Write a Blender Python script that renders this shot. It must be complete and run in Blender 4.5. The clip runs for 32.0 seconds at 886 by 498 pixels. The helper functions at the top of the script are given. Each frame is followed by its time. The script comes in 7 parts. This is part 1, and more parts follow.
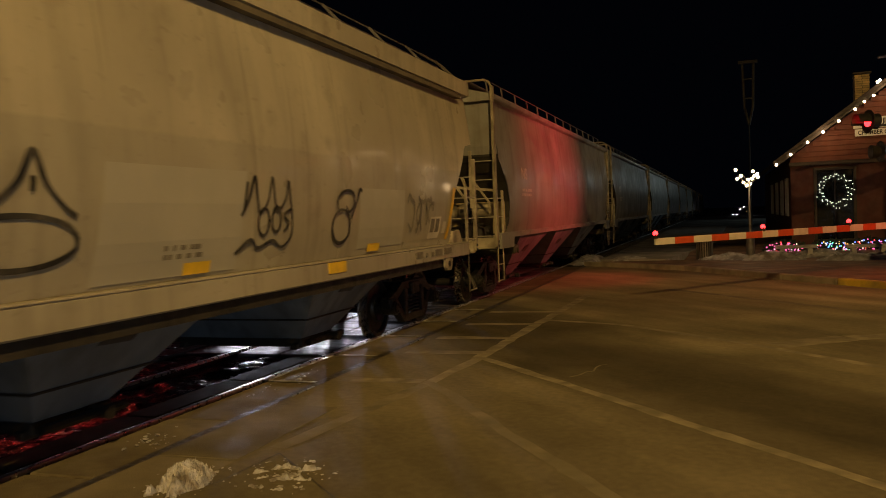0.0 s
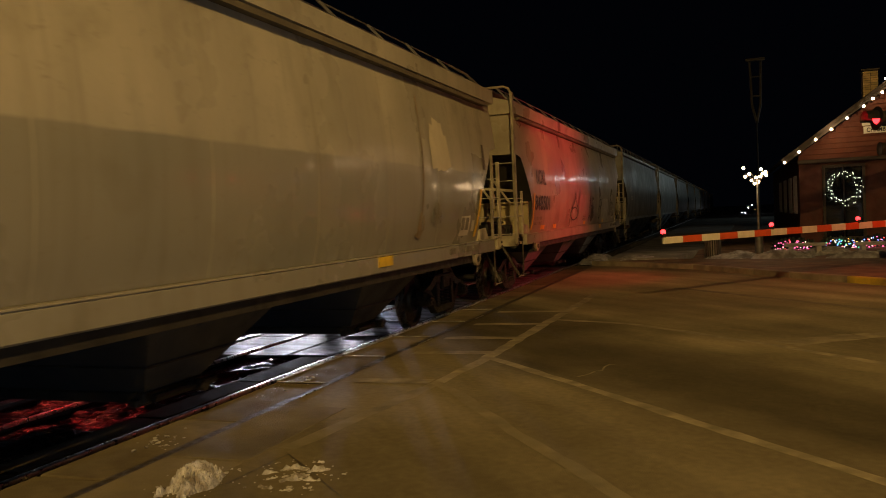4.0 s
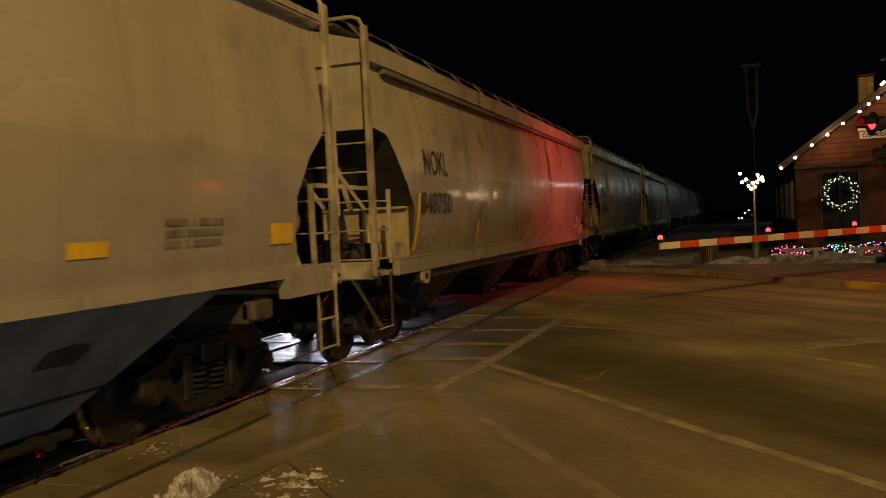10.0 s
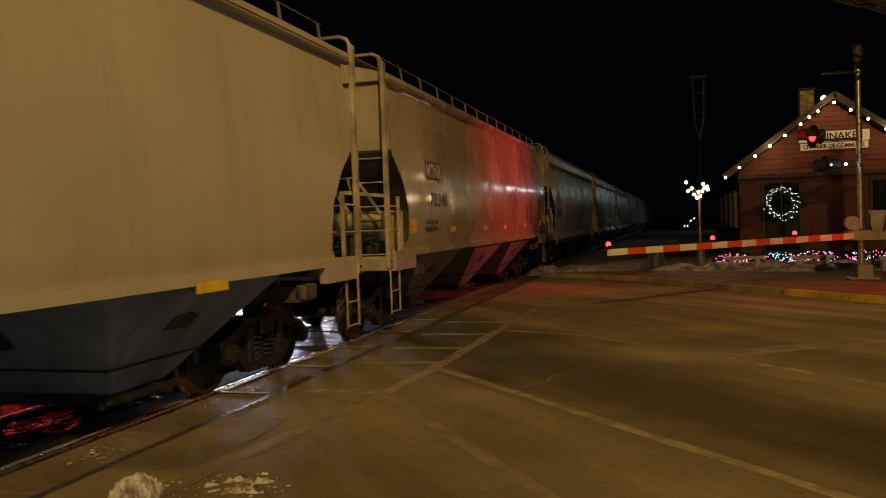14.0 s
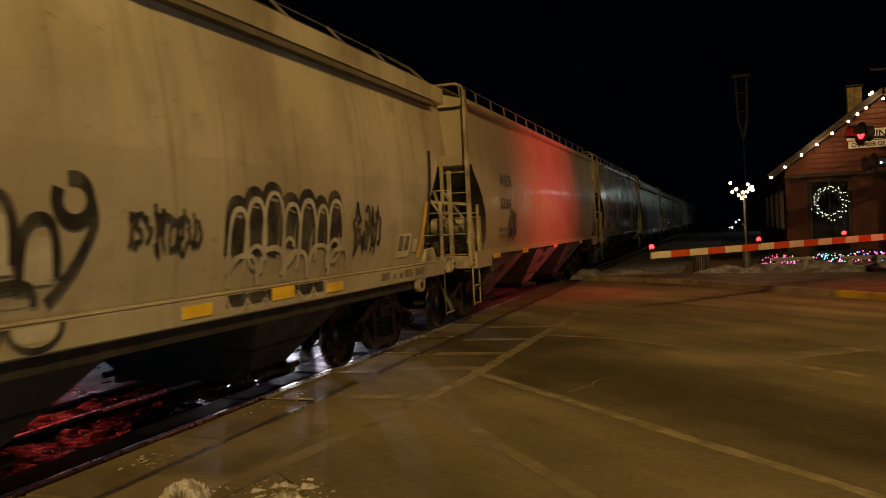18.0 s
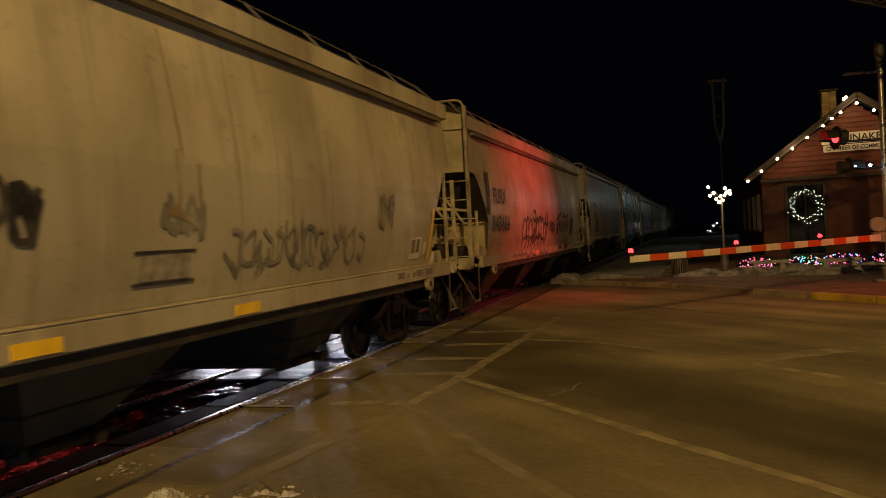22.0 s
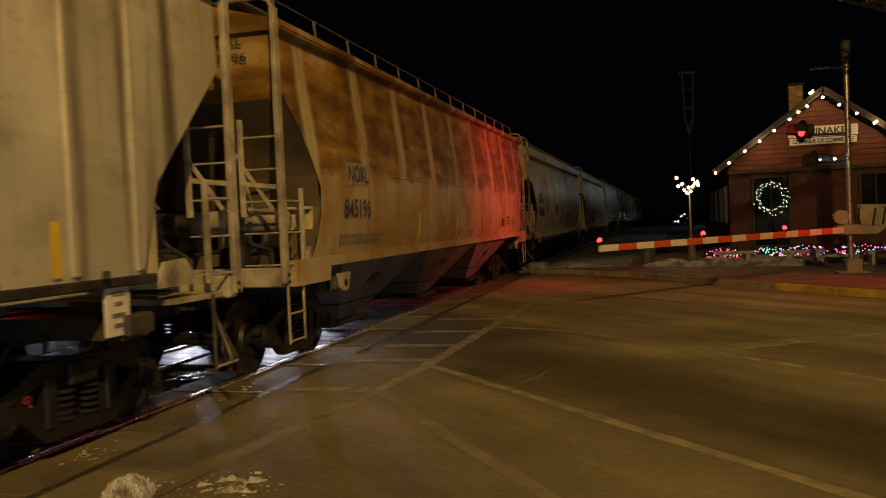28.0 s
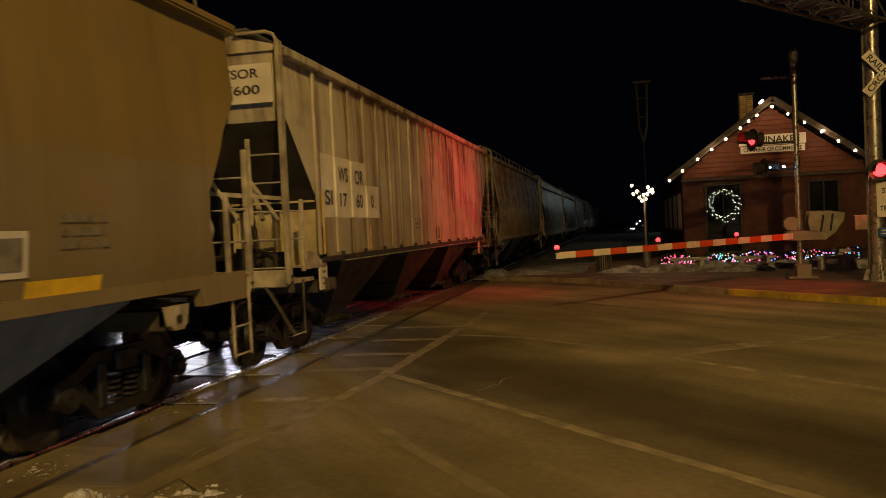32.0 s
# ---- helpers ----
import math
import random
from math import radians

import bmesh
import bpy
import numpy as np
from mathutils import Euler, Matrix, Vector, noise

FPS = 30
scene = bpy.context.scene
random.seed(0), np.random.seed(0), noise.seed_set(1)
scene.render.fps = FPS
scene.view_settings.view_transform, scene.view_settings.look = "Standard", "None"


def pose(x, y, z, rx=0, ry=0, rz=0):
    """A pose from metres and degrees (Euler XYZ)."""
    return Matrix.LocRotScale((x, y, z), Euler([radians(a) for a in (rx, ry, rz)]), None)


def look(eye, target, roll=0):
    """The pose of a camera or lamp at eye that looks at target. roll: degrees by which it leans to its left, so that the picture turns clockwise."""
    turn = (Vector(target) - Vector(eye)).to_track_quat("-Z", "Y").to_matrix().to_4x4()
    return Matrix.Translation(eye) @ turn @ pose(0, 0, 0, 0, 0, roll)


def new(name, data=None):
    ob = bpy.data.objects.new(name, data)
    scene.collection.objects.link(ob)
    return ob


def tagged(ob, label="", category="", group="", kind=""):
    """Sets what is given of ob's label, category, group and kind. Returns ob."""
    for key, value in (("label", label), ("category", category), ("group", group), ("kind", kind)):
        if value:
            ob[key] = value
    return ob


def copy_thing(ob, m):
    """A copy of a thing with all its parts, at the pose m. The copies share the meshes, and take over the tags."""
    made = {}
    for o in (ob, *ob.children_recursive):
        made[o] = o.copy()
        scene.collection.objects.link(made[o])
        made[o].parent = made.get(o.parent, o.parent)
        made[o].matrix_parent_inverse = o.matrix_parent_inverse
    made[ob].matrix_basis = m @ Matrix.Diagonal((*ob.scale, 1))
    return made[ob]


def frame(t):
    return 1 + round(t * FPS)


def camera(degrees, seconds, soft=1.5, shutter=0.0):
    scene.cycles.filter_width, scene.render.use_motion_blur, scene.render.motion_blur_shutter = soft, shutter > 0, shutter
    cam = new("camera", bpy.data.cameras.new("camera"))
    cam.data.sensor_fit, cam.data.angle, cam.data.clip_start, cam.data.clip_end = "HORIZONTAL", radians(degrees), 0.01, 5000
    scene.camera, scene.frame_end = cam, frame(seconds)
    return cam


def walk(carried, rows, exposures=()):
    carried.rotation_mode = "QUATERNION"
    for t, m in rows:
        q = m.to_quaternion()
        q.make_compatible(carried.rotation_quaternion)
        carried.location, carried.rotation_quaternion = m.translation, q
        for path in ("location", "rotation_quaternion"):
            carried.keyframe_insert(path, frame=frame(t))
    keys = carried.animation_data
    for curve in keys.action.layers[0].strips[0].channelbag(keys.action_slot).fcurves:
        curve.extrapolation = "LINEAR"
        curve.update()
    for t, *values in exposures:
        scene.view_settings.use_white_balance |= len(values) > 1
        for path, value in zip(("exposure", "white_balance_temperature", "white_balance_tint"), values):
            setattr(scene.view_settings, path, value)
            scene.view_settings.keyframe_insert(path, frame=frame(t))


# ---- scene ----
cam = camera(56.69, 32.0, soft=0.8, shutter=0.35)
EYE = (0.0, 0.0, 1.76)
PATH = [
    (0.0, pose(*EYE, 87.77, 2.27, 18.84)),
    (0.5, pose(*EYE, 87.73, 2.34, 18.89)),
    (1.0, pose(*EYE, 87.67, 2.34, 18.83)),
    (1.5, pose(*EYE, 87.67, 2.26, 18.87)),
    (2.0, pose(*EYE, 87.71, 2.34, 18.89)),
    (2.5, pose(*EYE, 87.83, 2.41, 19.00)),
    (3.0, pose(*EYE, 87.81, 2.52, 19.02)),
    (3.5, pose(*EYE, 87.80, 2.59, 19.03)),
    (5.5, pose(*EYE, 87.90, 2.61, 20.73)),
    (6.0, pose(*EYE, 88.01, 2.53, 20.63)),
    (6.5, pose(*EYE, 88.00, 2.56, 20.56)),
    (7.0, pose(*EYE, 87.98, 2.61, 20.84)),
    (7.5, pose(*EYE, 88.07, 2.82, 21.13)),
    (8.0, pose(*EYE, 88.14, 2.80, 21.40)),
    (8.5, pose(*EYE, 88.16, 2.76, 21.12)),
    (9.0, pose(*EYE, 88.13, 2.78, 20.52)),
    (9.5, pose(*EYE, 88.13, 2.79, 19.74)),
    (10.0, pose(*EYE, 88.22, 2.78, 19.16)),
    (10.5, pose(*EYE, 88.34, 2.67, 18.51)),
    (11.0, pose(*EYE, 88.31, 2.54, 17.71)),
    (11.5, pose(*EYE, 88.23, 2.62, 17.20)),
    (12.0, pose(*EYE, 88.18, 2.61, 16.83)),
    (12.5, pose(*EYE, 88.14, 2.34, 16.51)),
    (13.0, pose(*EYE, 88.27, 2.07, 16.21)),
    (13.5, pose(*EYE, 88.31, 1.98, 15.82)),
    (15.5, pose(*EYE, 88.52, 1.95, 15.69)),
    (16.0, pose(*EYE, 88.49, 2.17, 16.32)),
    (16.5, pose(*EYE, 88.53, 2.19, 16.66)),
    (17.0, pose(*EYE, 88.63, 2.40, 17.17)),
    (17.5, pose(*EYE, 88.71, 2.55, 18.56)),
    (18.0, pose(*EYE, 88.85, 2.81, 18.58)),
    (18.5, pose(*EYE, 88.95, 3.02, 18.38)),
    (19.0, pose(*EYE, 89.02, 3.11, 18.14)),
    (19.5, pose(*EYE, 89.04, 2.99, 18.06)),
    (20.0, pose(*EYE, 89.09, 3.02, 17.86)),
    (20.5, pose(*EYE, 89.13, 3.15, 17.38)),
    (21.0, pose(*EYE, 89.19, 3.26, 17.13)),
    (21.5, pose(*EYE, 89.17, 3.19, 16.96)),
    (22.0, pose(*EYE, 89.14, 3.15, 17.20)),
    (22.5, pose(*EYE, 89.29, 2.86, 17.95)),
    (23.0, pose(*EYE, 89.30, 2.57, 18.15)),
    (23.5, pose(*EYE, 89.25, 2.22, 19.15)),
    (24.0, pose(*EYE, 89.06, 1.56, 21.42)),
    (24.5, pose(*EYE, 88.75, 1.56, 23.63)),
    (25.0, pose(*EYE, 88.32, 1.47, 23.67)),
    (25.5, pose(*EYE, 88.00, 1.38, 23.09)),
    (27.5, pose(*EYE, 88.16, 2.33, 16.29)),
    (28.0, pose(*EYE, 88.15, 2.40, 15.13)),
    (28.5, pose(*EYE, 88.02, 2.42, 14.27)),
    (29.0, pose(*EYE, 88.12, 2.48, 13.46)),
    (29.5, pose(*EYE, 88.20, 2.61, 12.88)),
    (30.0, pose(*EYE, 88.26, 2.76, 12.41)),
    (30.5, pose(*EYE, 88.38, 2.93, 12.16)),
    (31.0, pose(*EYE, 88.44, 2.94, 12.08)),
    (31.5, pose(*EYE, 88.54, 2.83, 12.11)),
    (32.0, pose(*EYE, 88.58, 2.66, 12.22)),
]
walk(cam, PATH)

# ---- light ----
world = bpy.data.worlds.new("night_sky")
scene.world = world
world.use_nodes = True
world.node_tree.nodes["Background"].inputs[0].default_value = (0.25, 0.32, 0.6, 1)
world.node_tree.nodes["Background"].inputs[1].default_value = 0.002
scene.view_settings.exposure = 0.0

SODIUM = (1.0, 0.61, 0.185)
COOL = (0.78, 0.98, 0.95)
RED = (1.0, 0.075, 0.06)


def lamp(name, kind, eye, target, watts, color, size=0.15, cone=150, blend=0.4):
    data = bpy.data.lights.new(name, kind)
    data.energy, data.color = watts, color
    if kind == "SPOT":
        data.spot_size, data.spot_blend, data.shadow_soft_size = radians(cone), blend, size
    elif kind == "POINT":
        data.shadow_soft_size = size
    ob = new(name, data)
    ob.matrix_world = look(eye, target)
    return ob


# near street lamp over the road, the red flashers, and the headlights of the waiting car
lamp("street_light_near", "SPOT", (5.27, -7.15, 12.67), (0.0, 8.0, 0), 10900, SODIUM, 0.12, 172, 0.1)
# the next three are added fill with no lamp in sight
lamp("added_road_fill", "SPOT", (6.5, 5.0, 12.5), (-2.0, 11.5, 0.0), 1500, SODIUM, 0.15, 56, 0.9)
lamp("unseen_cool_light", "SPOT", (13.0, 60.0, 4.9), (-4.0, 48.0, 1.0), 400, COOL, 0.15, 130, 0.6)
lamp("unseen_cool_light_far", "SPOT", (12.0, 112.0, 8.2), (-4.0, 104.0, 1.0), 480, COOL, 0.15, 140, 0.6)
lamp("flasher_beam", "SPOT", (2.6, 21.3, 3.58), (-4.1, 21.2, 2.7), 1550, RED, 0.08, 76, 1.0)
lamp("flasher_beam_far_side", "SPOT", (-10.75, 10.85, 2.42), (-6.0, 8.0, 0), 26, RED, 0.08, 95, 0.9)
lamp("cantilever_flasher_beam", "SPOT", (5.75, 19.7, 2.6), (-1.0, 20.0, 0.0), 175, RED, 0.08, 130, 0.8)
for hx, hy, ax, ay, watts in ((-12.45, 18.95, -5.8, 11.0, 840), (-11.35, 19.55, -5.8, 12.0, 840), (-14.35, 28.05, -7.0, 15.0, 1100), (-13.25, 28.65, -6.8, 16.0, 1100)):
    lamp("headlight_beam", "SPOT", (hx, hy, 0.74), (ax, ay, 0.0), watts, (0.90, 0.88, 1.0), 0.06, 20, 1.0)
lamp("near_side_headlight_beam", "SPOT", (9.0, -5.6, 0.85), (-4.4, 6.6, 0.85), 780, (0.72, 0.86, 1.0), 0.06, 34, 0.9)

# ---- materials ----


def mat(name, base, rough=0.6, metal=0.0, scale=3.0, var=0.25, dirt=None, dirt_amount=0.0, streak=None,
        streak_amount=0.0, rust=0.0, bump=0.1, fine=60.0, spread=(1, 1, 1), emit=None, strength=0.0, island=0.0, coat=0.0, band=0.0, soot=0.0):
    """A procedural surface: base colour, broad stains, upright streaks, rust and fine grain."""
    m = bpy.data.materials.new(name)
    m.use_nodes = True
    n, k = m.node_tree.nodes, m.node_tree.links
    b = n["Principled BSDF"]
    b.inputs["Metallic"].default_value = metal
    b.inputs["Coat Weight"].default_value = coat
    b.inputs["Coat Roughness"].default_value = 0.11
    co = n.new("ShaderNodeTexCoord").outputs["Object"]

    def noise_of(sc, stretch=(1, 1, 1), detail=4.0, lo=0.35, hi=0.65):
        mp = n.new("ShaderNodeMapping")
        mp.inputs["Scale"].default_value = stretch
        k.new(co, mp.inputs[0])
        t = n.new("ShaderNodeTexNoise")
        t.inputs["Scale"].default_value, t.inputs["Detail"].default_value = sc, detail
        k.new(mp.outputs[0], t.inputs["Vector"])
        r = n.new("ShaderNodeMapRange")
        r.inputs[1].default_value, r.inputs[2].default_value = lo, hi
        k.new(t.outputs[0], r.inputs[0])
        return r.outputs[0]

    def mixed(a, c, f):
        x = n.new("ShaderNodeMix")
        x.data_type = "RGBA"
        for v, s in ((f, x.inputs[0]), (a, x.inputs[6]), (c, x.inputs[7])):
            if isinstance(v, (int, float)):
                s.default_value = v
            elif isinstance(v, tuple):
                s.default_value = (*v, 1)
            else:
                k.new(v, s)
        return x.outputs[2]

    def times(a, f):
        x = n.new("ShaderNodeMath")
        x.operation = "MULTIPLY"
        k.new(a, x.inputs[0])
        x.inputs[1].default_value = f
        return x.outputs[0]

    dark = tuple(c * (1 - var) for c in base)
    light = tuple(min(1, c * (1 + var)) for c in base)
    col = mixed(dark, light, noise_of(scale, spread))
    col = mixed(col, tuple(c * 0.6 for c in base), times(noise_of(fine, spread, 2.0, 0.5, 0.8), 0.5 * var + 0.1))
    if island:
        g = n.new("ShaderNodeObjectInfo").outputs["Random"]
        h = n.new("ShaderNodeHueSaturation")
        mr = n.new("ShaderNodeMapRange")
        mr.inputs[3].default_value, mr.inputs[4].default_value = 1 - island, 1 + island
        k.new(g, mr.inputs[0])
        k.new(mr.outputs[0], h.inputs["Value"])
        k.new(col, h.inputs["Color"])
        col = h.outputs[0]
    if band:   # lower half darkened to a washed line: old grime, on some cars weaker light
        sp = n.new("ShaderNodeSeparateXYZ")
        k.new(co, sp.inputs[0])
        ad = n.new("ShaderNodeMath")
        ad.operation = "MULTIPLY_ADD"
        k.new(noise_of(1.6, (1, 1, 1), 5.0, 0.0, 1.0), ad.inputs[0])
        ad.inputs[1].default_value = 0.06
        k.new(sp.outputs[2], ad.inputs[2])
        bd = n.new("ShaderNodeMapRange")
        bd.inputs[1].default_value, bd.inputs[2].default_value = 2.505, 2.535
        bd.inputs[3].default_value, bd.inputs[4].default_value = band, 0.0
        k.new(ad.outputs[0], bd.inputs[0])
        col = mixed(col, (0.195, 0.195, 0.168), bd.outputs[0])
        # sheets of slightly different age, scuffed blotches, thin run-down lines
        col = mixed(col, tuple(c * 0.66 for c in base), times(noise_of(0.75, (0.0, 1.0, 0.02), 1.0, 0.4, 0.62), 0.34))
        col = mixed(col, (0.15, 0.125, 0.085), times(noise_of(1.7, (1.0, 1.0, 1.25), 9.0, 0.56, 0.72), 0.42))
        col = mixed(col, (0.12, 0.10, 0.065), times(noise_of(3.0, (1.0, 2.6, 0.10), 6.0, 0.58, 0.72), 0.30))
        col = mixed(col, (0.14, 0.115, 0.08), times(noise_of(7.0, (1.0, 1.0, 2.2), 6.0, 0.62, 0.74), 0.35))
    if soot:   # broad sooty washes down the side
        col = mixed(col, (0.085, 0.07, 0.045), times(noise_of(0.8, (0.0, 1.0, 0.05), 3.0, 0.55, 0.72), soot))
        col = mixed(col, (0.11, 0.09, 0.06), times(noise_of(2.4, (0.3, 1.0, 0.10), 5.0, 0.56, 0.72), 0.6 * soot))
    if dirt:
        col = mixed(col, dirt, times(noise_of(scale * 0.6, (spread[0], spread[1] * 1.2, spread[2]), 7.0, 0.45, 0.66), dirt_amount))
    if streak:
        col = mixed(col, streak, times(noise_of(2.2, (2.0, 2.0, 0.12), 6.0, 0.50, 0.70), streak_amount))
    if rust:
        sep = n.new("ShaderNodeSeparateXYZ")
        k.new(co, sep.inputs[0])

        def calc(op, a, c, clamp=False):
            x = n.new("ShaderNodeMath")
            x.operation, x.use_clamp = op, clamp
            for v, s in ((a, x.inputs[0]), (c, x.inputs[1])):
                if isinstance(v, (int, float)):
                    s.default_value = v
                else:
                    k.new(v, s)
            return x.outputs[0]

        def ramp(v, lo, hi, a=0.0, c=1.0):
            r = n.new("ShaderNodeMapRange")
            for i, val in enumerate((lo, hi, a, c)):
                r.inputs[i + 1].default_value = val
            k.new(v, r.inputs[0])
            return r.outputs[0]

        # sheets between pale upright welds: the upper ones rusted nearly through, smeared lengthwise, the lower ones in blotches
        u = calc("FRACT", calc("ADD", calc("MULTIPLY", calc("ADD", sep.outputs[1], 0.24), 1 / 1.775), 20.5), 0.0)
        weld = calc("ABSOLUTE", calc("SUBTRACT", u, 0.5), 0.0)
        sheet = ramp(calc("ADD", weld, calc("MULTIPLY", noise_of(2.2, (1.0, 1.0, 0.5), 4.0, 0.0, 1.0), 0.16)), 0.13, 0.21)
        high = ramp(calc("ADD", sep.outputs[2], calc("MULTIPLY", noise_of(1.3, (1, 1, 1), 4.0, 0.0, 1.0), 0.5)), 2.66, 2.84)
        blot = noise_of(1.1, (1.0, 1.0, 1.0), 4.0, 0.0, 1.0)
        smear = noise_of(1.15, (1.0, 0.75, 3.4), 3.0, 0.0, 1.0)
        upper = calc("MULTIPLY", calc("MULTIPLY", sheet, high), ramp(calc("ADD", blot, calc("MULTIPLY", smear, 0.6)), 0.52, 0.66))
        lower = calc("MULTIPLY", calc("MULTIPLY", sheet, ramp(blot, 0.50, 0.60)), 0.85)
        gold = calc("MAXIMUM", upper, lower, True)
        deep = calc("MULTIPLY", upper, ramp(calc("ADD", calc("MULTIPLY", blot, 0.55), calc("MULTIPLY", smear, 0.75)), 0.52, 0.72))
        col = mixed(col, (0.30, 0.165, 0.018), times(gold, rust))
        col = mixed(col, (0.10, 0.044, 0.007), times(deep, rust))
    k.new(col, b.inputs["Base Color"])
    rr = n.new("ShaderNodeMapRange")
    rr.inputs[3].default_value, rr.inputs[4].default_value = max(0.03, rough - 0.12), min(1, rough + 0.12)
    k.new(noise_of(scale * 2.2, spread), rr.inputs[0])
    k.new(rr.outputs[0], b.inputs["Roughness"])
    if bump:
        bp = n.new("ShaderNodeBump")
        bp.inputs["Strength"].default_value, bp.inputs["Distance"].default_value = bump, 0.02
        k.new(noise_of(fine, spread, 3.0, 0.2, 0.8), bp.inputs["Height"])
        k.new(bp.outputs[0], b.inputs["Normal"])
    if emit:
        b.inputs["Emission Color"].default_value = (*emit, 1)
        b.inputs["Emission Strength"].default_value = strength
    return m


GRIME = (0.10, 0.085, 0.06)
M_CREAM = mat("cream_car_paint", (0.50, 0.46, 0.35), 0.38, scale=0.5, var=0.10, dirt=(0.26, 0.23, 0.18), dirt_amount=0.55, streak=GRIME, streak_amount=0.24, bump=0.03, fine=14, band=0.3, coat=0.2)
M_CREAM_B = mat("pale_grey_car_paint", (0.46, 0.425, 0.335), 0.36, scale=0.4, var=0.10, dirt=(0.28, 0.26, 0.22), dirt_amount=0.5, streak=GRIME, streak_amount=0.2, bump=0.03, fine=14, band=0.8, coat=0.25)
M_CREAM_S = mat("sooty_grey_car_paint", (0.45, 0.415, 0.33), 0.38, scale=0.4, var=0.10, dirt=(0.28, 0.26, 0.22), dirt_amount=0.5, streak=GRIME, streak_amount=0.25, bump=0.03, fine=14, band=0.75, coat=0.2, soot=0.6)
M_CREAM_C = mat("stained_car_paint", (0.49, 0.45, 0.335), 0.42, scale=0.7, var=0.12, dirt=(0.22, 0.18, 0.12), dirt_amount=0.55, streak=GRIME, streak_amount=0.26, bump=0.04, fine=14, band=0.22)
M_GREY_E = mat("satin_grey_car_paint", (0.42, 0.375, 0.28), 0.44, scale=0.4, var=0.06, dirt=(0.34, 0.30, 0.22), dirt_amount=0.35, streak=GRIME, streak_amount=0.15, bump=0.02, fine=9, coat=0.08)
M_GREY_D = mat("glossy_grey_car_paint", (0.44, 0.40, 0.315), 0.27, scale=0.4, var=0.06, dirt=(0.36, 0.32, 0.25), dirt_amount=0.35, streak=GRIME, streak_amount=0.18, bump=0.02, fine=9, coat=0.5, band=0.35)
M_RUSTY = mat("rusted_car_paint", (0.42, 0.35, 0.20), 0.55, scale=0.8, var=0.12, dirt=(0.24, 0.15, 0.06), dirt_amount=0.5, streak=(0.16, 0.08, 0.02), streak_amount=0.5, rust=0.95, bump=0.08, fine=25)
M_RIBBED = mat("weathered_ribbed_car_paint", (0.52, 0.485, 0.375), 0.55, scale=0.8, var=0.15, dirt=(0.25, 0.185, 0.095), dirt_amount=0.6, streak=(0.06, 0.035, 0.012), streak_amount=0.85, bump=0.05, fine=25, band=0.15, soot=0.3)
M_TAN = mat("tan_car_paint", (0.215, 0.155, 0.05), 0.42, scale=0.5, var=0.08, dirt=(0.2, 0.14, 0.06), dirt_amount=0.4, streak=GRIME, streak_amount=0.25, bump=0.02, fine=14, band=0.35)
M_FAR = mat("grey_car_paint", (0.36, 0.37, 0.36), 0.40, scale=0.6, var=0.12, dirt=(0.2, 0.19, 0.17), dirt_amount=0.5, streak=GRIME, streak_amount=0.5, bump=0.03, fine=14, band=0.3)
# plain dark tone for the sheets under the car ends
M_SLOPE_DARK = mat("dark_slope_steel", (0.04, 0.037, 0.03), 0.6, scale=1.5, var=0.4, dirt=(0.015, 0.014, 0.012), dirt_amount=0.7)
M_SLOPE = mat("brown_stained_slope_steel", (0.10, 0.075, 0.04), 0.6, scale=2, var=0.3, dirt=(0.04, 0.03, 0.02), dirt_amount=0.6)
# this dark tone holds the shade of the recess below the eave
M_EAVE = mat("shaded_eave_recess", (0.13, 0.11, 0.075), 0.7, scale=2, var=0.25, dirt=GRIME, dirt_amount=0.6)
M_SEAMLINE = mat("dirty_weld_seam", (0.36, 0.33, 0.26), 0.5, scale=2, var=0.2, bump=0.05)
M_STEEL_LIGHT = mat("painted_ladder_steel", (0.40, 0.36, 0.26), 0.5, scale=5, var=0.2, dirt=GRIME, dirt_amount=0.7, streak=GRIME, streak_amount=0.3)
M_PLATE = mat("yellowed_cream_plate_paint", (0.50, 0.43, 0.24), 0.5, scale=3, var=0.15, dirt=(0.16, 0.12, 0.06), dirt_amount=0.6, streak=GRIME, streak_amount=0.4)
M_RUNG = mat("worn_bright_rung_steel", (0.46, 0.44, 0.38), 0.4, 0.3, scale=6, var=0.2, dirt=GRIME, dirt_amount=0.5)
# darker tone than the ladders, for steps below the sill
M_STIRRUP = mat("dark_step_steel", (0.07, 0.062, 0.045), 0.55, scale=6, var=0.3, dirt=(0.03, 0.027, 0.022), dirt_amount=0.8)
M_HOPPER_GREY = mat("grey_hopper_steel", (0.20, 0.25, 0.31), 0.6, scale=1.2, var=0.2, dirt=(0.05, 0.05, 0.05), dirt_amount=0.5, streak=(0.05, 0.05, 0.05), streak_amount=0.4, bump=0.1)
M_HOPPER_BLACK = mat("black_hopper_steel", (0.036, 0.041, 0.05), 0.5, scale=1.2, var=0.3, dirt=(0.045, 0.045, 0.042), dirt_amount=0.4, bump=0.1)
M_BLACK = mat("grimy_black_steel", (0.018, 0.017, 0.016), 0.65, scale=4, var=0.4, dirt=(0.06, 0.05, 0.035), dirt_amount=0.5, bump=0.2)
M_BOGIE = mat("brown_black_cast_iron", (0.009, 0.009, 0.009), 0.55, scale=4, var=0.35, dirt=(0.020, 0.018, 0.015), dirt_amount=0.5, bump=0.3)
M_WHEEL = mat("worn_wheel_steel", (0.022, 0.022, 0.023), 0.45, 0.3, scale=5, var=0.2, dirt=(0.05, 0.042, 0.03), dirt_amount=0.3, bump=0.1)
M_TREAD = mat("polished_wheel_tread", (0.5, 0.48, 0.45), 0.25, 1.0, scale=8, var=0.1, bump=0.02)
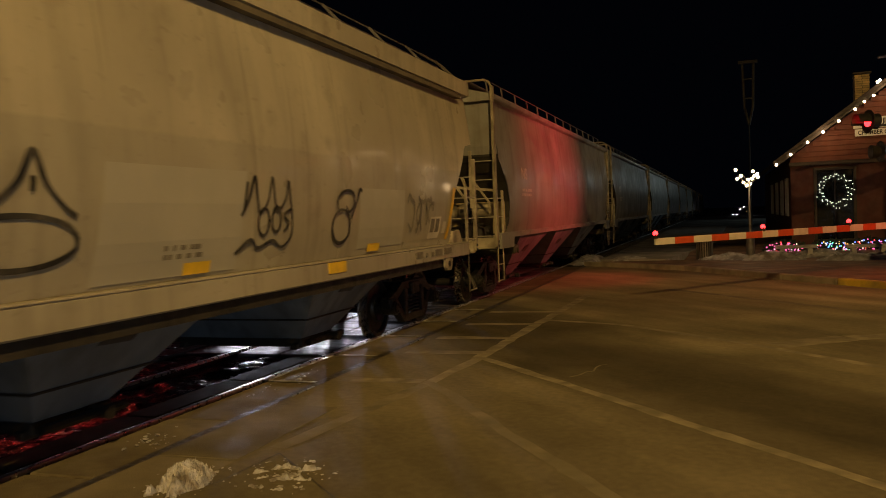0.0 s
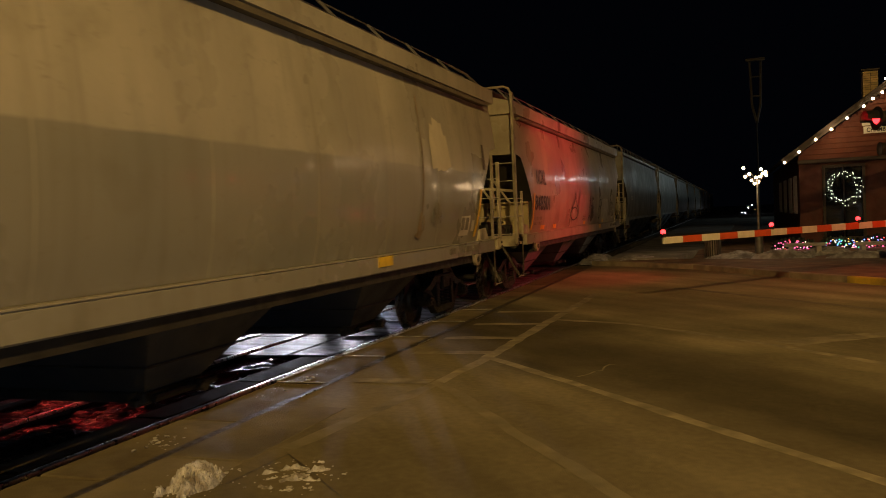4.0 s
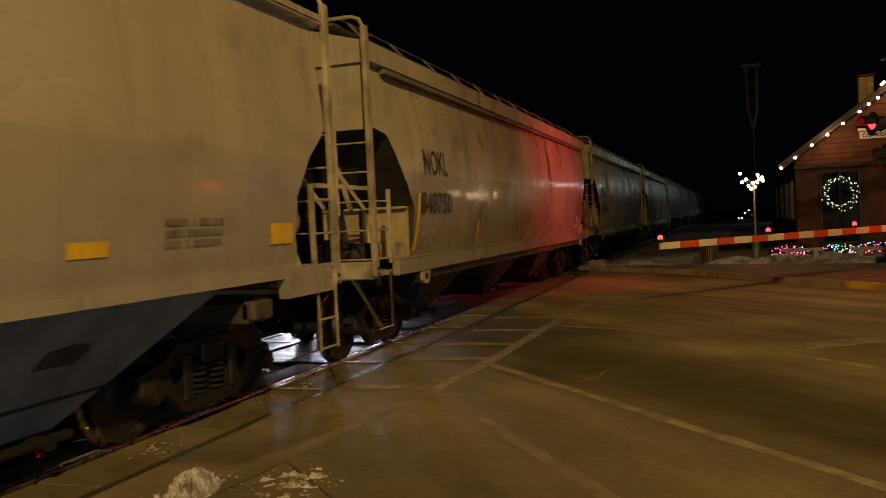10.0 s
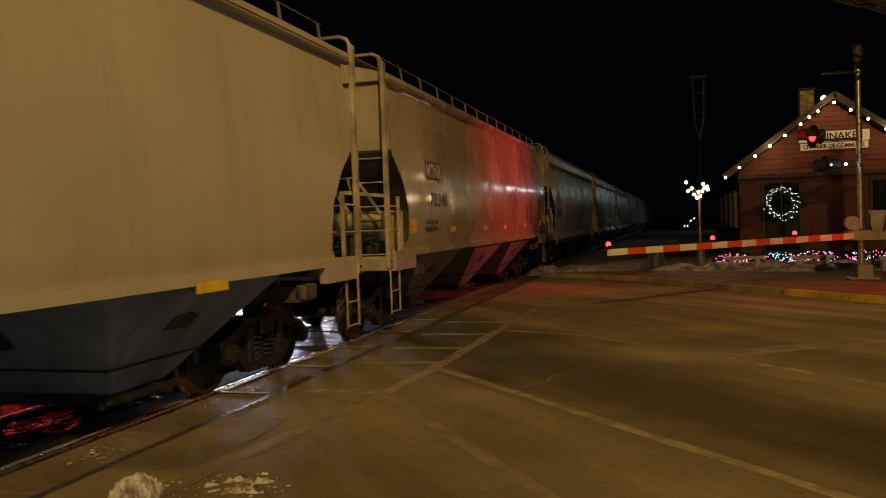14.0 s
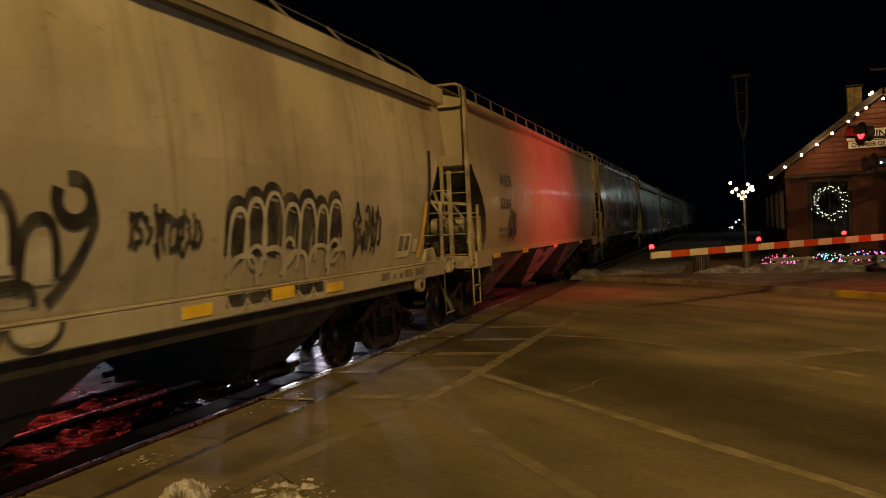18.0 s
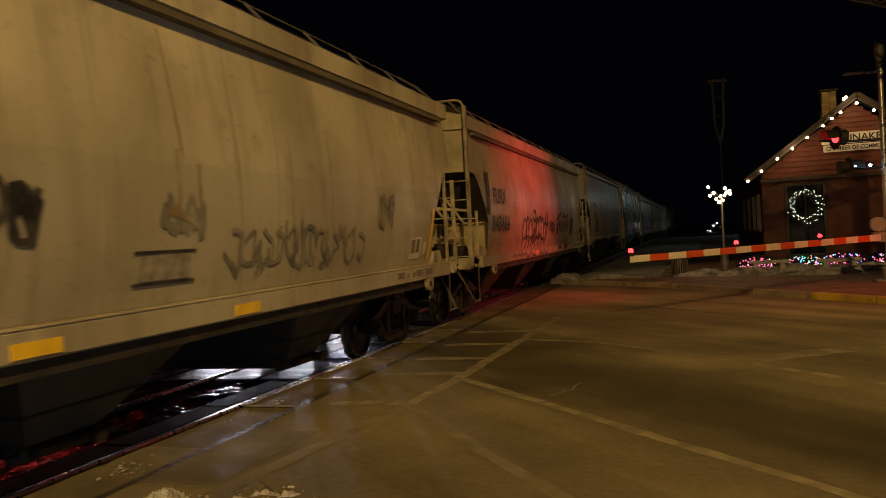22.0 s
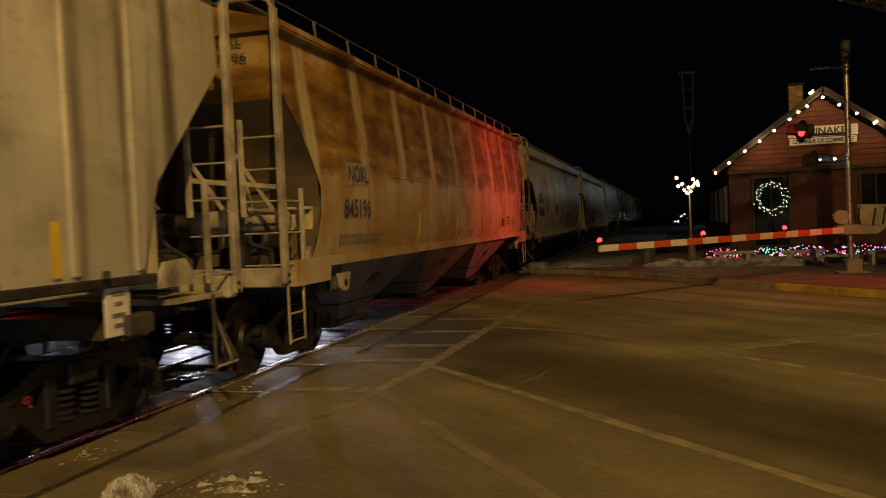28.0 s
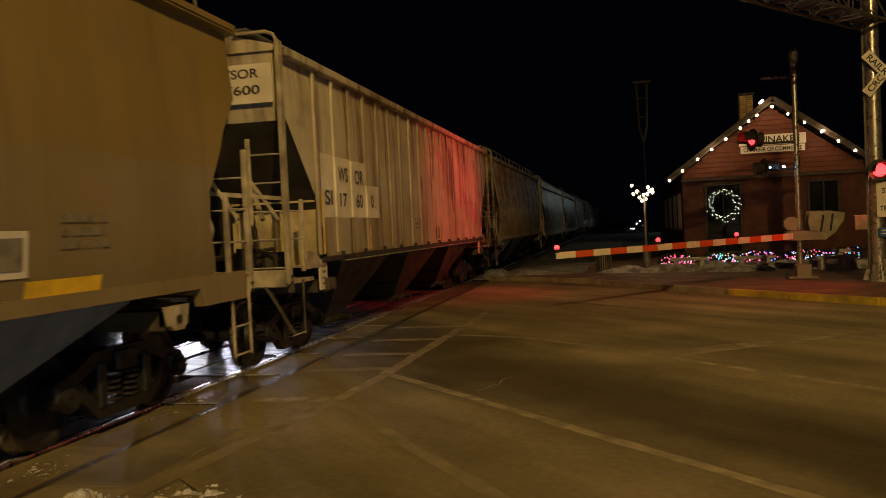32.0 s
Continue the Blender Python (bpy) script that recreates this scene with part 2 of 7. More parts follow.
M_RAIL = mat("polished_rail_head", (0.65, 0.65, 0.66), 0.33, 1.0, scale=6, var=0.12, bump=0.03)
M_RAILSIDE = mat("rusty_rail_web", (0.030, 0.022, 0.016), 0.75, 0.2, scale=6, var=0.3)
M_LETTER = mat("faded_black_lettering", (0.025, 0.025, 0.028), 0.5, scale=8, var=0.3, dirt=(0.2, 0.18, 0.14), dirt_amount=0.25, bump=0)
M_SMALLPRINT = mat("faded_small_stencil", (0.17, 0.155, 0.12), 0.6, scale=9, var=0.3, bump=0)
M_FAINTPRINT = mat("nearly_gone_stencil", (0.27, 0.245, 0.19), 0.6, scale=9, var=0.3, bump=0)
M_WHITE = mat("white_patch_paint", (0.66, 0.63, 0.54), 0.5, scale=3, var=0.08, dirt=(0.4, 0.36, 0.27), dirt_amount=0.4, bump=0.02)
M_PALE = mat("pale_repaint", (0.40, 0.385, 0.32), 0.45, scale=1.5, var=0.06, dirt=(0.4, 0.37, 0.3), dirt_amount=0.3, bump=0.02)
M_YELLOW = mat("yellow_reflector", (0.80, 0.52, 0.03), 0.4, scale=5, var=0.1, dirt=(0.3, 0.2, 0.05), dirt_amount=0.4, bump=0)
M_GRAF = mat("black_spray_paint", (0.02, 0.02, 0.022), 0.6, scale=6, var=0.4, dirt=(0.2, 0.18, 0.14), dirt_amount=0.35, bump=0)
M_GRAF_SOFT = mat("faded_spray_paint", (0.16, 0.15, 0.125), 0.6, scale=4, var=0.3, dirt=(0.3, 0.28, 0.22), dirt_amount=0.7, bump=0)


def asphalt_mat():
    """Salt-dusted asphalt, polished dark in the wheel lanes that run across the track, streaked along them, its far
    lanes brightened in place of lamp light.
    """
    m = mat("salted_asphalt_lit_far", (0.157, 0.135, 0.086), 0.82, scale=0.35, var=0.20, dirt=(0.125, 0.105, 0.07), dirt_amount=0.7, bump=0.25, fine=90)
    n, k = m.node_tree.nodes, m.node_tree.links
    b = n["Principled BSDF"]
    b.inputs["Specular IOR Level"].default_value = 0.12
    old = b.inputs["Base Color"].links[0].from_socket
    co = n.new("ShaderNodeTexCoord").outputs["Object"]

    def dot(v):
        x = n.new("ShaderNodeVectorMath")
        x.operation = "DOT_PRODUCT"
        k.new(co, x.inputs[0])
        x.inputs[1].default_value = v
        return x.outputs["Value"]

    def field(across, along, scale, detail, lo, hi, a, c):
        v = n.new("ShaderNodeCombineXYZ")
        for i, (src, f) in enumerate(((lane, along), (cross, across))):
            x = n.new("ShaderNodeMath")
            x.operation = "MULTIPLY"
            k.new(src, x.inputs[0])
            x.inputs[1].default_value = f
            k.new(x.outputs[0], v.inputs[i])
        t = n.new("ShaderNodeTexNoise")
        t.inputs["Scale"].default_value, t.inputs["Detail"].default_value = scale, detail
        k.new(v.outputs[0], t.inputs["Vector"])
        r = n.new("ShaderNodeMapRange")
        for i, val in enumerate((lo, hi, a, c)):
            r.inputs[i + 1].default_value = val
        k.new(t.outputs[0], r.inputs[0])
        return r.outputs[0]

    def math2(op, a, c):
        x = n.new("ShaderNodeMath")
        x.operation = op
        for v, s in ((a, x.inputs[0]), (c, x.inputs[1])):
            if isinstance(v, float):
                s.default_value = v
            else:
                k.new(v, s)
        return x.outputs[0]

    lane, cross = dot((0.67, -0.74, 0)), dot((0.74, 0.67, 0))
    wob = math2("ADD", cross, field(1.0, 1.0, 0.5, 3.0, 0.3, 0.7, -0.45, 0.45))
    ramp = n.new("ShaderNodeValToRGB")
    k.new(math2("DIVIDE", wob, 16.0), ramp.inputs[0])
    # stops past 9 brighten the far road, making up for weak lamp light
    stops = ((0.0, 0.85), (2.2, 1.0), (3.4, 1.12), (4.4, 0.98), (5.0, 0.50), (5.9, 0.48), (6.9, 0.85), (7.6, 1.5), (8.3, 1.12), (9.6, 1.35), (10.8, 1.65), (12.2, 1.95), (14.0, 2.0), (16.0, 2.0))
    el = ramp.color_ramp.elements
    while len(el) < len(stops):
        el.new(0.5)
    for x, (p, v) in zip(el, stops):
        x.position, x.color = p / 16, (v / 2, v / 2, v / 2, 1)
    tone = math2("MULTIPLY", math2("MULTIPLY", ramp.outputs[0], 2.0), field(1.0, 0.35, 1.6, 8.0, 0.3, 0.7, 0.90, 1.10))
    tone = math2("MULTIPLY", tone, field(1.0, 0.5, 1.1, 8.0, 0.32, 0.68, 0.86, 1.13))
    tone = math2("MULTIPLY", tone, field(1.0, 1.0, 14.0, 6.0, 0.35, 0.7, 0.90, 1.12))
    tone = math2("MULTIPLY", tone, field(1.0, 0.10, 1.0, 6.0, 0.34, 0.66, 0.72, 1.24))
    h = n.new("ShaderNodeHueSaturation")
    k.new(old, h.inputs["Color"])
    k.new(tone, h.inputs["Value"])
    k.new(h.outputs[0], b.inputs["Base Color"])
    return m


M_SMUDGE = mat("rubbed_grime", (0.235, 0.215, 0.165), 0.6, scale=5, var=0.3, dirt=(0.24, 0.22, 0.17), dirt_amount=0.8, bump=0)
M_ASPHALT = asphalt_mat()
M_SEAM = mat("salt_dusted_seam", (0.215, 0.187, 0.127), 0.85, scale=3.5, var=0.35, dirt=(0.15, 0.13, 0.085), dirt_amount=1.0, bump=0.2, fine=70)
M_SEAM_FAINT = mat("faint_salt_seam", (0.165, 0.142, 0.093), 0.85, scale=2.5, var=0.25, dirt=(0.155, 0.134, 0.087), dirt_amount=1.0, bump=0.2, fine=70)
M_PANEL_DRY = mat("concrete_side_panel", (0.165, 0.140, 0.089), 0.75, scale=1.6, var=0.3, dirt=(0.08, 0.067, 0.045), dirt_amount=0.8, bump=0.3, fine=70, island=0.25)
M_PANEL_DRY.node_tree.nodes["Principled BSDF"].inputs["Specular IOR Level"].default_value = 0.05
M_PANEL = mat("wet_concrete_crossing_panel", (0.10, 0.095, 0.09), 0.46, scale=3.2, var=0.45, spread=(0.7, 1.6, 1), dirt=(0.42, 0.42, 0.45), dirt_amount=0.75, bump=0.3, fine=70, island=0.25)
M_STEELEDGE = mat("worn_steel_edge", (0.46, 0.45, 0.43), 0.40, 0.35, scale=6, var=0.35, dirt=(0.10, 0.085, 0.06), dirt_amount=0.7, bump=0.15, fine=60)
M_APRON = mat("old_concrete_apron", (0.175, 0.150, 0.096), 0.75, scale=1.0, var=0.25, dirt=(0.07, 0.065, 0.055), dirt_amount=0.8, bump=0.3, fine=70, island=0.15)
M_PANEL.node_tree.nodes["Principled BSDF"].inputs["Specular IOR Level"].default_value = 0.13
M_APRON.node_tree.nodes["Principled BSDF"].inputs["Specular IOR Level"].default_value = 0.05
M_WET = mat("wet_dark_asphalt", (0.07, 0.066, 0.06), 0.34, scale=1.2, var=0.3, dirt=(0.14, 0.135, 0.13), dirt_amount=0.6, bump=0.35, fine=50)
M_WET.node_tree.nodes["Principled BSDF"].inputs["Specular IOR Level"].default_value = 0.2
M_TAR = mat("tar_joint", (0.045, 0.037, 0.024), 0.6, scale=6, var=0.3, bump=0.2)
M_BALLAST = mat("dirty_ballast", (0.10, 0.095, 0.09), 0.85, scale=6, var=0.5, dirt=(0.25, 0.25, 0.26), dirt_amount=0.5, bump=1.0, fine=25)
M_SNOW = mat("dirty_snow", (0.46, 0.46, 0.48), 0.5, scale=16, var=0.25, dirt=(0.15, 0.125, 0.09), dirt_amount=0.9, bump=0.9, fine=40)
M_ICE = mat("dark_refrozen_slush", (0.06, 0.058, 0.06), 0.22, scale=3, var=0.5, dirt=(0.20, 0.20, 0.22), dirt_amount=0.5, bump=0.6, fine=18)
M_BANK = mat("grey_bank_snow", (0.44, 0.45, 0.50), 0.6, scale=5, var=0.3, dirt=(0.12, 0.11, 0.11), dirt_amount=0.8, bump=0.8, fine=30)
M_GROUND = mat("frozen_ground", (0.08, 0.075, 0.065), 0.85, scale=0.5, var=0.4, dirt=(0.3, 0.3, 0.31), dirt_amount=0.5, bump=0.5, fine=20)
M_PAVE = mat("brick_red_pavement", (0.21, 0.13, 0.085), 0.75, scale=1.5, var=0.25, dirt=(0.08, 0.07, 0.06), dirt_amount=0.6, bump=0.2)
M_KERB = mat("concrete_kerb", (0.36, 0.31, 0.22), 0.75, scale=2, var=0.2, dirt=(0.1, 0.09, 0.075), dirt_amount=0.7, bump=0.3)
M_KERB_Y = mat("worn_yellow_kerb_paint", (0.66, 0.48, 0.05), 0.7, scale=3, var=0.2, dirt=(0.2, 0.16, 0.08), dirt_amount=0.7, bump=0.2)
M_PLATFORM = mat("trodden_snow_concrete", (0.30, 0.29, 0.28), 0.8, scale=1.2, var=0.2, dirt=(0.14, 0.13, 0.12), dirt_amount=0.7, bump=0.3)
M_BRICK = mat("red_board_siding", (0.14, 0.040, 0.020), 0.7, scale=2, var=0.15, dirt=(0.12, 0.04, 0.03), dirt_amount=0.4, bump=0.1)
M_BRICK_DARK = mat("dark_red_brick", (0.095, 0.034, 0.028), 0.8, scale=2, var=0.2, bump=0.3)
M_TRIM = mat("dark_trim_wood", (0.035, 0.025, 0.02), 0.6, scale=4, var=0.2)
M_ROOF = mat("dark_shingles", (0.03, 0.03, 0.033), 0.8, scale=5, var=0.3, bump=0.4)
M_CHIMNEY = mat("buff_chimney_brick", (0.66, 0.50, 0.26), 0.8, scale=4, var=0.2, bump=0.3, island=0.15)
M_GLASS = mat("dark_window_glass", (0.01, 0.012, 0.015), 0.08, scale=1, var=0.1, bump=0)
M_GALV = mat("galvanised_steel", (0.50, 0.50, 0.49), 0.35, 0.85, scale=5, var=0.12, dirt=(0.3, 0.29, 0.27), dirt_amount=0.4, bump=0.04)
M_GALV_DARK = mat("weathered_galvanised_steel", (0.22, 0.22, 0.22), 0.5, 0.7, scale=5, var=0.15, dirt=(0.12, 0.11, 0.1), dirt_amount=0.5, bump=0.04)
M_POLE = mat("dark_mast_steel", (0.06, 0.06, 0.065), 0.6, 0.3, scale=4, var=0.2)
M_SIGN = mat("white_sign_face", (0.75, 0.74, 0.70), 0.5, scale=3, var=0.05, bump=0)
M_SIGNBLUE = mat("blue_sign_face", (0.03, 0.10, 0.42), 0.4, scale=3, var=0.08, bump=0)
M_ARM_R = mat("orange_red_gate_stripe", (0.62, 0.10, 0.03), 0.4, scale=5, var=0.08, bump=0)
M_ARM_W = mat("white_gate_stripe", (0.74, 0.72, 0.64), 0.4, scale=5, var=0.06, dirt=(0.5, 0.46, 0.36), dirt_amount=0.3, bump=0)
M_CASE = mat("grey_signal_case", (0.24, 0.235, 0.20), 0.5, scale=4, var=0.12, dirt=(0.2, 0.18, 0.14), dirt_amount=0.5)
M_WEIGHT = mat("pale_painted_casting", (0.30, 0.29, 0.23), 0.6, scale=4, var=0.2, dirt=(0.12, 0.11, 0.08), dirt_amount=0.6)
M_HEDGE = mat("dark_evergreen", (0.02, 0.035, 0.018), 0.7, scale=9, var=0.5)
M_BENCH = mat("grey_stone_bench", (0.42, 0.42, 0.42), 0.7, scale=4, var=0.15, bump=0.2)
M_CARBODY = mat("dark_car_paint", (0.02, 0.022, 0.026), 0.2, scale=3, var=0.1, coat=0.5, bump=0)
M_TYRE = mat("black_rubber", (0.015, 0.015, 0.015), 0.8, scale=8, var=0.2)


def glow(name, color, strength):
    m = bpy.data.materials.new(name)
    m.use_nodes = True
    b = m.node_tree.nodes["Principled BSDF"]
    b.inputs["Base Color"].default_value = (*[min(1, 0.2 + 0.6 * c) for c in color], 1)
    b.inputs["Emission Color"].default_value = (*color, 1)
    b.inputs["Emission Strength"].default_value = strength
    return m


E_WARM = glow("warm_bulb_glow", (1.0, 0.72, 0.40), 9)
E_PALE = glow("pale_fairy_light", (0.95, 0.95, 0.72), 1.3)
E_REDLAMP = glow("red_lens_glow", (1.0, 0.014, 0.018), 10)
E_PINK = glow("pink_fairy_light", (1.0, 0.12, 0.35), 2)
E_REDF = glow("red_fairy_light", (1.0, 0.05, 0.05), 2)
E_BLUEF = glow("blue_fairy_light", (0.12, 0.25, 1.0), 2.5)
E_GREENF = glow("green_fairy_light", (0.1, 0.9, 0.35), 1.2)
E_AMBERF = glow("amber_fairy_light", (1.0, 0.5, 0.1), 1.6)
E_BLUE = glow("blue_white_lens", (0.25, 0.55, 1.0), 22)
E_HEAD = glow("white_headlight", (0.85, 0.92, 1.0), 25)
E_SODIUM = glow("sodium_lens", SODIUM, 30)
E_CITY = glow("far_town_light", (0.9, 0.9, 1.0), 10)

# ---- mesh helpers ----


def box(bm, c, s, rz=0.0, ry=0.0, rx=0.0, bev=0.0):
    m = Matrix.Translation(c) @ Euler((rx, ry, rz)).to_matrix().to_4x4() @ Matrix.Diagonal((*s, 1))
    if not bev:
        return bmesh.ops.create_cube(bm, size=1, matrix=m)["verts"]
    t = bmesh.new()
    bmesh.ops.create_cube(t, size=1, matrix=m)
    bmesh.ops.bevel(t, geom=t.edges[:], offset=bev, segments=1, affect="EDGES")
    merge(bm, t)


def merge(bm, t):
    me = bpy.data.meshes.new("tmp")
    t.to_mesh(me)
    t.free()
    bm.from_mesh(me)
    bpy.data.meshes.remove(me)


def tube(bm, p, q, r, n=8, r2=None):
    p, q = Vector(p), Vector(q)
    d = q - p
    m = Matrix.Translation((p + q) / 2) @ d.to_track_quat("Z", "Y").to_matrix().to_4x4()
    bmesh.ops.create_cone(bm, cap_ends=True, segments=n, radius1=r, radius2=r if r2 is None else r2, depth=d.length, matrix=m)


def pipe(bm, pts, r, n=6):
    for a, b in zip(pts, pts[1:]):
        tube(bm, a, b, r, n)
    for a in pts[1:-1]:
        ball(bm, a, r * 1.0, 6, 4)


def ball(bm, c, r, u=8, v=6, s=(1, 1, 1)):
    bmesh.ops.create_uvsphere(bm, u_segments=u, v_segments=v, radius=r, matrix=Matrix.Translation(c) @ Matrix.Diagonal((*s, 1)))


def prism(bm, outline, h, m=Matrix()):
    """A plate: an outline (x, y) drawn in its own plane and given the thickness h along z, placed by m."""
    lo = [bm.verts.new(m @ Vector((x, y, 0))) for x, y in outline]
    hi = [bm.verts.new(m @ Vector((x, y, h))) for x, y in outline]
    bm.faces.new(lo[::-1])
    bm.faces.new(hi)
    n = len(lo)
    for i in range(n):
        bm.faces.new((lo[i], lo[(i + 1) % n], hi[(i + 1) % n], hi[i]))


def rings(bm, secs, caps=True):
    """Skin closed rings of equal count."""
    vs = [[bm.verts.new(p) for p in s] for s in secs]
    n = len(vs[0])
    for a, b in zip(vs, vs[1:]):
        for i in range(n):
            bm.faces.new((a[i], a[(i + 1) % n], b[(i + 1) % n], b[i]))
    if caps:
        bm.faces.new(vs[0][::-1])
        bm.faces.new(vs[-1])


def lathe(bm, prof, n=20, m=Matrix()):
    """Turn a profile of (radius, along) about the axis z of m."""
    vs = []
    for r, a in prof:
        vs.append([bm.verts.new(m @ Vector((r * math.cos(2 * math.pi * i / n), r * math.sin(2 * math.pi * i / n), a))) for i in range(n)])
    for a, b in zip(vs, vs[1:]):
        for i in range(n):
            bm.faces.new((a[i], a[(i + 1) % n], b[(i + 1) % n], b[i]))
    bm.faces.new(vs[0][::-1])
    bm.faces.new(vs[-1])


def mesh_of(name, bm, material, smooth=False):
    bmesh.ops.recalc_face_normals(bm, faces=bm.faces[:])
    me = bpy.data.meshes.new(name)
    bm.to_mesh(me)
    bm.free()
    for mm in (material if isinstance(material, (list, tuple)) else (material,)):
        me.materials.append(mm)
    if smooth:
        me.shade_smooth()
        me.set_sharp_from_angle(angle=radians(38))
    return me


def part(name, bm, material, parent, label="", smooth=False):
    ob = new(name, mesh_of(name, bm, material, smooth))
    ob.parent = parent
    if label:
        tagged(ob, label)
    return ob


def thing(name, bm, material, label, category, group="", kind="", smooth=False):
    return tagged(new(name, mesh_of(name, bm, material, smooth)), label, category, group, kind)


def empty(name, label, category, group="", kind=""):
    ob = new(name)
    ob.empty_display_size = 0.3
    return tagged(ob, label, category, group, kind)


TEXTS = {}


def text_mesh(words, material):
    """Letters as a flat mesh, scaled into the unit square."""
    key = (words, material.name)
    if key not in TEXTS:
        cu = bpy.data.curves.new("letters", "FONT")
        cu.body, cu.fill_mode, cu.extrude, cu.offset = words, "FRONT", 0, 0.022
        ob = bpy.data.objects.new("letters", cu)
        scene.collection.objects.link(ob)
        bpy.context.view_layer.update()
        me = bpy.data.meshes.new_from_object(ob)
        bpy.data.objects.remove(ob)
        co = np.empty(len(me.vertices) * 3)
        me.vertices.foreach_get("co", co)
        co = co.reshape(-1, 3)
        lo, hi = co.min(0), co.max(0)
        co[:, :2] = (co[:, :2] - lo[:2]) / (hi[:2] - lo[:2])
        me.vertices.foreach_set("co", co.ravel())
        me.materials.clear()
        me.materials.append(material)
        TEXTS[key] = me
    return TEXTS[key]


def lettering(words, material, m, w, h, parent, label="", name="lettering"):
    """Letters of the given width and height on the plane of m (x along, y up)."""
    me = text_mesh(words, material).copy()
    me.transform(m @ Matrix.Diagonal((w, h, 1, 1)))
    ob = new(name, me)
    ob.parent = parent
    if label:
        tagged(ob, label)
    return ob

# ---- ground, road, track ----


def slab(name, outline, z0, z1, material, label, category, smooth=False):
    bm = bmesh.new()
    prism(bm, outline, z1 - z0, Matrix.Translation((0, 0, z0)))
    return thing(name, bm, material, label, category, kind="structure")


RAIL_NEAR, RAIL_FAR = -5.02, -6.53
TRACK = (RAIL_NEAR + RAIL_FAR) / 2
KERB = [(-4.25, 26.5), (-2.6, 25.3), (-1.0, 23.8), (1.28, 20.5), (3.31, 17.75), (4.58, 16.2), (8.5, 11.0), (16.0, 1.0)]

slab("ground", [(-900, -900), (900, -900), (900, 900), (-900, 900)], -0.5, -0.10, M_GROUND, "dark frozen ground with thin patchy snow", "ground")
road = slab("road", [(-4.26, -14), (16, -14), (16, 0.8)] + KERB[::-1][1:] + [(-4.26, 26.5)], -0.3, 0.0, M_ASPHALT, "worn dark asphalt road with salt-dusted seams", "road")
slab("road_beyond_track", [(-40, -6), (-7.3, -2), (-7.3, 26.5), (-40, 48)], -0.3, 0.0, M_WET, "dark asphalt road on the far side of the track", "road")
slab("pavement", KERB + [(40, 1.0), (40, 70), (-1.2, 70), (-1.2, 27.0), (-4.25, 27.0)], -0.3, 0.10, M_PAVE, "reddish damp pavement before the depot", "pavement")
slab("platform", [(-3.9, 27.4), (-1.7, 27.1), (-0.35, 40), (0.2, 70), (-3.9, 70)], -0.3, 0.14, M_PLATFORM, "pale depot platform dusted with trodden snow", "platform")

# kerb stones along the far side of the road
kerb = empty("kerb", "concrete kerb with worn yellow paint along the road", "kerb", kind="structure")
for (ax, ay), (bx, by) in zip(KERB, KERB[1:]):
    d = Vector((bx - ax, by - ay))
    n = max(1, round(d.length / 1.5))
    ang = math.atan2(d.y, d.x)
    for i in range(n):
        c = Vector((ax, ay)) + d * ((i + 0.5) / n)
        bm = bmesh.new()
        box(bm, (c.x, c.y, -0.02), (d.length / n - 0.015, 0.17, 0.32), rz=ang, bev=0.02)
        part("kerb_stone", bm, M_KERB_Y if c.x > 2.2 else M_KERB, kerb)


def strip(bm, pts, w, z=0.004, seed=1):
    """A thin, ragged-edged strip on the road."""
    rnd = random.Random(seed)
    for (ax, ay), (bx, by) in zip(pts, pts[1:]):
        a, b = Vector((ax, ay, z)), Vector((bx, by, z))
        d = (b - a).normalized()
        s = Vector((-d.y, d.x, 0))
        n = max(2, int((b - a).length / 0.25))
        last = None
        for i in range(n + 1):
            p = a.lerp(b, i / n)
            e1, e2 = w * (0.5 + rnd.uniform(-0.12, 0.12)), w * (0.5 + rnd.uniform(-0.12, 0.12))
            cur = (bm.verts.new(p + s * e1), bm.verts.new(p - s * e2))
            if last:
                bm.faces.new((last[0], last[1], cur[1], cur[0]))
            last = cur


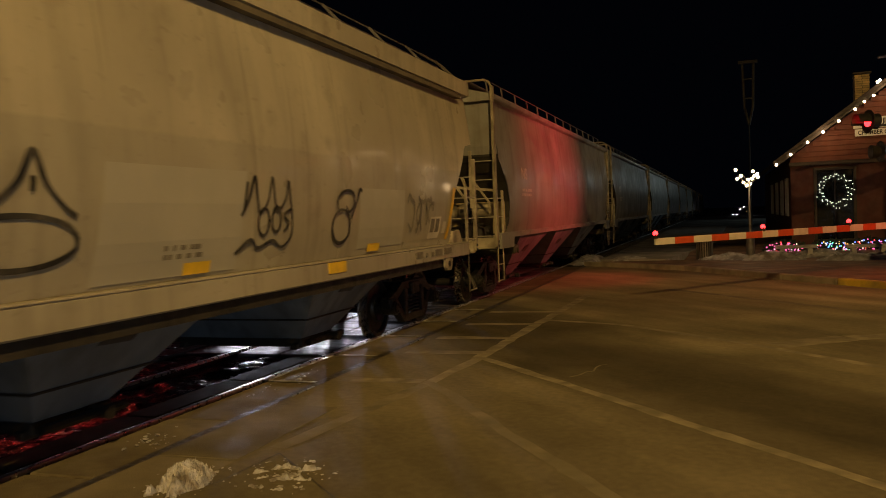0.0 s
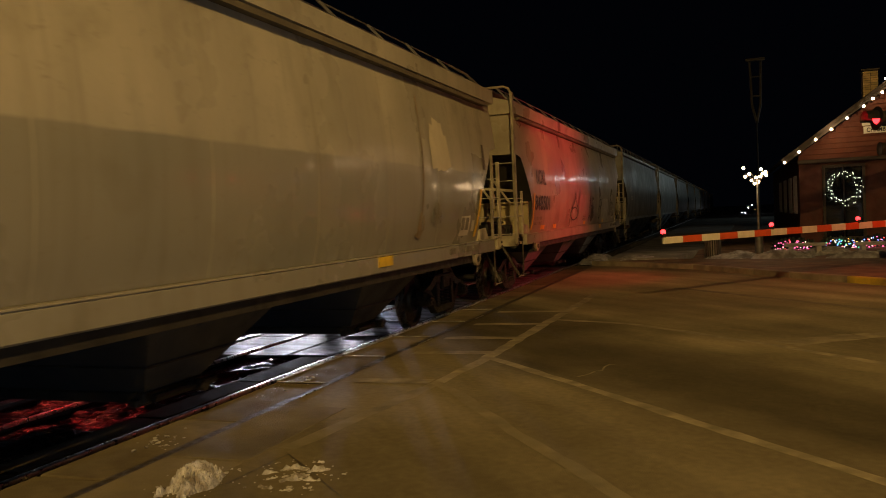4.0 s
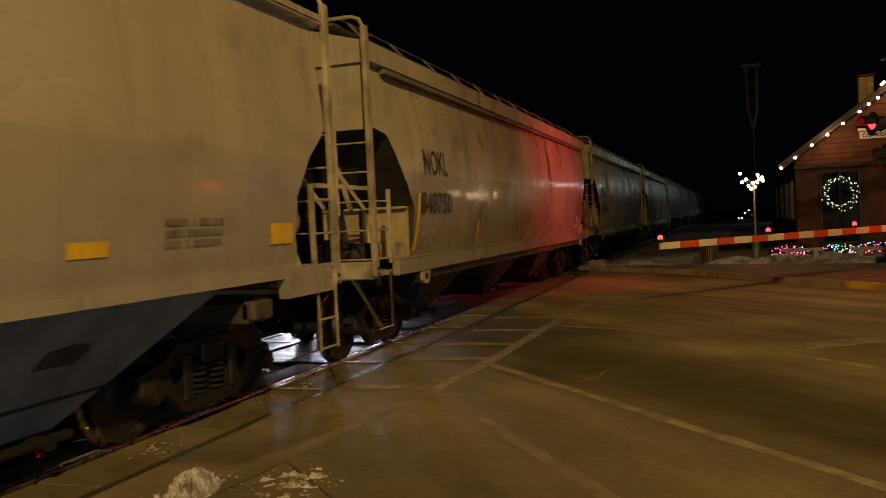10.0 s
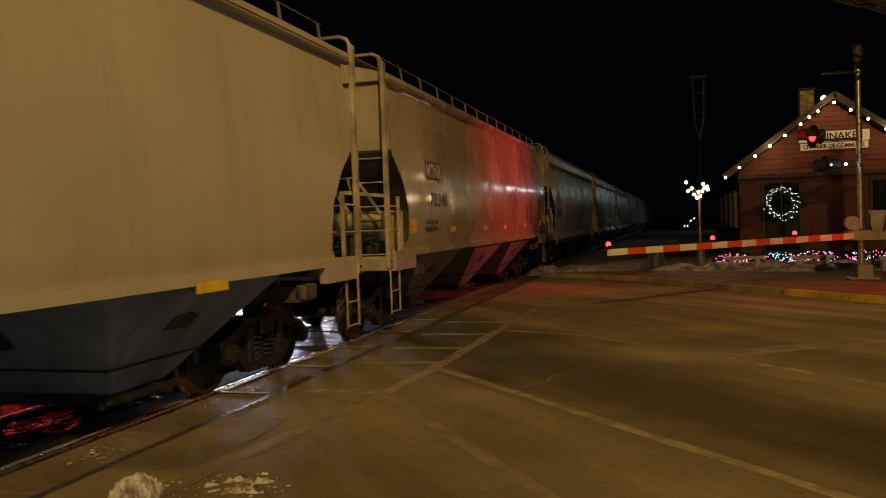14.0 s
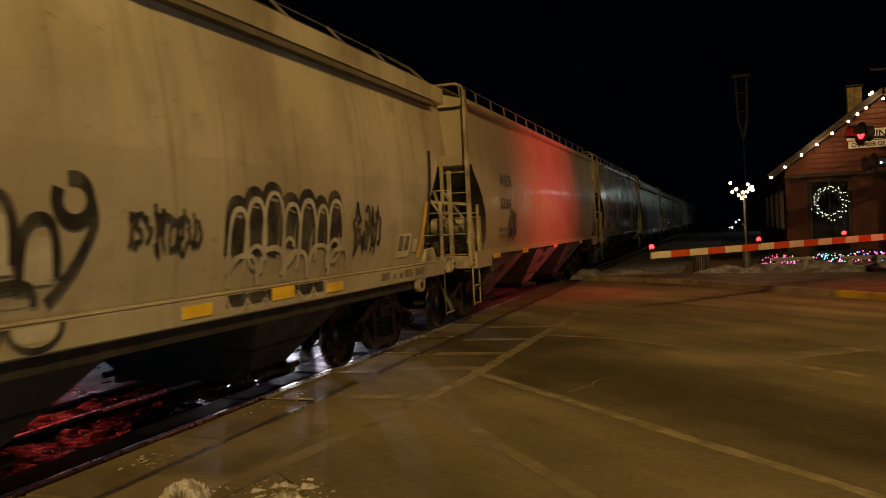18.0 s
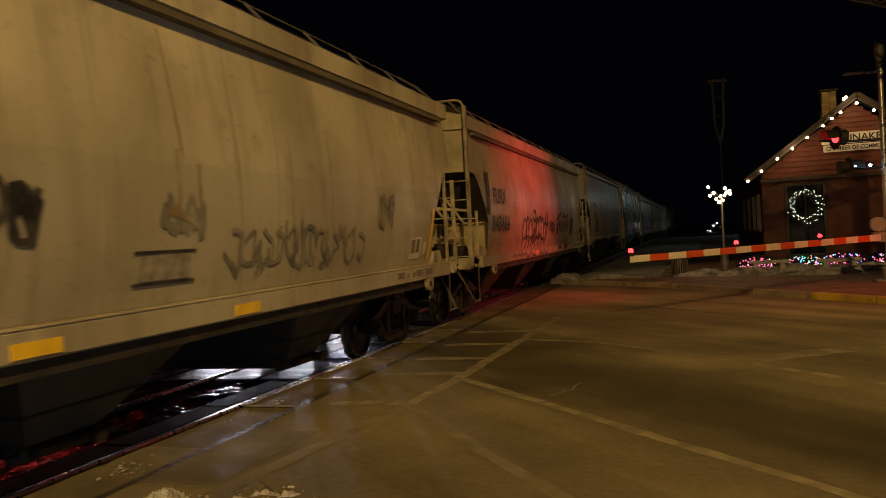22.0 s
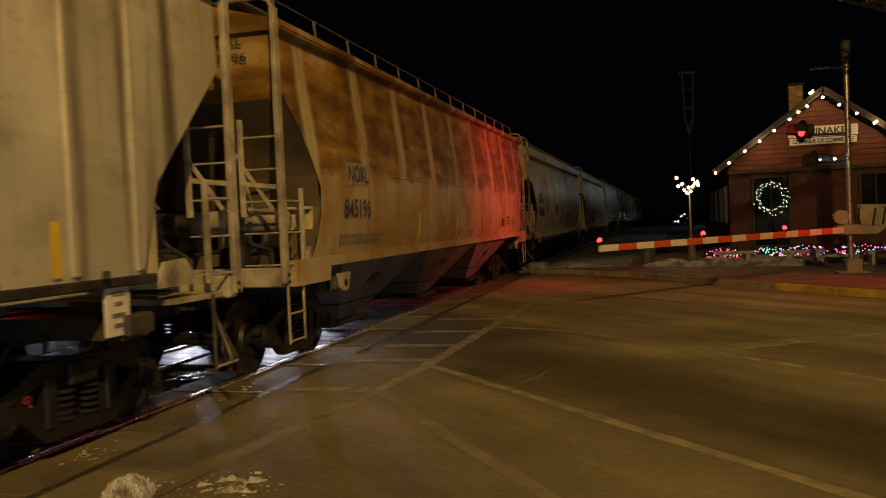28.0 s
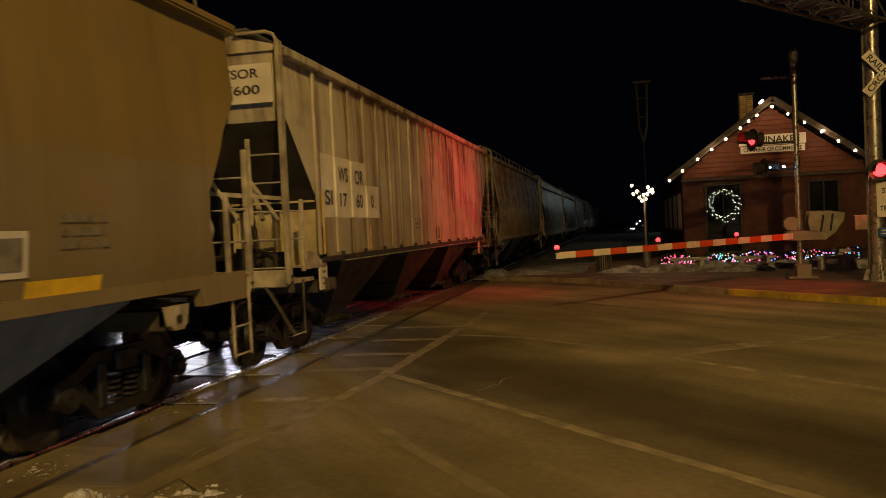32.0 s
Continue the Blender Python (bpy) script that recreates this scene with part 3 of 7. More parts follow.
for order, (name, pts, w, mt, lab) in enumerate((
        ("seam", [(-3.03, 8.0), (-2.91, 9.7), (-2.80, 14.9), (-2.75, 17.5)], 0.17, M_SEAM, "pale seam along the crossing"),
        ("seam", [(-3.35, 5.6), (-3.16, 7.0), (-3.03, 7.995)], 0.16, M_SEAM_FAINT, "faint seam along the crossing"),
        ("seam", [(-2.91, 9.72), (-1.58, 8.3), (-0.4, 6.98), (0.88, 5.58), (3.4, 2.8)], 0.13, M_SEAM, "pale seam across the road"),
        ("seam", [(-2.9, 13.3), (-1.52, 12.75), (0.09, 11.2), (1.53, 9.6), (3.6, 7.3), (6.5, 4.2)], 0.14, M_SEAM, "pale seam across the road"),
        ("seam", [(-3.03, 8.16), (-2.58, 7.61), (-1.67, 6.3), (-1.07, 5.53), (0.3, 3.7)], 0.13, M_SEAM_FAINT, "faint seam across the road"),
        ("seam", [(0.6, 10.9), (1.5, 11.6), (3.58, 12.5), (6.5, 13.6)], 0.42, M_SEAM, "broad pale patch across the road"),
        ("seam", [(-1.21, 18.4), (2.28, 14.17), (6.0, 9.7)], 0.2, M_SEAM_FAINT, "faint seam across the road"),
        # crossing bars: headlight spill under the train, drawn as pale strips
        ("seam", [(-4.0, 11.25), (-2.9, 11.3)], 0.22, M_SEAM, "pale bar for headlight spill on the crossing"),
        ("seam", [(-4.0, 10.0), (-2.95, 10.05)], 0.24, M_SEAM, "pale bar for headlight spill on the crossing"),
        ("seam", [(-4.0, 12.7), (-2.85, 12.75)], 0.22, M_SEAM, "pale bar for headlight spill on the crossing"),
        ("seam", [(-4.05, 8.2), (-3.1, 8.22)], 0.25, M_SEAM, "pale bar for headlight spill on the crossing"),
        ("seam", [(-4.05, 14.3), (-2.8, 14.35)], 0.24, M_SEAM, "pale bar for headlight spill on the crossing"),
        ("joint", [(-3.69, 4.6), (-3.49, 4.63), (-3.33, 4.73), (-3.26, 5.46), (-2.98, 5.2), (-2.38, 4.63)], 0.011, M_TAR, "dark open slab joint"),
        ("crack", [(-1.60, 8.62), (-1.50, 8.78), (-1.46, 8.95), (-1.39, 8.98), (-1.40, 9.2), (-1.36, 9.36), (-1.30, 9.38)], 0.022, M_SEAM, "ragged ice-filled crack in the asphalt"))):
    bm = bmesh.new()
    strip(bm, pts, w, 0.0023 + 0.0003 * order, len(pts) * 7 + int(w * 100))
    part(name, bm, mt, road, lab)

# the track: rails, ballast, crossing panels
track = empty("railway_track", "single railway track with polished rails through a road crossing", "track", kind="structure")
for x in (RAIL_NEAR, RAIL_FAR):
    bm = bmesh.new()
    prism(bm, [(-0.036, -0.035), (0.036, -0.035), (0.036, -0.012), (0.033, -0.003), (0.026, 0.0), (-0.026, 0.0), (-0.033, -0.003), (-0.036, -0.012)], 420, Matrix.Translation((x, 210, 0)) @ pose(0, 0, 0, 90, 0, 0))
    part("rail_head", bm, M_RAIL, track, "polished steel rail head", True)
    bm = bmesh.new()
    prism(bm, [(-0.07, -0.16), (0.07, -0.16), (0.012, -0.12), (0.012, -0.035), (-0.012, -0.035), (-0.012, -0.12)], 420, Matrix.Translation((x, 210, 0)) @ pose(0, 0, 0, 90, 0, 0))
    part("rail_web", bm, M_RAILSIDE, track)
slab("trackbed", [(-7.3, -210), (-4.26, -210), (-4.26, 210), (-7.3, 210)], -0.3, -0.09, M_BALLAST, "dirty ballast bed with patches of snow", "ballast")
rnd = random.Random(4)


def slush(x0, x1, y0, y1, nx, ny, seed):
    """Lumpy refrozen slush over the ballast, low enough to pass under the rail heads."""
    bm = bmesh.new()
    g = []
    for j in range(ny + 1):
        row = []
        for i in range(nx + 1):
            x, y = x0 + (x1 - x0) * i / nx, y0 + (y1 - y0) * j / ny
            p = Vector((x, y, seed))
            z = -0.065 + 0.045 * noise.noise(p * 2.3) + 0.03 * noise.noise(p * 6.0) + 0.016 * noise.noise(p * 14.0)
            if abs(x - RAIL_FAR) < 0.16:
                z = -0.12
            row.append(bm.verts.new((x, y, min(z, -0.02))))
        g.append(row)
    for r1, r2 in zip(g, g[1:]):
        for i in range(nx):
            bm.faces.new((r1[i], r1[i + 1], r2[i + 1], r2[i]))
    return bm


thing("slush", slush(-7.28, -5.32, 1.5, 9.72, 56, 180, 4), M_ICE, "lumpy dark refrozen slush over the ballast", "snow", kind="stuff", smooth=True)
bm = bmesh.new()
for i in range(36):
    box(bm, (TRACK, 27.0 + i * 0.55, -0.10), (2.5, 0.2, 0.1))
thing("railway_sleepers", bm, M_BLACK, "dark tarred wooden sleepers under the rails", "sleeper", kind="stuff")

panels = empty("crossing_panels", "weathered concrete panels between and beside the rails", "crossing panel", kind="structure")


def slab_piece(w, l, mt):
    bm = bmesh.new()
    box(bm, (0, 0, -0.09), (w, l, 0.18), bev=0.012)
    return mesh_of("panel", bm, mt)


field, gauge_p, far_field = slab_piece(0.66, 1.66, M_PANEL_DRY), slab_piece(0.64, 1.66, M_PANEL), slab_piece(0.66, 1.66, M_PANEL)
strip_p = slab_piece(0.36, 1.66, M_PANEL_DRY)
for i in range(14):
    y = 3.83 + i * 1.69
    rows_x = [(field, -4.60)]
    field_in = gauge_p if y > 9.6 else strip_p
    rows_x += [(field_in, RAIL_NEAR - 0.42 if y > 9.6 else RAIL_NEAR - 0.28)]
    if y > 9.6:
        rows_x += [(gauge_p, RAIL_FAR + 0.43), (far_field, RAIL_FAR - 0.42)]
    for me, x in rows_x:
        ob = new("panel", me)
        ob.parent = panels
        ob.location = (x, y, -0.012 + rnd.uniform(-0.006, 0.004))
bm = bmesh.new()
strip(bm, [(-4.235, 2), (-4.235, 26.4)], 0.10, 0.003, 3)
part("joint", bm, M_TAR, panels, "dark tar joint beside the panels")
rnd = random.Random(8)
for y in (7.55, 10.9, 13.6):
    bm = bmesh.new()
    box(bm, (-4.19, y, 0.004), (0.022, rnd.uniform(0.45, 0.6), 0.012), bev=0.003)
    part("edge_angle", bm, M_GALV, panels, "bright worn steel edge angle")
for i in range(3, 8):   # steel angles round the panels by the near rail
    y = 3.83 + i * 1.69
    bm = bmesh.new()
    box(bm, (-4.925, y, -0.006), (0.032, 1.62, 0.016), bev=0.003)
    part("edge_angle", bm, M_STEELEDGE, panels, "bright worn steel edge angle")
    bm = bmesh.new()
    box(bm, (-4.60, y - 0.835, -0.008), (0.60, 0.022, 0.014), bev=0.003)
    part("edge_angle", bm, M_STEELEDGE, panels, "bright worn steel edge angle")
    if y > 9.6:
        bm = bmesh.new()
        box(bm, (RAIL_NEAR - 0.42, y - 0.835, -0.008), (0.58, 0.022, 0.014), bev=0.003)
        part("edge_angle", bm, M_STEELEDGE, panels, "bright worn steel edge angle")
# apron slabs in the near corner
apron = empty("apron", "old concrete apron slabs beside the crossing", "pavement", kind="structure")
for x, y, w, l in ((-3.85, 2.6, 0.7, 1.7), (-3.85, 4.35, 0.7, 1.7), (-3.85, 6.1, 0.7, 1.7)):
    bm = bmesh.new()
    box(bm, (x, y, -0.046), (w, l, 0.1), bev=0.004)
    part("apron_slab", bm, M_APRON, apron)


def snow_heap(name, x, y, rx, ry, h, seed, label, n=44, broken=0.0, ragged=0.0):
    """A mound as a height field that sinks below the ground at its edge; broken: how far it falls apart into crusts."""
    bm = bmesh.new()
    off = Vector((seed * 3.7, seed * 1.3, 0))
    g = []
    for j in range(n + 1):
        row = []
        for i in range(n + 1):
            u, v = 2.6 * (i / n - 0.5), 2.6 * (j / n - 0.5)
            p = Vector((u, v, 0))
            r = math.hypot(u, v) * (1 + 0.35 * noise.noise(p * 1.4 + off))
            z = 0.85 * (1 - r * r) + 0.45 * (0.35 - abs(noise.noise(p * 2.2 + off))) + 0.42 * (0.3 - abs(noise.noise(p * 5.0 + off))) + 0.34 * (0.3 - abs(noise.noise(p * 7.5 + off))) + 0.06 * noise.noise(p * 16.0 + off)
            if broken:
                z = 1.5 * noise.noise(p * 3.2 + off) + 0.8 * noise.noise(p * 8.0 + off) + 0.4 * noise.noise(p * 19.0 + off) - 0.3 - 0.5 * r * r
            if ragged:   # torn ridges and pits
                z += ragged * (0.28 - abs(noise.noise(p * 3.4 + off))) + 0.5 * ragged * (0.3 - abs(noise.noise(p * 10.0 + off))) + 0.16 * ragged * noise.noise(p * 30.0 + off)
            row.append(bm.verts.new((x + rx * u + 0.05 * rx * noise.noise(p * 9 + off), y + ry * v, max(-0.03, h * z))))
        g.append(row)
    for r1, r2 in zip(g, g[1:]):
        for i in range(n):
            vs = (r1[i], r1[i + 1], r2[i + 1], r2[i])
            if max(v.co.z for v in vs) > -0.025:
                bm.faces.new(vs)
    for v in [v for v in bm.verts if not v.link_faces]:
        bm.verts.remove(v)
    ob = thing(name, bm, M_BANK if name == "snow_bank" else M_SNOW, label, "snow")
    ob.data.shade_smooth()
    return ob


snow_heap("snow_lump", -3.54, 4.68, 0.14, 0.24, 0.125, 5, "lumpy heap of crusty dirty snow by the track", 80, ragged=0.55)
snow_heap("snow_crust", -2.93, 5.03, 0.26, 0.34, 0.035, 8, "flat crust of dirty refrozen snow on the asphalt", 64, broken=1.0)


def crumbs(name, x, y, rx, ry, count, seed, label):
    """Crumbs and flat flakes of refrozen snow, thick in the middle and thinning out."""
    rnd = random.Random(seed)
    bm = bmesh.new()
    for i in range(count):
        a, d = rnd.uniform(0, 6.283), rnd.random() ** 0.8
        r = 0.004 + 0.020 * rnd.random() ** 3 * (1.2 - d)
        px, py = x + rx * d * math.cos(a), y + ry * d * math.sin(a)
        vs = bmesh.ops.create_icosphere(bm, subdivisions=1, radius=r, matrix=Matrix.Translation((px, py, r * 0.15)) @ Matrix.Diagonal((rnd.uniform(0.9, 2.2), rnd.uniform(0.9, 2.2), 0.6, 1)))["verts"]
        for v in vs:
            v.co += Vector((rnd.uniform(-1, 1), rnd.uniform(-1, 1), rnd.uniform(-0.5, 0.5))) * r * 0.3
    thing(name, bm, M_SNOW, label, "snow", kind="stuff")


crumbs("snow_crumbs", -2.93, 5.0, 0.40, 0.42, 70, 9, "crumbs of refrozen snow strewn on the asphalt")
crumbs("snow_crumbs", -3.60, 4.75, 0.34, 0.40, 60, 10, "crumbs of snow round the lumpy heap")
crumbs("snow_crumbs", -4.55, 5.6, 0.22, 0.5, 40, 11, "crumbs of refrozen snow on the side panels")
crumbs("snow_crumbs", -4.6, 8.0, 0.18, 0.9, 30, 12, "crumbs of refrozen snow on the side panels")
for i, (x, y, rx, ry, h) in enumerate(((0.1, 26.9, 0.9, 0.5, 0.22), (1.4, 26.3, 1.0, 0.45, 0.28), (2.7, 27.2, 0.9, 0.5, 0.3), (3.5, 25.6, 1.1, 0.45, 0.2), (5.0, 26.4, 1.2, 0.5, 0.3), (6.6, 25.4, 1.2, 0.5, 0.28), (8.2, 25.0, 1.0, 0.5, 0.25), (-3.0, 27.6, 0.8, 0.4, 0.15), (-4.4, 28.6, 0.5, 1.2, 0.18))):
    snow_heap("snow_bank", x, y, rx, ry, 0.7 * h + 0.12, 20 + i, "ploughed bank of dirty snow along the pavement")

# ---- crossing gate and signals ----
GATE = Vector((4.35, 21.97, 0.10))
ARM = Vector((-5.52, -6.93, 0)).normalized()
ARM_ANGLE = math.atan2(ARM.y, ARM.x)

gate = empty("crossing_gate", "lowered red and white striped crossing gate on a steel mast", "crossing gate")
gate.location = GATE
bm = bmesh.new()
tube(bm, (0, 0, 0.2), (0, 0, 5.0), 0.065, 14)
tube(bm, (0, 0, 5.0), (0, 0, 5.2), 0.085, 14)
part("mast", bm, M_GALV, gate, "shiny galvanised mast", True)
bm = bmesh.new()
tube(bm, (0, 0, 5.2), (0, 0, 5.48), 0.08, 12, 0.12)
tube(bm, (0, 0, 5.48), (0, 0, 5.72), 0.12, 12, 0.11)
part("bell", bm, M_POLE, gate, "dark bell on the mast top", True)
bm = bmesh.new()
box(bm, (-0.38, -0.1, 5.02), (0.75, 0.05, 0.05))
box(bm, (-0.62, -0.16, 5.02), (0.42, 0.18, 0.05), bev=0.01)
part("side_bracket", bm, M_GALV, gate)
bm = bmesh.new()
box(bm, (0.05, 0, 0.18), (0.36, 0.36, 0.36), bev=0.03)
box(bm, (0.02, 0, 0.03), (0.7, 0.5, 0.06), bev=0.02)
part("base", bm, M_CASE, gate, "pale foundation casting")
bm = bmesh.new()
box(bm, (0.12, 0.02, 1.16), (0.9, 0.36, 0.06), bev=0.01)
box(bm, (0.12, -0.15, 1.06), (0.86, 0.04, 0.2))
box(bm, (-0.08, 0.12, 1.30), (0.34, 0.3, 0.5), bev=0.06)
tube(bm, (-0.22, -0.2, 1.38), (-0.22, 0.1, 1.38), 0.17, 14)
part("mechanism", bm, M_CASE, gate, "grey gate mechanism case")
for k, dy in enumerate((-0.16, 0.16)):
    bm = bmesh.new()
    prism(bm, [(0.28, 0.98), (0.56, 0.95), (0.80, 1.12), (1.0, 1.42), (1.03, 1.60), (0.72, 1.66), (0.22, 1.68), (0.18, 1.4)], 0.07,
          Matrix(((1, 0, 0, 0), (0, 0, 1, dy), (0, 1, 0, 0), (0, 0, 0, 1))))
    weight = part("counterweight", bm, M_WEIGHT, gate, "pale counterweight plate")
    for a, b in ((0.50, 1.36), (0.72, 1.38)):
        bm = bmesh.new()
        box(bm, (a, dy - 0.004, b), (0.05, 0.02, 0.42), ry=0.16)
        part("slot", bm, M_BLACK, weight, "dark slot")
bm = bmesh.new()
pipe(bm, [(0.1, -0.1, 1.05), (0.16, -0.14, 0.75), (0.22, -0.12, 0.5), (0.2, -0.08, 0.25)], 0.025)
part("cable", bm, M_BLACK, gate)
arm = new("gate_arm")
arm.parent = gate
arm.location = (0, 0, 1.07)
arm.rotation_euler = (0, 0, ARM_ANGLE)
ARM_LEN, NSEG = 8.86, 17
for i in range(NSEG):
    a, b = 0.35 + (ARM_LEN - 0.35) * i / NSEG, 0.35 + (ARM_LEN - 0.35) * (i + 1) / NSEG
    h = 0.15 - 0.03 * i / NSEG
    bm = bmesh.new()
    box(bm, ((a + b) / 2, 0, 0), (b - a + 0.001, 0.05, h), bev=0.006)
    part("stripe", bm, M_ARM_W if i % 2 == 0 else M_ARM_R, arm)
for d in (ARM_LEN - 0.02, ARM_LEN - 3.05, ARM_LEN - 6.0):
    bm = bmesh.new()
    box(bm, (d, 0, 0.10), (0.06, 0.07, 0.09))
    part("lamp_housing", bm, M_BLACK, arm)
    bm = bmesh.new()
    ball(bm, (d, 0, 0.15), 0.048, 14, 10)
    part("arm_lamp", bm, E_REDLAMP, arm, "lit red lamp on the arm", True)


def flasher(parent, x, y, z, turn, lit, parts_name="flasher"):
    """A round signal head: black backing disc, hood, lens."""
    m = Matrix.Translation((x, y, z)) @ pose(0, 0, 0, 0, 0, turn) @ pose(0, 0, 0, 90, 0, 0)
    bm = bmesh.new()
    lathe(bm, [(0.25, 0.0), (0.25, 0.015), (0.1, 0.03)], 24, m)
    lathe(bm, [(0.16, -0.02), (0.13, 0.16), (0.06, 0.24)], 16, m @ Matrix.Translation((0, 0, -0.2)))
    fl = part(parts_name, bm, M_BLACK, parent, "round black signal head", True)
    bm = bmesh.new()
    n, prev = 14, None
    for i in range(n + 1):
        a = math.radians(-15 + 210 * i / n)
        ps = [bm.verts.new(m @ Vector((0.165 * math.cos(a), 0.165 * math.sin(a), s))) for s in (0.0, 0.32)]
        if prev:
            bm.faces.new((prev[0], prev[1], ps[1], ps[0]))
        prev = ps
    part("hood", bm, M_BLACK, fl)
    bm = bmesh.new()
    lathe(bm, [(0.15, 0.03), (0.13, 0.05), (0.05, 0.065)], 20, m)
    part("lens", bm, lit, fl, "signal lens", True)


signal = empty("crossing_signal", "black flasher heads on a bracket beside the gate mast", "signal")
signal.location = GATE
bm = bmesh.new()
pipe(bm, [(0, 0, 3.42), (-0.95, -0.1, 3.42), (-0.95, -0.4, 3.42)], 0.03)
part("bracket", bm, M_BLACK, signal)
bm = bmesh.new()
pipe(bm, [(0, 0, 2.75), (-0.95, 0.0, 2.75)], 0.03)
part("bracket", bm, M_BLACK, signal)
M_DARKRED = mat("unlit_red_lens", (0.10, 0.01, 0.012), 0.12, scale=8, var=0.2, bump=0)
flasher(signal, -1.08, -0.45, 3.52, -68, E_REDLAMP)
flasher(signal, -1.0, 0.25, 3.52, -68, M_DARKRED)
flasher(signal, -0.80, -0.1, 2.80, 104, M_DARKRED)
for x, r in ((-0.68, 0.022), (-0.36, 0.036)):
    bm = bmesh.new()
    ball(bm, (x, -0.3, 2.80), r)
    part("side_light", bm, E_BLUE, signal, "small blue-white side light", True)

# cantilever over the road
CANT = Vector((5.72, 20.45, 0.10))
cant = empty("signal_cantilever", "tall galvanised pole with a truss arm reaching over the road", "signal cantilever")
cant.location = CANT
bm = bmesh.new()
tube(bm, (0, 0, 0.0), (0, 0, 6.9), 0.17, 20, 0.15)
part("pole", bm, M_GALV, cant, "thick galvanised pole", True)
for i in range(8):
    a = i * math.pi / 4
    bm = bmesh.new()
    prism(bm, [(0, 0), (0.2, 0), (0.02, 0.55), (0, 0.55)], 0.02, Matrix.Rotation(a, 4, "Z") @ Matrix.Translation((0.15, 0, 0)) @ pose(0, 0, 0, 90, 0, 0))
    part("gusset", bm, M_GALV, cant)
bm = bmesh.new()
tube(bm, (0, 0, 0), (0, 0, 0.04), 0.38, 16)
part("base", bm, M_GALV, cant)
bm = bmesh.new()
tube(bm, (-0.2, -0.05, 0.3), (-0.2, -0.05, 6.6), 0.03, 8)
part("conduit", bm, M_GALV_DARK, cant)
truss = part("truss_arm", bmesh.new(), M_GALV_DARK, cant)
SPAN, SIDE = 11.5, Vector((-ARM.y, ARM.x, 0))


def on_arm(s, side, up):
    return ARM * s + SIDE * side + Vector((0, 0, up))


for up in (5.85, 6.55):
    for side in (-0.38, 0.38):
        bm = bmesh.new()
        tube(bm, on_arm(-0.6, side, up), on_arm(SPAN, side, up), 0.045, 8)
        part("chord", bm, M_GALV_DARK, truss)
for i in range(12):
    s = i * SPAN / 12
    bm = bmesh.new()
    e = s + SPAN / 12
    for side in (-0.38, 0.38):
        tube(bm, on_arm(s, side, 5.85), on_arm(e, side, 6.55), 0.022, 6)
        tube(bm, on_arm(s, side, 5.85), on_arm(s, side, 6.55), 0.022, 6)
    tube(bm, on_arm(s, -0.38, 5.85), on_arm(e, 0.38, 5.85), 0.022, 6)
    tube(bm, on_arm(s, -0.38, 5.85), on_arm(s, 0.38, 5.85), 0.022, 6)
    tube(bm, on_arm(s, -0.38, 6.55), on_arm(s, 0.38, 6.55), 0.022, 6)
    part("lattice", bm, M_GALV_DARK, truss)
for i in range(10):
    bm = bmesh.new()
    box(bm, on_arm(0.6 + i * 1.1, 0, 5.91), (0.9, 0.55, 0.03), rz=ARM_ANGLE)
    part("walkway_plate", bm, M_GALV_DARK, truss)

bm = bmesh.new()
box(bm, (-0.37, -0.05, 1.36), (0.28, 0.18, 0.34), bev=0.015)
box(bm, (-0.22, -0.05, 1.36), (0.1, 0.05, 0.06))
part("junction_box", bm, M_WEIGHT, cant, "pale junction box on the pole")
FACE = pose(0, 0, 0, 90, 0, 0)   # a plane whose x runs along the world's x and whose y points up, facing the viewer


def sign_plate(parent, x, y, z, w, h, material, name="sign", label=""):
    bm = bmesh.new()
    box(bm, (x, y, z), (w, 0.015, h), bev=0.004)
    return part(name, bm, material, parent, label)


for a, words in ((-48, "RAILROAD"), (48, "CROSSING")):
    bm = bmesh.new()
    m = Matrix.Translation((0.20, -0.24 if a > 0 else -0.26, 4.70)) @ Matrix.Rotation(radians(-a), 4, "Y")
    box(bm, (0, 0, 0), (1.22, 0.012, 0.23), bev=0.003)
    bm.transform(m)
    blade = part("crossbuck_blade", bm, M_SIGN, cant, "white crossbuck blade")
    lettering(words, M_LETTER, m @ Matrix.Translation((-0.52, -0.009, -0.07)) @ FACE, 1.04, 0.14, blade)
flasher(cant, -0.02, -0.36, 2.52, 0, E_REDLAMP)
flasher(cant, 0.73, -0.36, 2.52, 0, M_DARKRED)
bm = bmesh.new()
pipe(bm, [(-0.1, -0.2, 2.52), (0.95, -0.2, 2.52)], 0.03)
part("bracket", bm, M_BLACK, cant)
stop_sign = sign_plate(cant, 0.25, -0.22, 1.86, 0.62, 0.80, M_SIGN, label="white warning sign with black words")
for i, (words, w) in enumerate((("STOP", 0.40), ("ON", 0.2), ("TRACKS", 0.5))):
    lettering(words, M_LETTER, Matrix.Translation((0.25 - w / 2, -0.232, 2.0 - i * 0.2)) @ FACE, w, 0.12, stop_sign)
blue = sign_plate(cant, 0.17, -0.22, 1.12, 0.42, 0.20, M_SIGNBLUE, label="small blue notice")
for dz in (0.04, -0.03):
    bm = bmesh.new()
    box(bm, (0.17, -0.23, 1.12 + dz), (0.3, 0.004, 0.025))
    part("bar", bm, M_SIGN, blue)

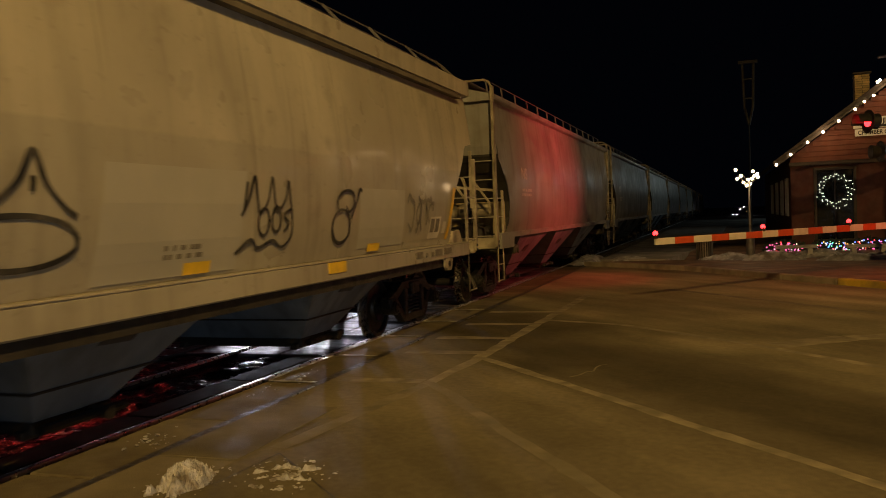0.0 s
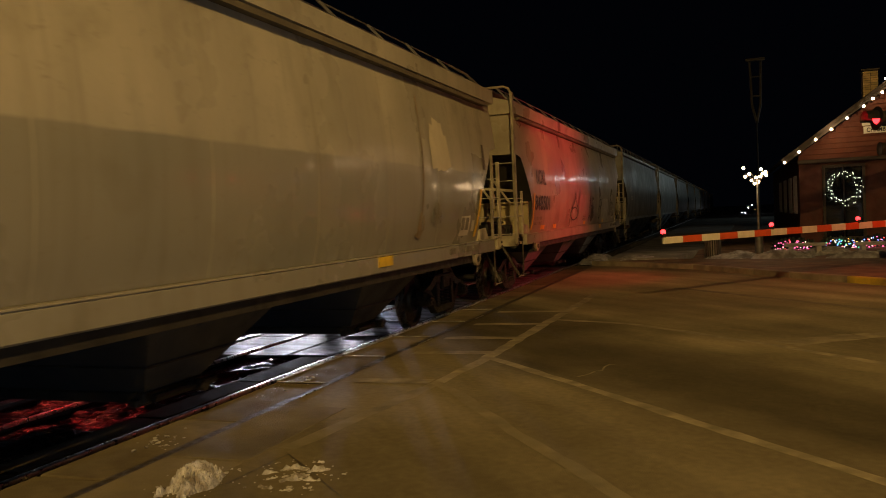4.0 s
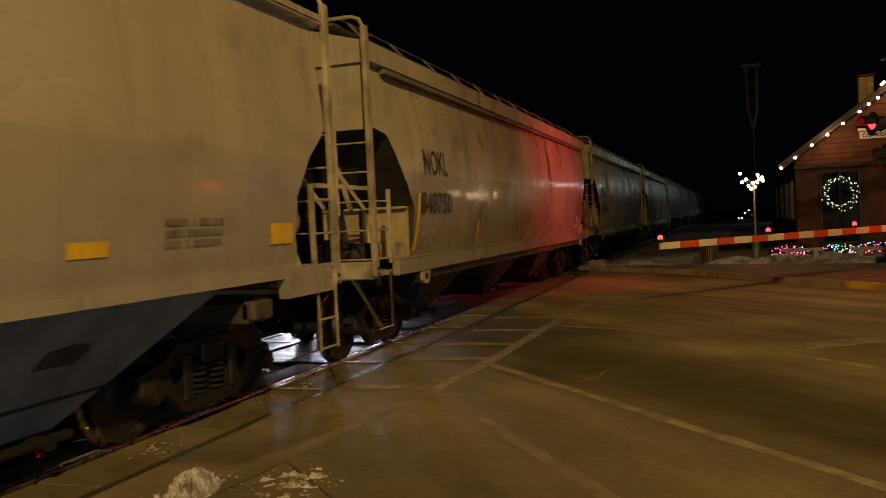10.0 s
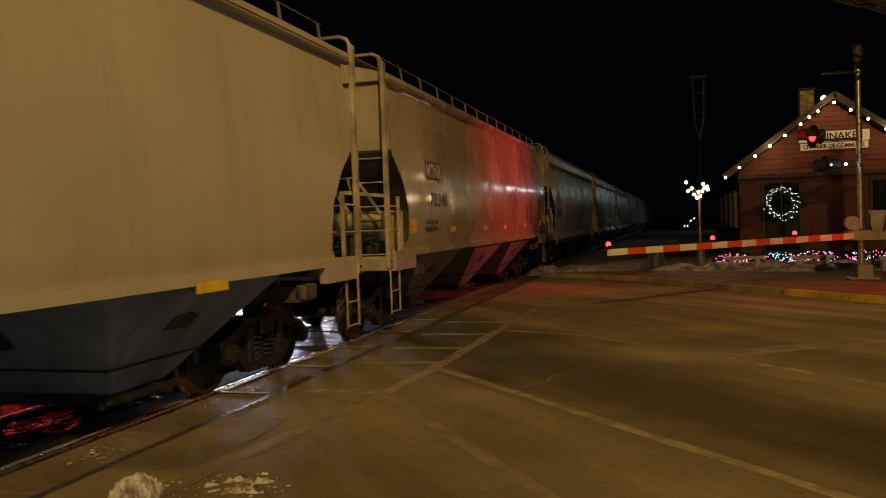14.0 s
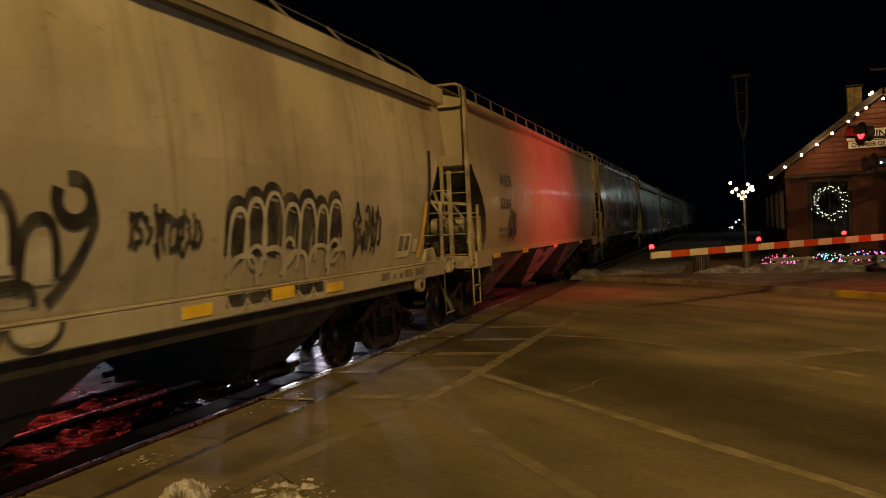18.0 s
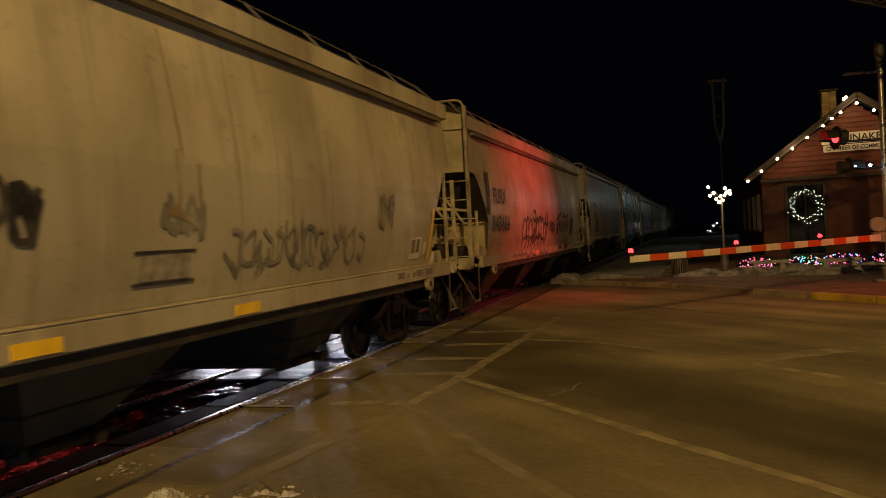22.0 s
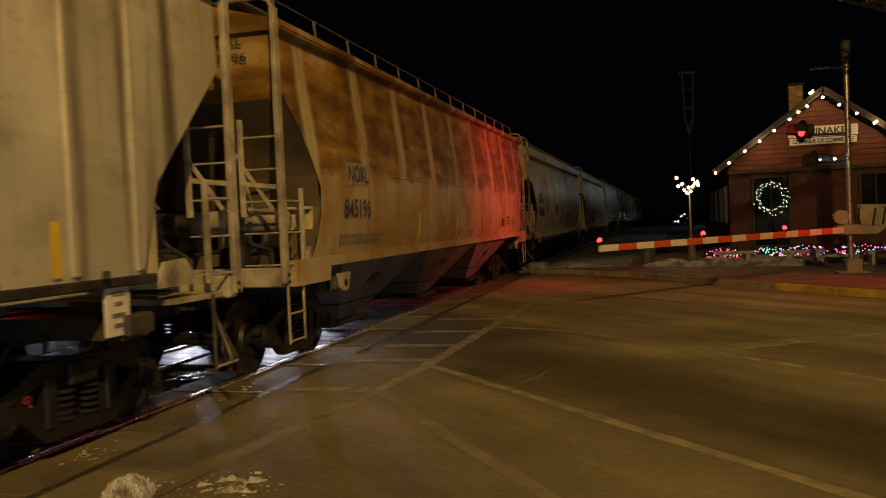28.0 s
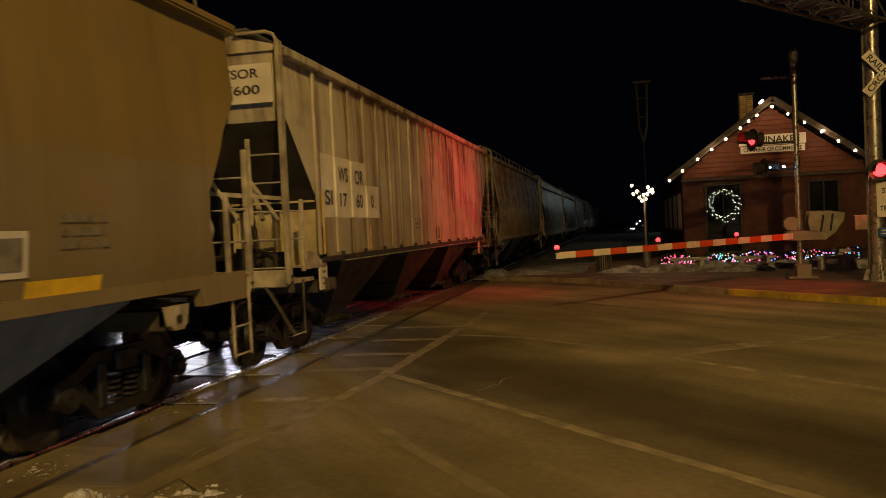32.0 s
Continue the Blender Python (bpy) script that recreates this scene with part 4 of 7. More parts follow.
# ---- depot ----
HX0, HX1, HY, APEX_X, APEX_Z, EAVE_Z = 2.45, 9.15, 34.0, 5.8, 6.05, 3.5
depot = empty("depot_house", "red gabled depot building trimmed with warm bulbs", "house")
bm = bmesh.new()
prism(bm, [(HX0, 0.1), (HX1, 0.1), (HX1, 3.25), (HX0, 3.25)], 0.25, Matrix.Translation((0, HY + 0.25, 0)) @ FACE)
part("wall", bm, M_BRICK_DARK, depot, "dark brick lower wall")
bm = bmesh.new()
prism(bm, [(HX0, 3.25), (HX1, 3.25), (HX1, EAVE_Z), (APEX_X, APEX_Z - 0.15), (HX0, EAVE_Z)], 0.22, Matrix.Translation((0, HY + 0.24, 0)) @ FACE)
part("gable_wall", bm, M_BRICK, depot, "red boarded gable")
for i in range(14):
    z = 3.3 + i * 0.19
    half = (APEX_Z - 0.2 - z) / (APEX_Z - EAVE_Z) * (APEX_X - HX0) if z > EAVE_Z else APEX_X - HX0
    bm = bmesh.new()
    box(bm, (APEX_X, HY - 0.0, z + 0.085), (2 * half - 0.1, 0.05, 0.175), bev=0.008)
    part("siding_board", bm, M_BRICK, depot)
for x, y0 in ((HX0 + 0.12, HY + 0.25), (HX1 - 0.12, HY + 0.25)):
    bm = bmesh.new()
    box(bm, (x, y0 + 10, 1.8), (0.24, 20, 3.4))
    part("side_wall", bm, M_BRICK_DARK, depot)
bm = bmesh.new()
box(bm, (APEX_X, HY - 0.06, 3.22), (HX1 - HX0 + 0.1, 0.14, 0.14), bev=0.01)
part("band", bm, M_TRIM, depot, "dark timber band")
slope = math.atan2(APEX_Z - 3.2, APEX_X - 1.9)
for sgn in (-1, 1):
    bm = bmesh.new()
    run = APEX_X - 1.85
    L = run / math.cos(slope)
    m = Matrix.Translation((APEX_X + sgn * run / 2, HY + 9.6, (APEX_Z + 3.17) / 2 + 0.12)) @ Matrix.Rotation(sgn * slope, 4, "Y")
    box(bm, (0, 0, 0), (L, 20.6, 0.14))
    bm.transform(m)
    part("roof", bm, M_ROOF, depot, "dark shingled roof slope")
    bm = bmesh.new()
    box(bm, (0, 0, 0), (L, 0.06, 0.22))
    bm.transform(Matrix.Translation((APEX_X + sgn * run / 2, HY - 0.72, (APEX_Z + 3.17) / 2 + 0.06)) @ Matrix.Rotation(sgn * slope, 4, "Y"))
    part("bargeboard", bm, M_TRIM, depot)
bm = bmesh.new()
chim = part("chimney", bm, M_CHIMNEY, depot, "buff brick chimney")
for r in range(17):
    for k in range(2):
        bm = bmesh.new()
        box(bm, (5.22 + (k - 0.5) * 0.27 + (0.006 if r % 2 else -0.006), 36.0, 5.2 + r * 0.088), (0.255, 0.5, 0.078), bev=0.006)
        part("brick", bm, M_CHIMNEY, chim)
bm = bmesh.new()
box(bm, (5.22, 36.0, 5.9), (0.5, 0.46, 1.45))
box(bm, (5.22, 36.0, 6.71), (0.66, 0.6, 0.08), bev=0.01)
part("chimney_core", bm, M_TRIM, chim)


def window(x0, x1, z0, z1, name="window"):
    w = new(name)
    w.parent = depot
    bm = bmesh.new()
    for cx, cz, sx, sz in (((x0 + x1) / 2, z1, x1 - x0 + 0.12, 0.1), ((x0 + x1) / 2, z0, x1 - x0 + 0.2, 0.1), (x0, (z0 + z1) / 2, 0.1, z1 - z0), (x1, (z0 + z1) / 2, 0.1, z1 - z0), ((x0 + x1) / 2, (z0 + z1) / 2, 0.05, z1 - z0)):
        box(bm, (cx, HY - 0.03, cz), (sx, 0.1, sz), bev=0.008)
    part("frame", bm, M_TRIM, w)
    bm = bmesh.new()
    box(bm, ((x0 + x1) / 2, HY - 0.01, (z0 + z1) / 2), (x1 - x0, 0.02, z1 - z0))
    part("pane", bm, M_GLASS, w)


window(7.1, 8.2, 1.5, 2.95)
window(3.3, 4.65, 0.3, 3.0, "door")
for y in (35.6, 38.5, 42.0, 46.0):
    w = new("side_window")
    w.parent = depot
    bm = bmesh.new()
    for dy, dz, sy, sz in ((0, 0.7, 1.0, 0.1), (0, -0.7, 1.1, 0.1), (-0.48, 0, 0.1, 1.4), (0.48, 0, 0.1, 1.4), (0, 0, 0.9, 0.05)):
        box(bm, (HX0 - 0.03, y + dy, 2.0 + dz), (0.1, sy, sz), bev=0.008)
    part("frame", bm, M_SIGN, w, "pale window frame")
    bm = bmesh.new()
    box(bm, (HX0 - 0.01, y, 2.0), (0.02, 0.9, 1.3))
    part("pane", bm, M_GLASS, w)

name_sign = tagged(sign_plate(None, 5.85, HY - 0.1, 4.62, 2.45, 0.40, M_SIGN, "town_sign"), "long white town sign with black capitals on the gable", "sign")
lettering("WAUNAKEE", M_LETTER, Matrix.Translation((4.75, HY - 0.112, 4.49)) @ FACE, 2.1, 0.27, name_sign)
com_sign = tagged(sign_plate(None, 5.85, HY - 0.1, 4.26, 2.35, 0.26, M_SIGN, "office_sign"), "narrow white sign with small black capitals on the gable", "sign")
lettering("CHAMBER OF COMMERCE", M_LETTER, Matrix.Translation((4.78, HY - 0.112, 4.18)) @ FACE, 2.14, 0.16, com_sign)

# strings of bulbs on the rakes
bulbs = empty("bulb_string", "string of glowing warm bulbs along the gable edges", "string lights")
bm = bmesh.new()
ball(bm, (0, 0, 0), 0.055, 10, 8)
me_bulb = mesh_of("bulb", bm, E_WARM, True)
for x, z in ((1.95, 3.24), (2.46, 3.6), (3.05, 4.02), (3.59, 4.37), (4.13, 4.74), (4.69, 5.13), (5.0, 5.38), (5.31, 5.58), (5.44, 6.06), (5.52, 6.12), (5.87, 5.87), (6.43, 5.55), (7.02, 5.18), (7.61, 4.78), (7.68, 4.83), (8.2, 4.39), (8.78, 3.99), (9.4, 3.55)):
    ob = new("bulb", me_bulb)
    ob.parent = bulbs
    ob.location = (x * 33.15 / 33.8, HY - 0.85, 1.76 + (z - 1.76) * 33.15 / 33.8)
bm = bmesh.new()
pipe(bm, [(1.92, HY - 0.8, 3.3), (5.7, HY - 0.8, 6.0), (9.4, HY - 0.8, 3.6)], 0.012)
part("wire", bm, M_BLACK, bulbs)
lamp("gable_bulb_light_left", "POINT", (3.6, HY - 1.0, 4.3), (3.6, 40, 4), 28, (1.0, 0.62, 0.30), 0.3)
lamp("gable_bulb_light_right", "POINT", (7.6, HY - 1.0, 4.7), (7.6, 40, 4), 28, (1.0, 0.62, 0.30), 0.3)
lamp("gable_bulb_light_top", "POINT", (5.7, HY - 1.0, 5.7), (5.7, 40, 4), 22, (1.0, 0.62, 0.30), 0.3)

# lamp post with a burst of bulbs
post = empty("lamp_post", "slim post topped by a cluster of glowing warm bulbs", "lamp")
bm = bmesh.new()
tube(bm, (0.82, 29.0, 0.1), (0.82, 29.0, 2.55), 0.05, 10, 0.035)
tube(bm, (0.82, 29.0, 0.1), (0.82, 29.0, 0.75), 0.14, 10)
part("post", bm, M_GALV_DARK, post, "", True)
for a in range(6):
    c = a * math.pi / 3
    bm = bmesh.new()
    tube(bm, (0.82, 29, 2.4), (0.82 + 0.35 * math.cos(c), 29 + 0.2 * math.sin(c), 2.75), 0.012, 6)
    part("branch", bm, M_BLACK, post)
for x, z in ((0.41, 2.93), (0.46, 2.64), (0.58, 2.72), (0.66, 2.52), (0.74, 2.40), (0.86, 2.46), (0.92, 2.62), (1.0, 2.72), (1.08, 2.76), (1.1, 2.66), (0.95, 2.86), (0.8, 2.6)):
    ob = new("bulb", me_bulb)
    ob.parent = post
    ob.location = (x, 29.0 + 0.15 * math.sin(x * 40), z)
lamp("post_cluster_light", "POINT", (0.78, 28.6, 2.6), (0, 0, 0), 42, (1.0, 0.66, 0.34), 0.2)

# wreath
wreath = empty("wreath", "round evergreen wreath studded with pale fairy lights", "wreath")
rnd = random.Random(12)
bm = bmesh.new()
for i in range(260):
    a, b, r = rnd.uniform(0, 6.283), rnd.uniform(0, 6.283), rnd.uniform(0.02, 0.11)
    R = 0.52 + r * math.cos(b)
    p = Vector((3.95 + R * math.cos(a), HY - 0.22 + 0.5 * r * math.sin(b), 2.14 + R * math.sin(a)))
    q = p + Vector((rnd.uniform(-0.08, 0.08), rnd.uniform(-0.06, 0.03), rnd.uniform(-0.08, 0.08)))
    tube(bm, p, q, 0.012, 4, 0.003)
part("foliage", bm, M_HEDGE, wreath)
bm = bmesh.new()
ball(bm, (0, 0, 0), 0.021, 8, 6)
me_fairy = mesh_of("fairy_light", bm, E_PALE, True)
for i in range(64):
    a, R = i * 2 * math.pi / 64 + rnd.uniform(-0.05, 0.05), 0.52 + rnd.choice((-0.09, 0.03, 0.11)) + rnd.uniform(-0.03, 0.03)
    ob = new("fairy_light", me_fairy)
    ob.parent = wreath
    ob.location = (3.95 + R * math.cos(a), HY - 0.3, 2.14 + R * math.sin(a))

# low hedge with coloured lights
FAIRY = []
for e in (E_PINK, E_REDF, E_BLUEF, E_GREENF, E_AMBERF, E_PALE):
    bm = bmesh.new()
    ball(bm, (0, 0, 0), 0.024, 8, 6)
    FAIRY.append(mesh_of("coloured_light", bm, e, True))
for k, (x0, x1, zt, pal) in enumerate(((1.35, 2.6, 0.42, (0, 0, 0, 5, 1)), (2.85, 4.0, 0.42, (0, 1, 2, 3, 4, 5)), (3.95, 5.35, 0.44, (0, 0, 2, 1, 5)), (5.55, 7.0, 0.42, (1, 2, 3, 5, 0)), (7.0, 8.6, 0.44, (0, 1, 2, 3)))):
    hedge = empty("hedge", "low dark hedge strung with coloured fairy lights", "hedge", "lit hedges")
    bm = bmesh.new()
    for i in range(420):
        x = rnd.uniform(x0, x1)
        env = zt * (0.75 + 0.25 * math.sin((x - x0) / (x1 - x0) * math.pi))
        p = Vector((x, 31.0 + rnd.uniform(-0.3, 0.3), rnd.uniform(0.05, env)))
        d = Vector((rnd.uniform(-1, 1), rnd.uniform(-1, 0.6), rnd.uniform(-0.3, 1))).normalized() * 0.16
        s = d.cross(Vector((rnd.random(), rnd.random(), 0.3))).normalized() * 0.035
        vs = [bm.verts.new(v) for v in (p - s, p + d * 0.5 - s * 1.2, p + d, p + d * 0.5 + s * 1.2)]
        bm.faces.new(vs)
    part("foliage", bm, M_HEDGE, hedge)
    for i in range(56):
        x = rnd.uniform(x0, x1)
        ob = new("coloured_light", FAIRY[rnd.choice(pal)])
        ob.parent = hedge
        ob.location = (x, 30.66, rnd.uniform(0.08, zt * (0.7 + 0.35 * math.sin((x - x0) / (x1 - x0) * math.pi))))

# benches and bin
def bench(x, y, w, h=0.34):
    b = empty("bench", "plain grey stone bench before the hedge", "bench", "benches")
    b.location = (x, y, 0.10)
    bm = bmesh.new()
    box(bm, (0, 0, h), (w, 0.42, 0.09), bev=0.012)
    part("seat", bm, M_BENCH, b)
    for s in (-1, 1):
        bm = bmesh.new()
        box(bm, (s * w * 0.33, 0, h / 2 - 0.02), (0.14, 0.34, h - 0.05), bev=0.01)
        part("leg", bm, M_BENCH, b)
    return b


bench(2.05, 27.0, 1.15)
bench(3.95, 26.6, 1.15)
bench(5.85, 25.0, 1.0)
bench(6.45, 25.6, 1.0, 0.5)

bin_ = empty("litter_bin", "slatted dark steel litter bin on the pavement", "bin")
bin_.location = (-0.6, 27.2, 0.10)
for i in range(22):
    a = i * 2 * math.pi / 22
    bm = bmesh.new()
    box(bm, (0.25 * math.cos(a), 0.25 * math.sin(a), 0.36), (0.012, 0.04, 0.66), rz=a)
    part("slat", bm, M_GALV_DARK, bin_)
bm = bmesh.new()
lathe(bm, [(0.21, 0.03), (0.21, 0.62), (0.16, 0.62)], 16)
part("liner", bm, M_BLACK, bin_, "", True)
for z in (0.04, 0.7):
    bm = bmesh.new()
    lathe(bm, [(0.245, z - 0.02), (0.27, z - 0.02), (0.27, z + 0.02), (0.245, z + 0.02)], 22)
    part("hoop", bm, M_GALV_DARK, bin_)

# far twin mast
mast = empty("twin_mast", "tall grey twin-legged mast standing dark against the sky", "mast")
mast.location = (1.8, 60, 0.1)
# lower pole blackened so that it looks unlit below the grey legs
bm = bmesh.new()
tube(bm, (0, 0, 0), (0, 0, 7.2), 0.05, 8)
part("pole", bm, M_BLACK, mast)
for s in (-1, 1):
    bm = bmesh.new()
    pipe(bm, [(0, 0, 7.1), (s * 0.27, 0, 8.3), (s * 0.36, 0, 11.3)], 0.09)
    part("leg", bm, M_POLE, mast)
for z, w, d, h in ((8.9, 0.7, 0.08, 0.1), (10.2, 0.7, 0.08, 0.1), (11.35, 1.25, 0.25, 0.2)):
    bm = bmesh.new()
    box(bm, (0, 0, z), (w, d, h), bev=0.02)
    part("crossbar", bm, M_POLE, mast)

# lamp posts outside the view: the first inferred over the road, the others added
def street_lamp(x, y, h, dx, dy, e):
    s = empty("street_lamp", "unseen tall lamp with a glowing head, added to carry a light", "street lamp", "street lamps")
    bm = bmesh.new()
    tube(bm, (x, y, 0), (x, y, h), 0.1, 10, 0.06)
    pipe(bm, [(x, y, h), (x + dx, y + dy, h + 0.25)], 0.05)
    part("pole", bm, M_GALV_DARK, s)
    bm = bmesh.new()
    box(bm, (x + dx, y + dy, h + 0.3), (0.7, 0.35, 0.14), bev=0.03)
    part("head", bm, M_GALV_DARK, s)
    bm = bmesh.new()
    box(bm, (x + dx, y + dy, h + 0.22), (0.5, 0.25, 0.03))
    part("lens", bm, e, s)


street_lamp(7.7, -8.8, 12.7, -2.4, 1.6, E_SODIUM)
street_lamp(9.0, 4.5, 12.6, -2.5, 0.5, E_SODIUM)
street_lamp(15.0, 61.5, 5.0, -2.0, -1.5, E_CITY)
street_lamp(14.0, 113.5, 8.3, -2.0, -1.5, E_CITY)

# waiting car beyond the track, and the lights of the town
car = empty("waiting_car", "dark car waiting with headlights on beyond the track", "car", "waiting cars")
car.matrix_world = pose(-12.55, 20.5, 0, 0, 0, -62)
bm = bmesh.new()
rings(bm, [[(x, -w, 0.3), (x, w, 0.3), (x, w, h), (x, w * 0.78, t), (x, -w * 0.78, t), (x, -w, h)] for x, w, h, t in
           ((-3.6, 0.75, 0.8, 0.82), (-3.4, 0.88, 0.95, 1.25), (-2.8, 0.9, 1.0, 1.6), (-1.2, 0.9, 1.0, 1.65), (-0.2, 0.9, 1.0, 1.1), (0.9, 0.88, 0.9, 0.98), (1.15, 0.8, 0.7, 0.72))])
part("body", bm, M_CARBODY, car, "", True)
for x in (-2.7, 0.2):
    for y in (-0.82, 0.82):
        bm = bmesh.new()
        lathe(bm, [(0.2, -0.1), (0.33, -0.1), (0.34, 0.0), (0.33, 0.1), (0.2, 0.1)], 20, Matrix.Translation((x, y, 0.34)) @ pose(0, 0, 0, 90, 0, 0))
        part("wheel", bm, M_TYRE, car)
for y in (-0.62, 0.62):
    bm = bmesh.new()
    ball(bm, (1.12, y, 0.74), 0.09, 10, 8, (0.5, 1.3, 0.8))
    part("headlight", bm, E_HEAD, car, "glaring white headlight", True)

copy_thing(car, pose(-14.45, 29.6, 0, 0, 0, -62))
tagged(copy_thing(car, pose(9.7, -6.4, 0, 0, 0, 136)), "dark car waiting with headlights on behind the viewer")

far_signal = empty("crossing_signal", "crossing signal with a glowing red lens beyond the track", "signal")
far_signal.location = (-11.1, 11.2, 0)
bm = bmesh.new()
tube(bm, (0, 0, 0), (0, 0, 3.6), 0.06, 12)
box(bm, (0, 0, 0.1), (0.4, 0.4, 0.2), bev=0.02)
part("mast", bm, M_GALV, far_signal, "galvanised mast")
bm = bmesh.new()
tube(bm, (-0.5, -0.5, 2.42), (0.5, 0.5, 2.42), 0.03, 8)
part("bracket", bm, M_BLACK, far_signal)
flasher(far_signal, 0.35, 0.10, 2.42, 45, E_REDLAMP)
flasher(far_signal, -0.4, -0.62, 2.42, 45, M_DARKRED)

town = empty("town_lights", "scatter of tiny lights far across town", "lights", kind="structure")
rnd = random.Random(31)
for cols, spots in (((E_CITY, E_HEAD, E_CITY, E_HEAD, E_AMBERF, E_BLUE), [(-58 + rnd.uniform(-5, 5), 62 + rnd.uniform(-5, 5), rnd.uniform(0.3, 4.5)) for i in range(46)] + [(-57 + 1.3 * i, 62 + rnd.uniform(-3, 3), rnd.uniform(0.2, 0.9)) for i in range(8)]),
                    ((E_REDF, E_CITY, E_CITY, E_AMBERF), [(3.0 + rnd.uniform(-1.6, 2.2), 150, rnd.uniform(-0.2, 1.6)) for i in range(7)])):
    for p in spots:
        bm = bmesh.new()
        ball(bm, p, rnd.uniform(0.08, 0.24) * (0.5 if p[1] > 100 else 1), 6, 4)
        part("light", bm, rnd.choice(cols), town)

# ---- the train ----
STRETCH = 1.026   # true lengths along the train over the first plan of it
SPEED = 4.55 * STRETCH
SIDE_M = Matrix(((0, 0, 1, 0), (1, 0, 0, 0), (0, 1, 0, 0), (0, 0, 0, 1)))   # x along the car, y up, facing the road

# half profiles (half width, height) of the body sides, bottom to eave, by kind of car
PROFILES = {
    "curved": [(1.59, 1.32), (1.66, 1.6), (1.70, 1.95), (1.715, 2.3), (1.70, 2.7), (1.665, 3.05), (1.62, 3.4), (1.57, 3.72), (1.55, 3.80)],
    "smooth": [(1.62, 1.34), (1.68, 1.6), (1.71, 1.95), (1.72, 2.3), (1.71, 2.7), (1.68, 3.05), (1.64, 3.4), (1.59, 3.75), (1.57, 3.96)],
    "rounded": [(1.62, 1.30), (1.68, 1.55), (1.715, 1.95), (1.725, 2.3), (1.71, 2.7), (1.67, 3.1), (1.62, 3.5), (1.58, 3.85), (1.57, 4.0)],
    "ribbed": [(1.64, 1.44), (1.64, 1.8), (1.64, 2.2), (1.64, 2.6), (1.64, 3.0), (1.64, 3.4), (1.62, 3.8), (1.60, 4.12)],
}
WALL_FROM = {"curved": 2.985, "smooth": 2.80, "rounded": 3.25, "ribbed": 3.25}
EAVE = {"curved": 4.06, "smooth": 4.08, "rounded": 4.12, "ribbed": 4.17}


def half_width(kind, z):
    p = PROFILES[kind]
    return float(np.interp(z, [b for a, b in p], [a for a, b in p]))


# (heights, distances) by which the side sheet stops short of the corner post
CUTS = {
    "curved": ((1.4, 2.0, 2.02, 2.90, 2.94, 2.97, 2.985, 4.1), (1.31, 1.33, 1.32, 0.55, 0.48, 0.26, 0.13, 0.10)),
    "smooth": ((1.3, 1.7, 2.1, 2.5, 2.75, 2.85, 4.1), (0.80, 0.92, 0.88, 0.6, 0.30, 0.2, 0.16)),
    "rounded": ((1.35, 1.9, 2.25, 2.9, 3.3, 4.2), (0.75, 0.95, 0.95, 0.52, 0.15, 0.12)),
    "ribbed": ((1.44, 2.2, 3.3, 4.2), (1.45, 1.2, 0.15, 0.10)),
}


def inset(kind, z):
    return float(np.interp(z, *CUTS[kind]))


def make_body(kind, LB):
    bm = bmesh.new()
    prof = PROFILES[kind]
    fine = []
    zs = {round(b + (d - b) * i / 2, 3) for (a, b), (c, d) in zip(prof, prof[1:]) for i in range(2)} | {prof[-1][1]}
    zs |= {z for z in CUTS[kind][0] if prof[0][1] < z < prof[-1][1]}
    prof = [(half_width(kind, z), z) for z in sorted(zs)]
    ncol = 84
    welds = [-LB / 2 + 1.6 + (LB - 3.2) * i / 7 for i in range(8)]

    def buckle(y, z, s):
        """The sheet pinches in at each weld and waves a little between them."""
        if kind == "ribbed":
            return 0.0
        near = min(abs(y - w) for w in welds)
        full = min(1.0, max(0.0, (z - prof[0][1]) / 0.4), max(0.0, (prof[-1][1] - z) / 0.3))
        return full * (-0.011 * math.exp(-(near / 0.10) ** 2) + 0.007 * noise.noise(Vector((y * 0.7, z * 1.3, s))) + 0.004 * noise.noise(Vector((y * 2.1, z * 0.5, s + 7.0))))

    cols = []
    for x, z in prof:
        e = LB / 2 - inset(kind, z)
        ys = [-e] + [(-LB / 2 + 1.6) + (LB - 3.2) * i / ncol for i in range(ncol + 1)] + [e]
        cols.append([(x, y, z) for y in ys])
    for s in (1, -1):
        g = [[bm.verts.new((s * (x + buckle(y, z, s)), y, z)) for x, y, z in row] for row in cols]
        for r1, r2 in zip(g, g[1:]):
            for i in range(len(r1) - 1):
                bm.faces.new((r1[i], r1[i + 1], r2[i + 1], r2[i]))
    return bm


def make_end(kind, LB, e, lower):
    """The slope sheet under the end (lower), or the upright end wall above it."""
    bm = bmesh.new()
    z0, z1 = PROFILES[kind][0][1], PROFILES[kind][-1][1]
    zs = WALL_FROM[kind]
    zz = np.array([z0, 1.7, 2.02, 2.4, 2.7, 2.90, 2.94, zs]) if lower else np.linspace(zs, z1 + 0.05, 5)
    g = []
    for z in zz:
        x = half_width(kind, z)
        y = e * (LB / 2 - inset(kind, z) - 0.012)
        g.append([bm.verts.new((t * (x - 0.01), y, z)) for t in (-1, -0.33, 0.33, 1)])
    for r1, r2 in zip(g, g[1:]):
        for i in range(3):
            bm.faces.new((r1[i], r1[i + 1], r2[i + 1], r2[i]))
    return bm


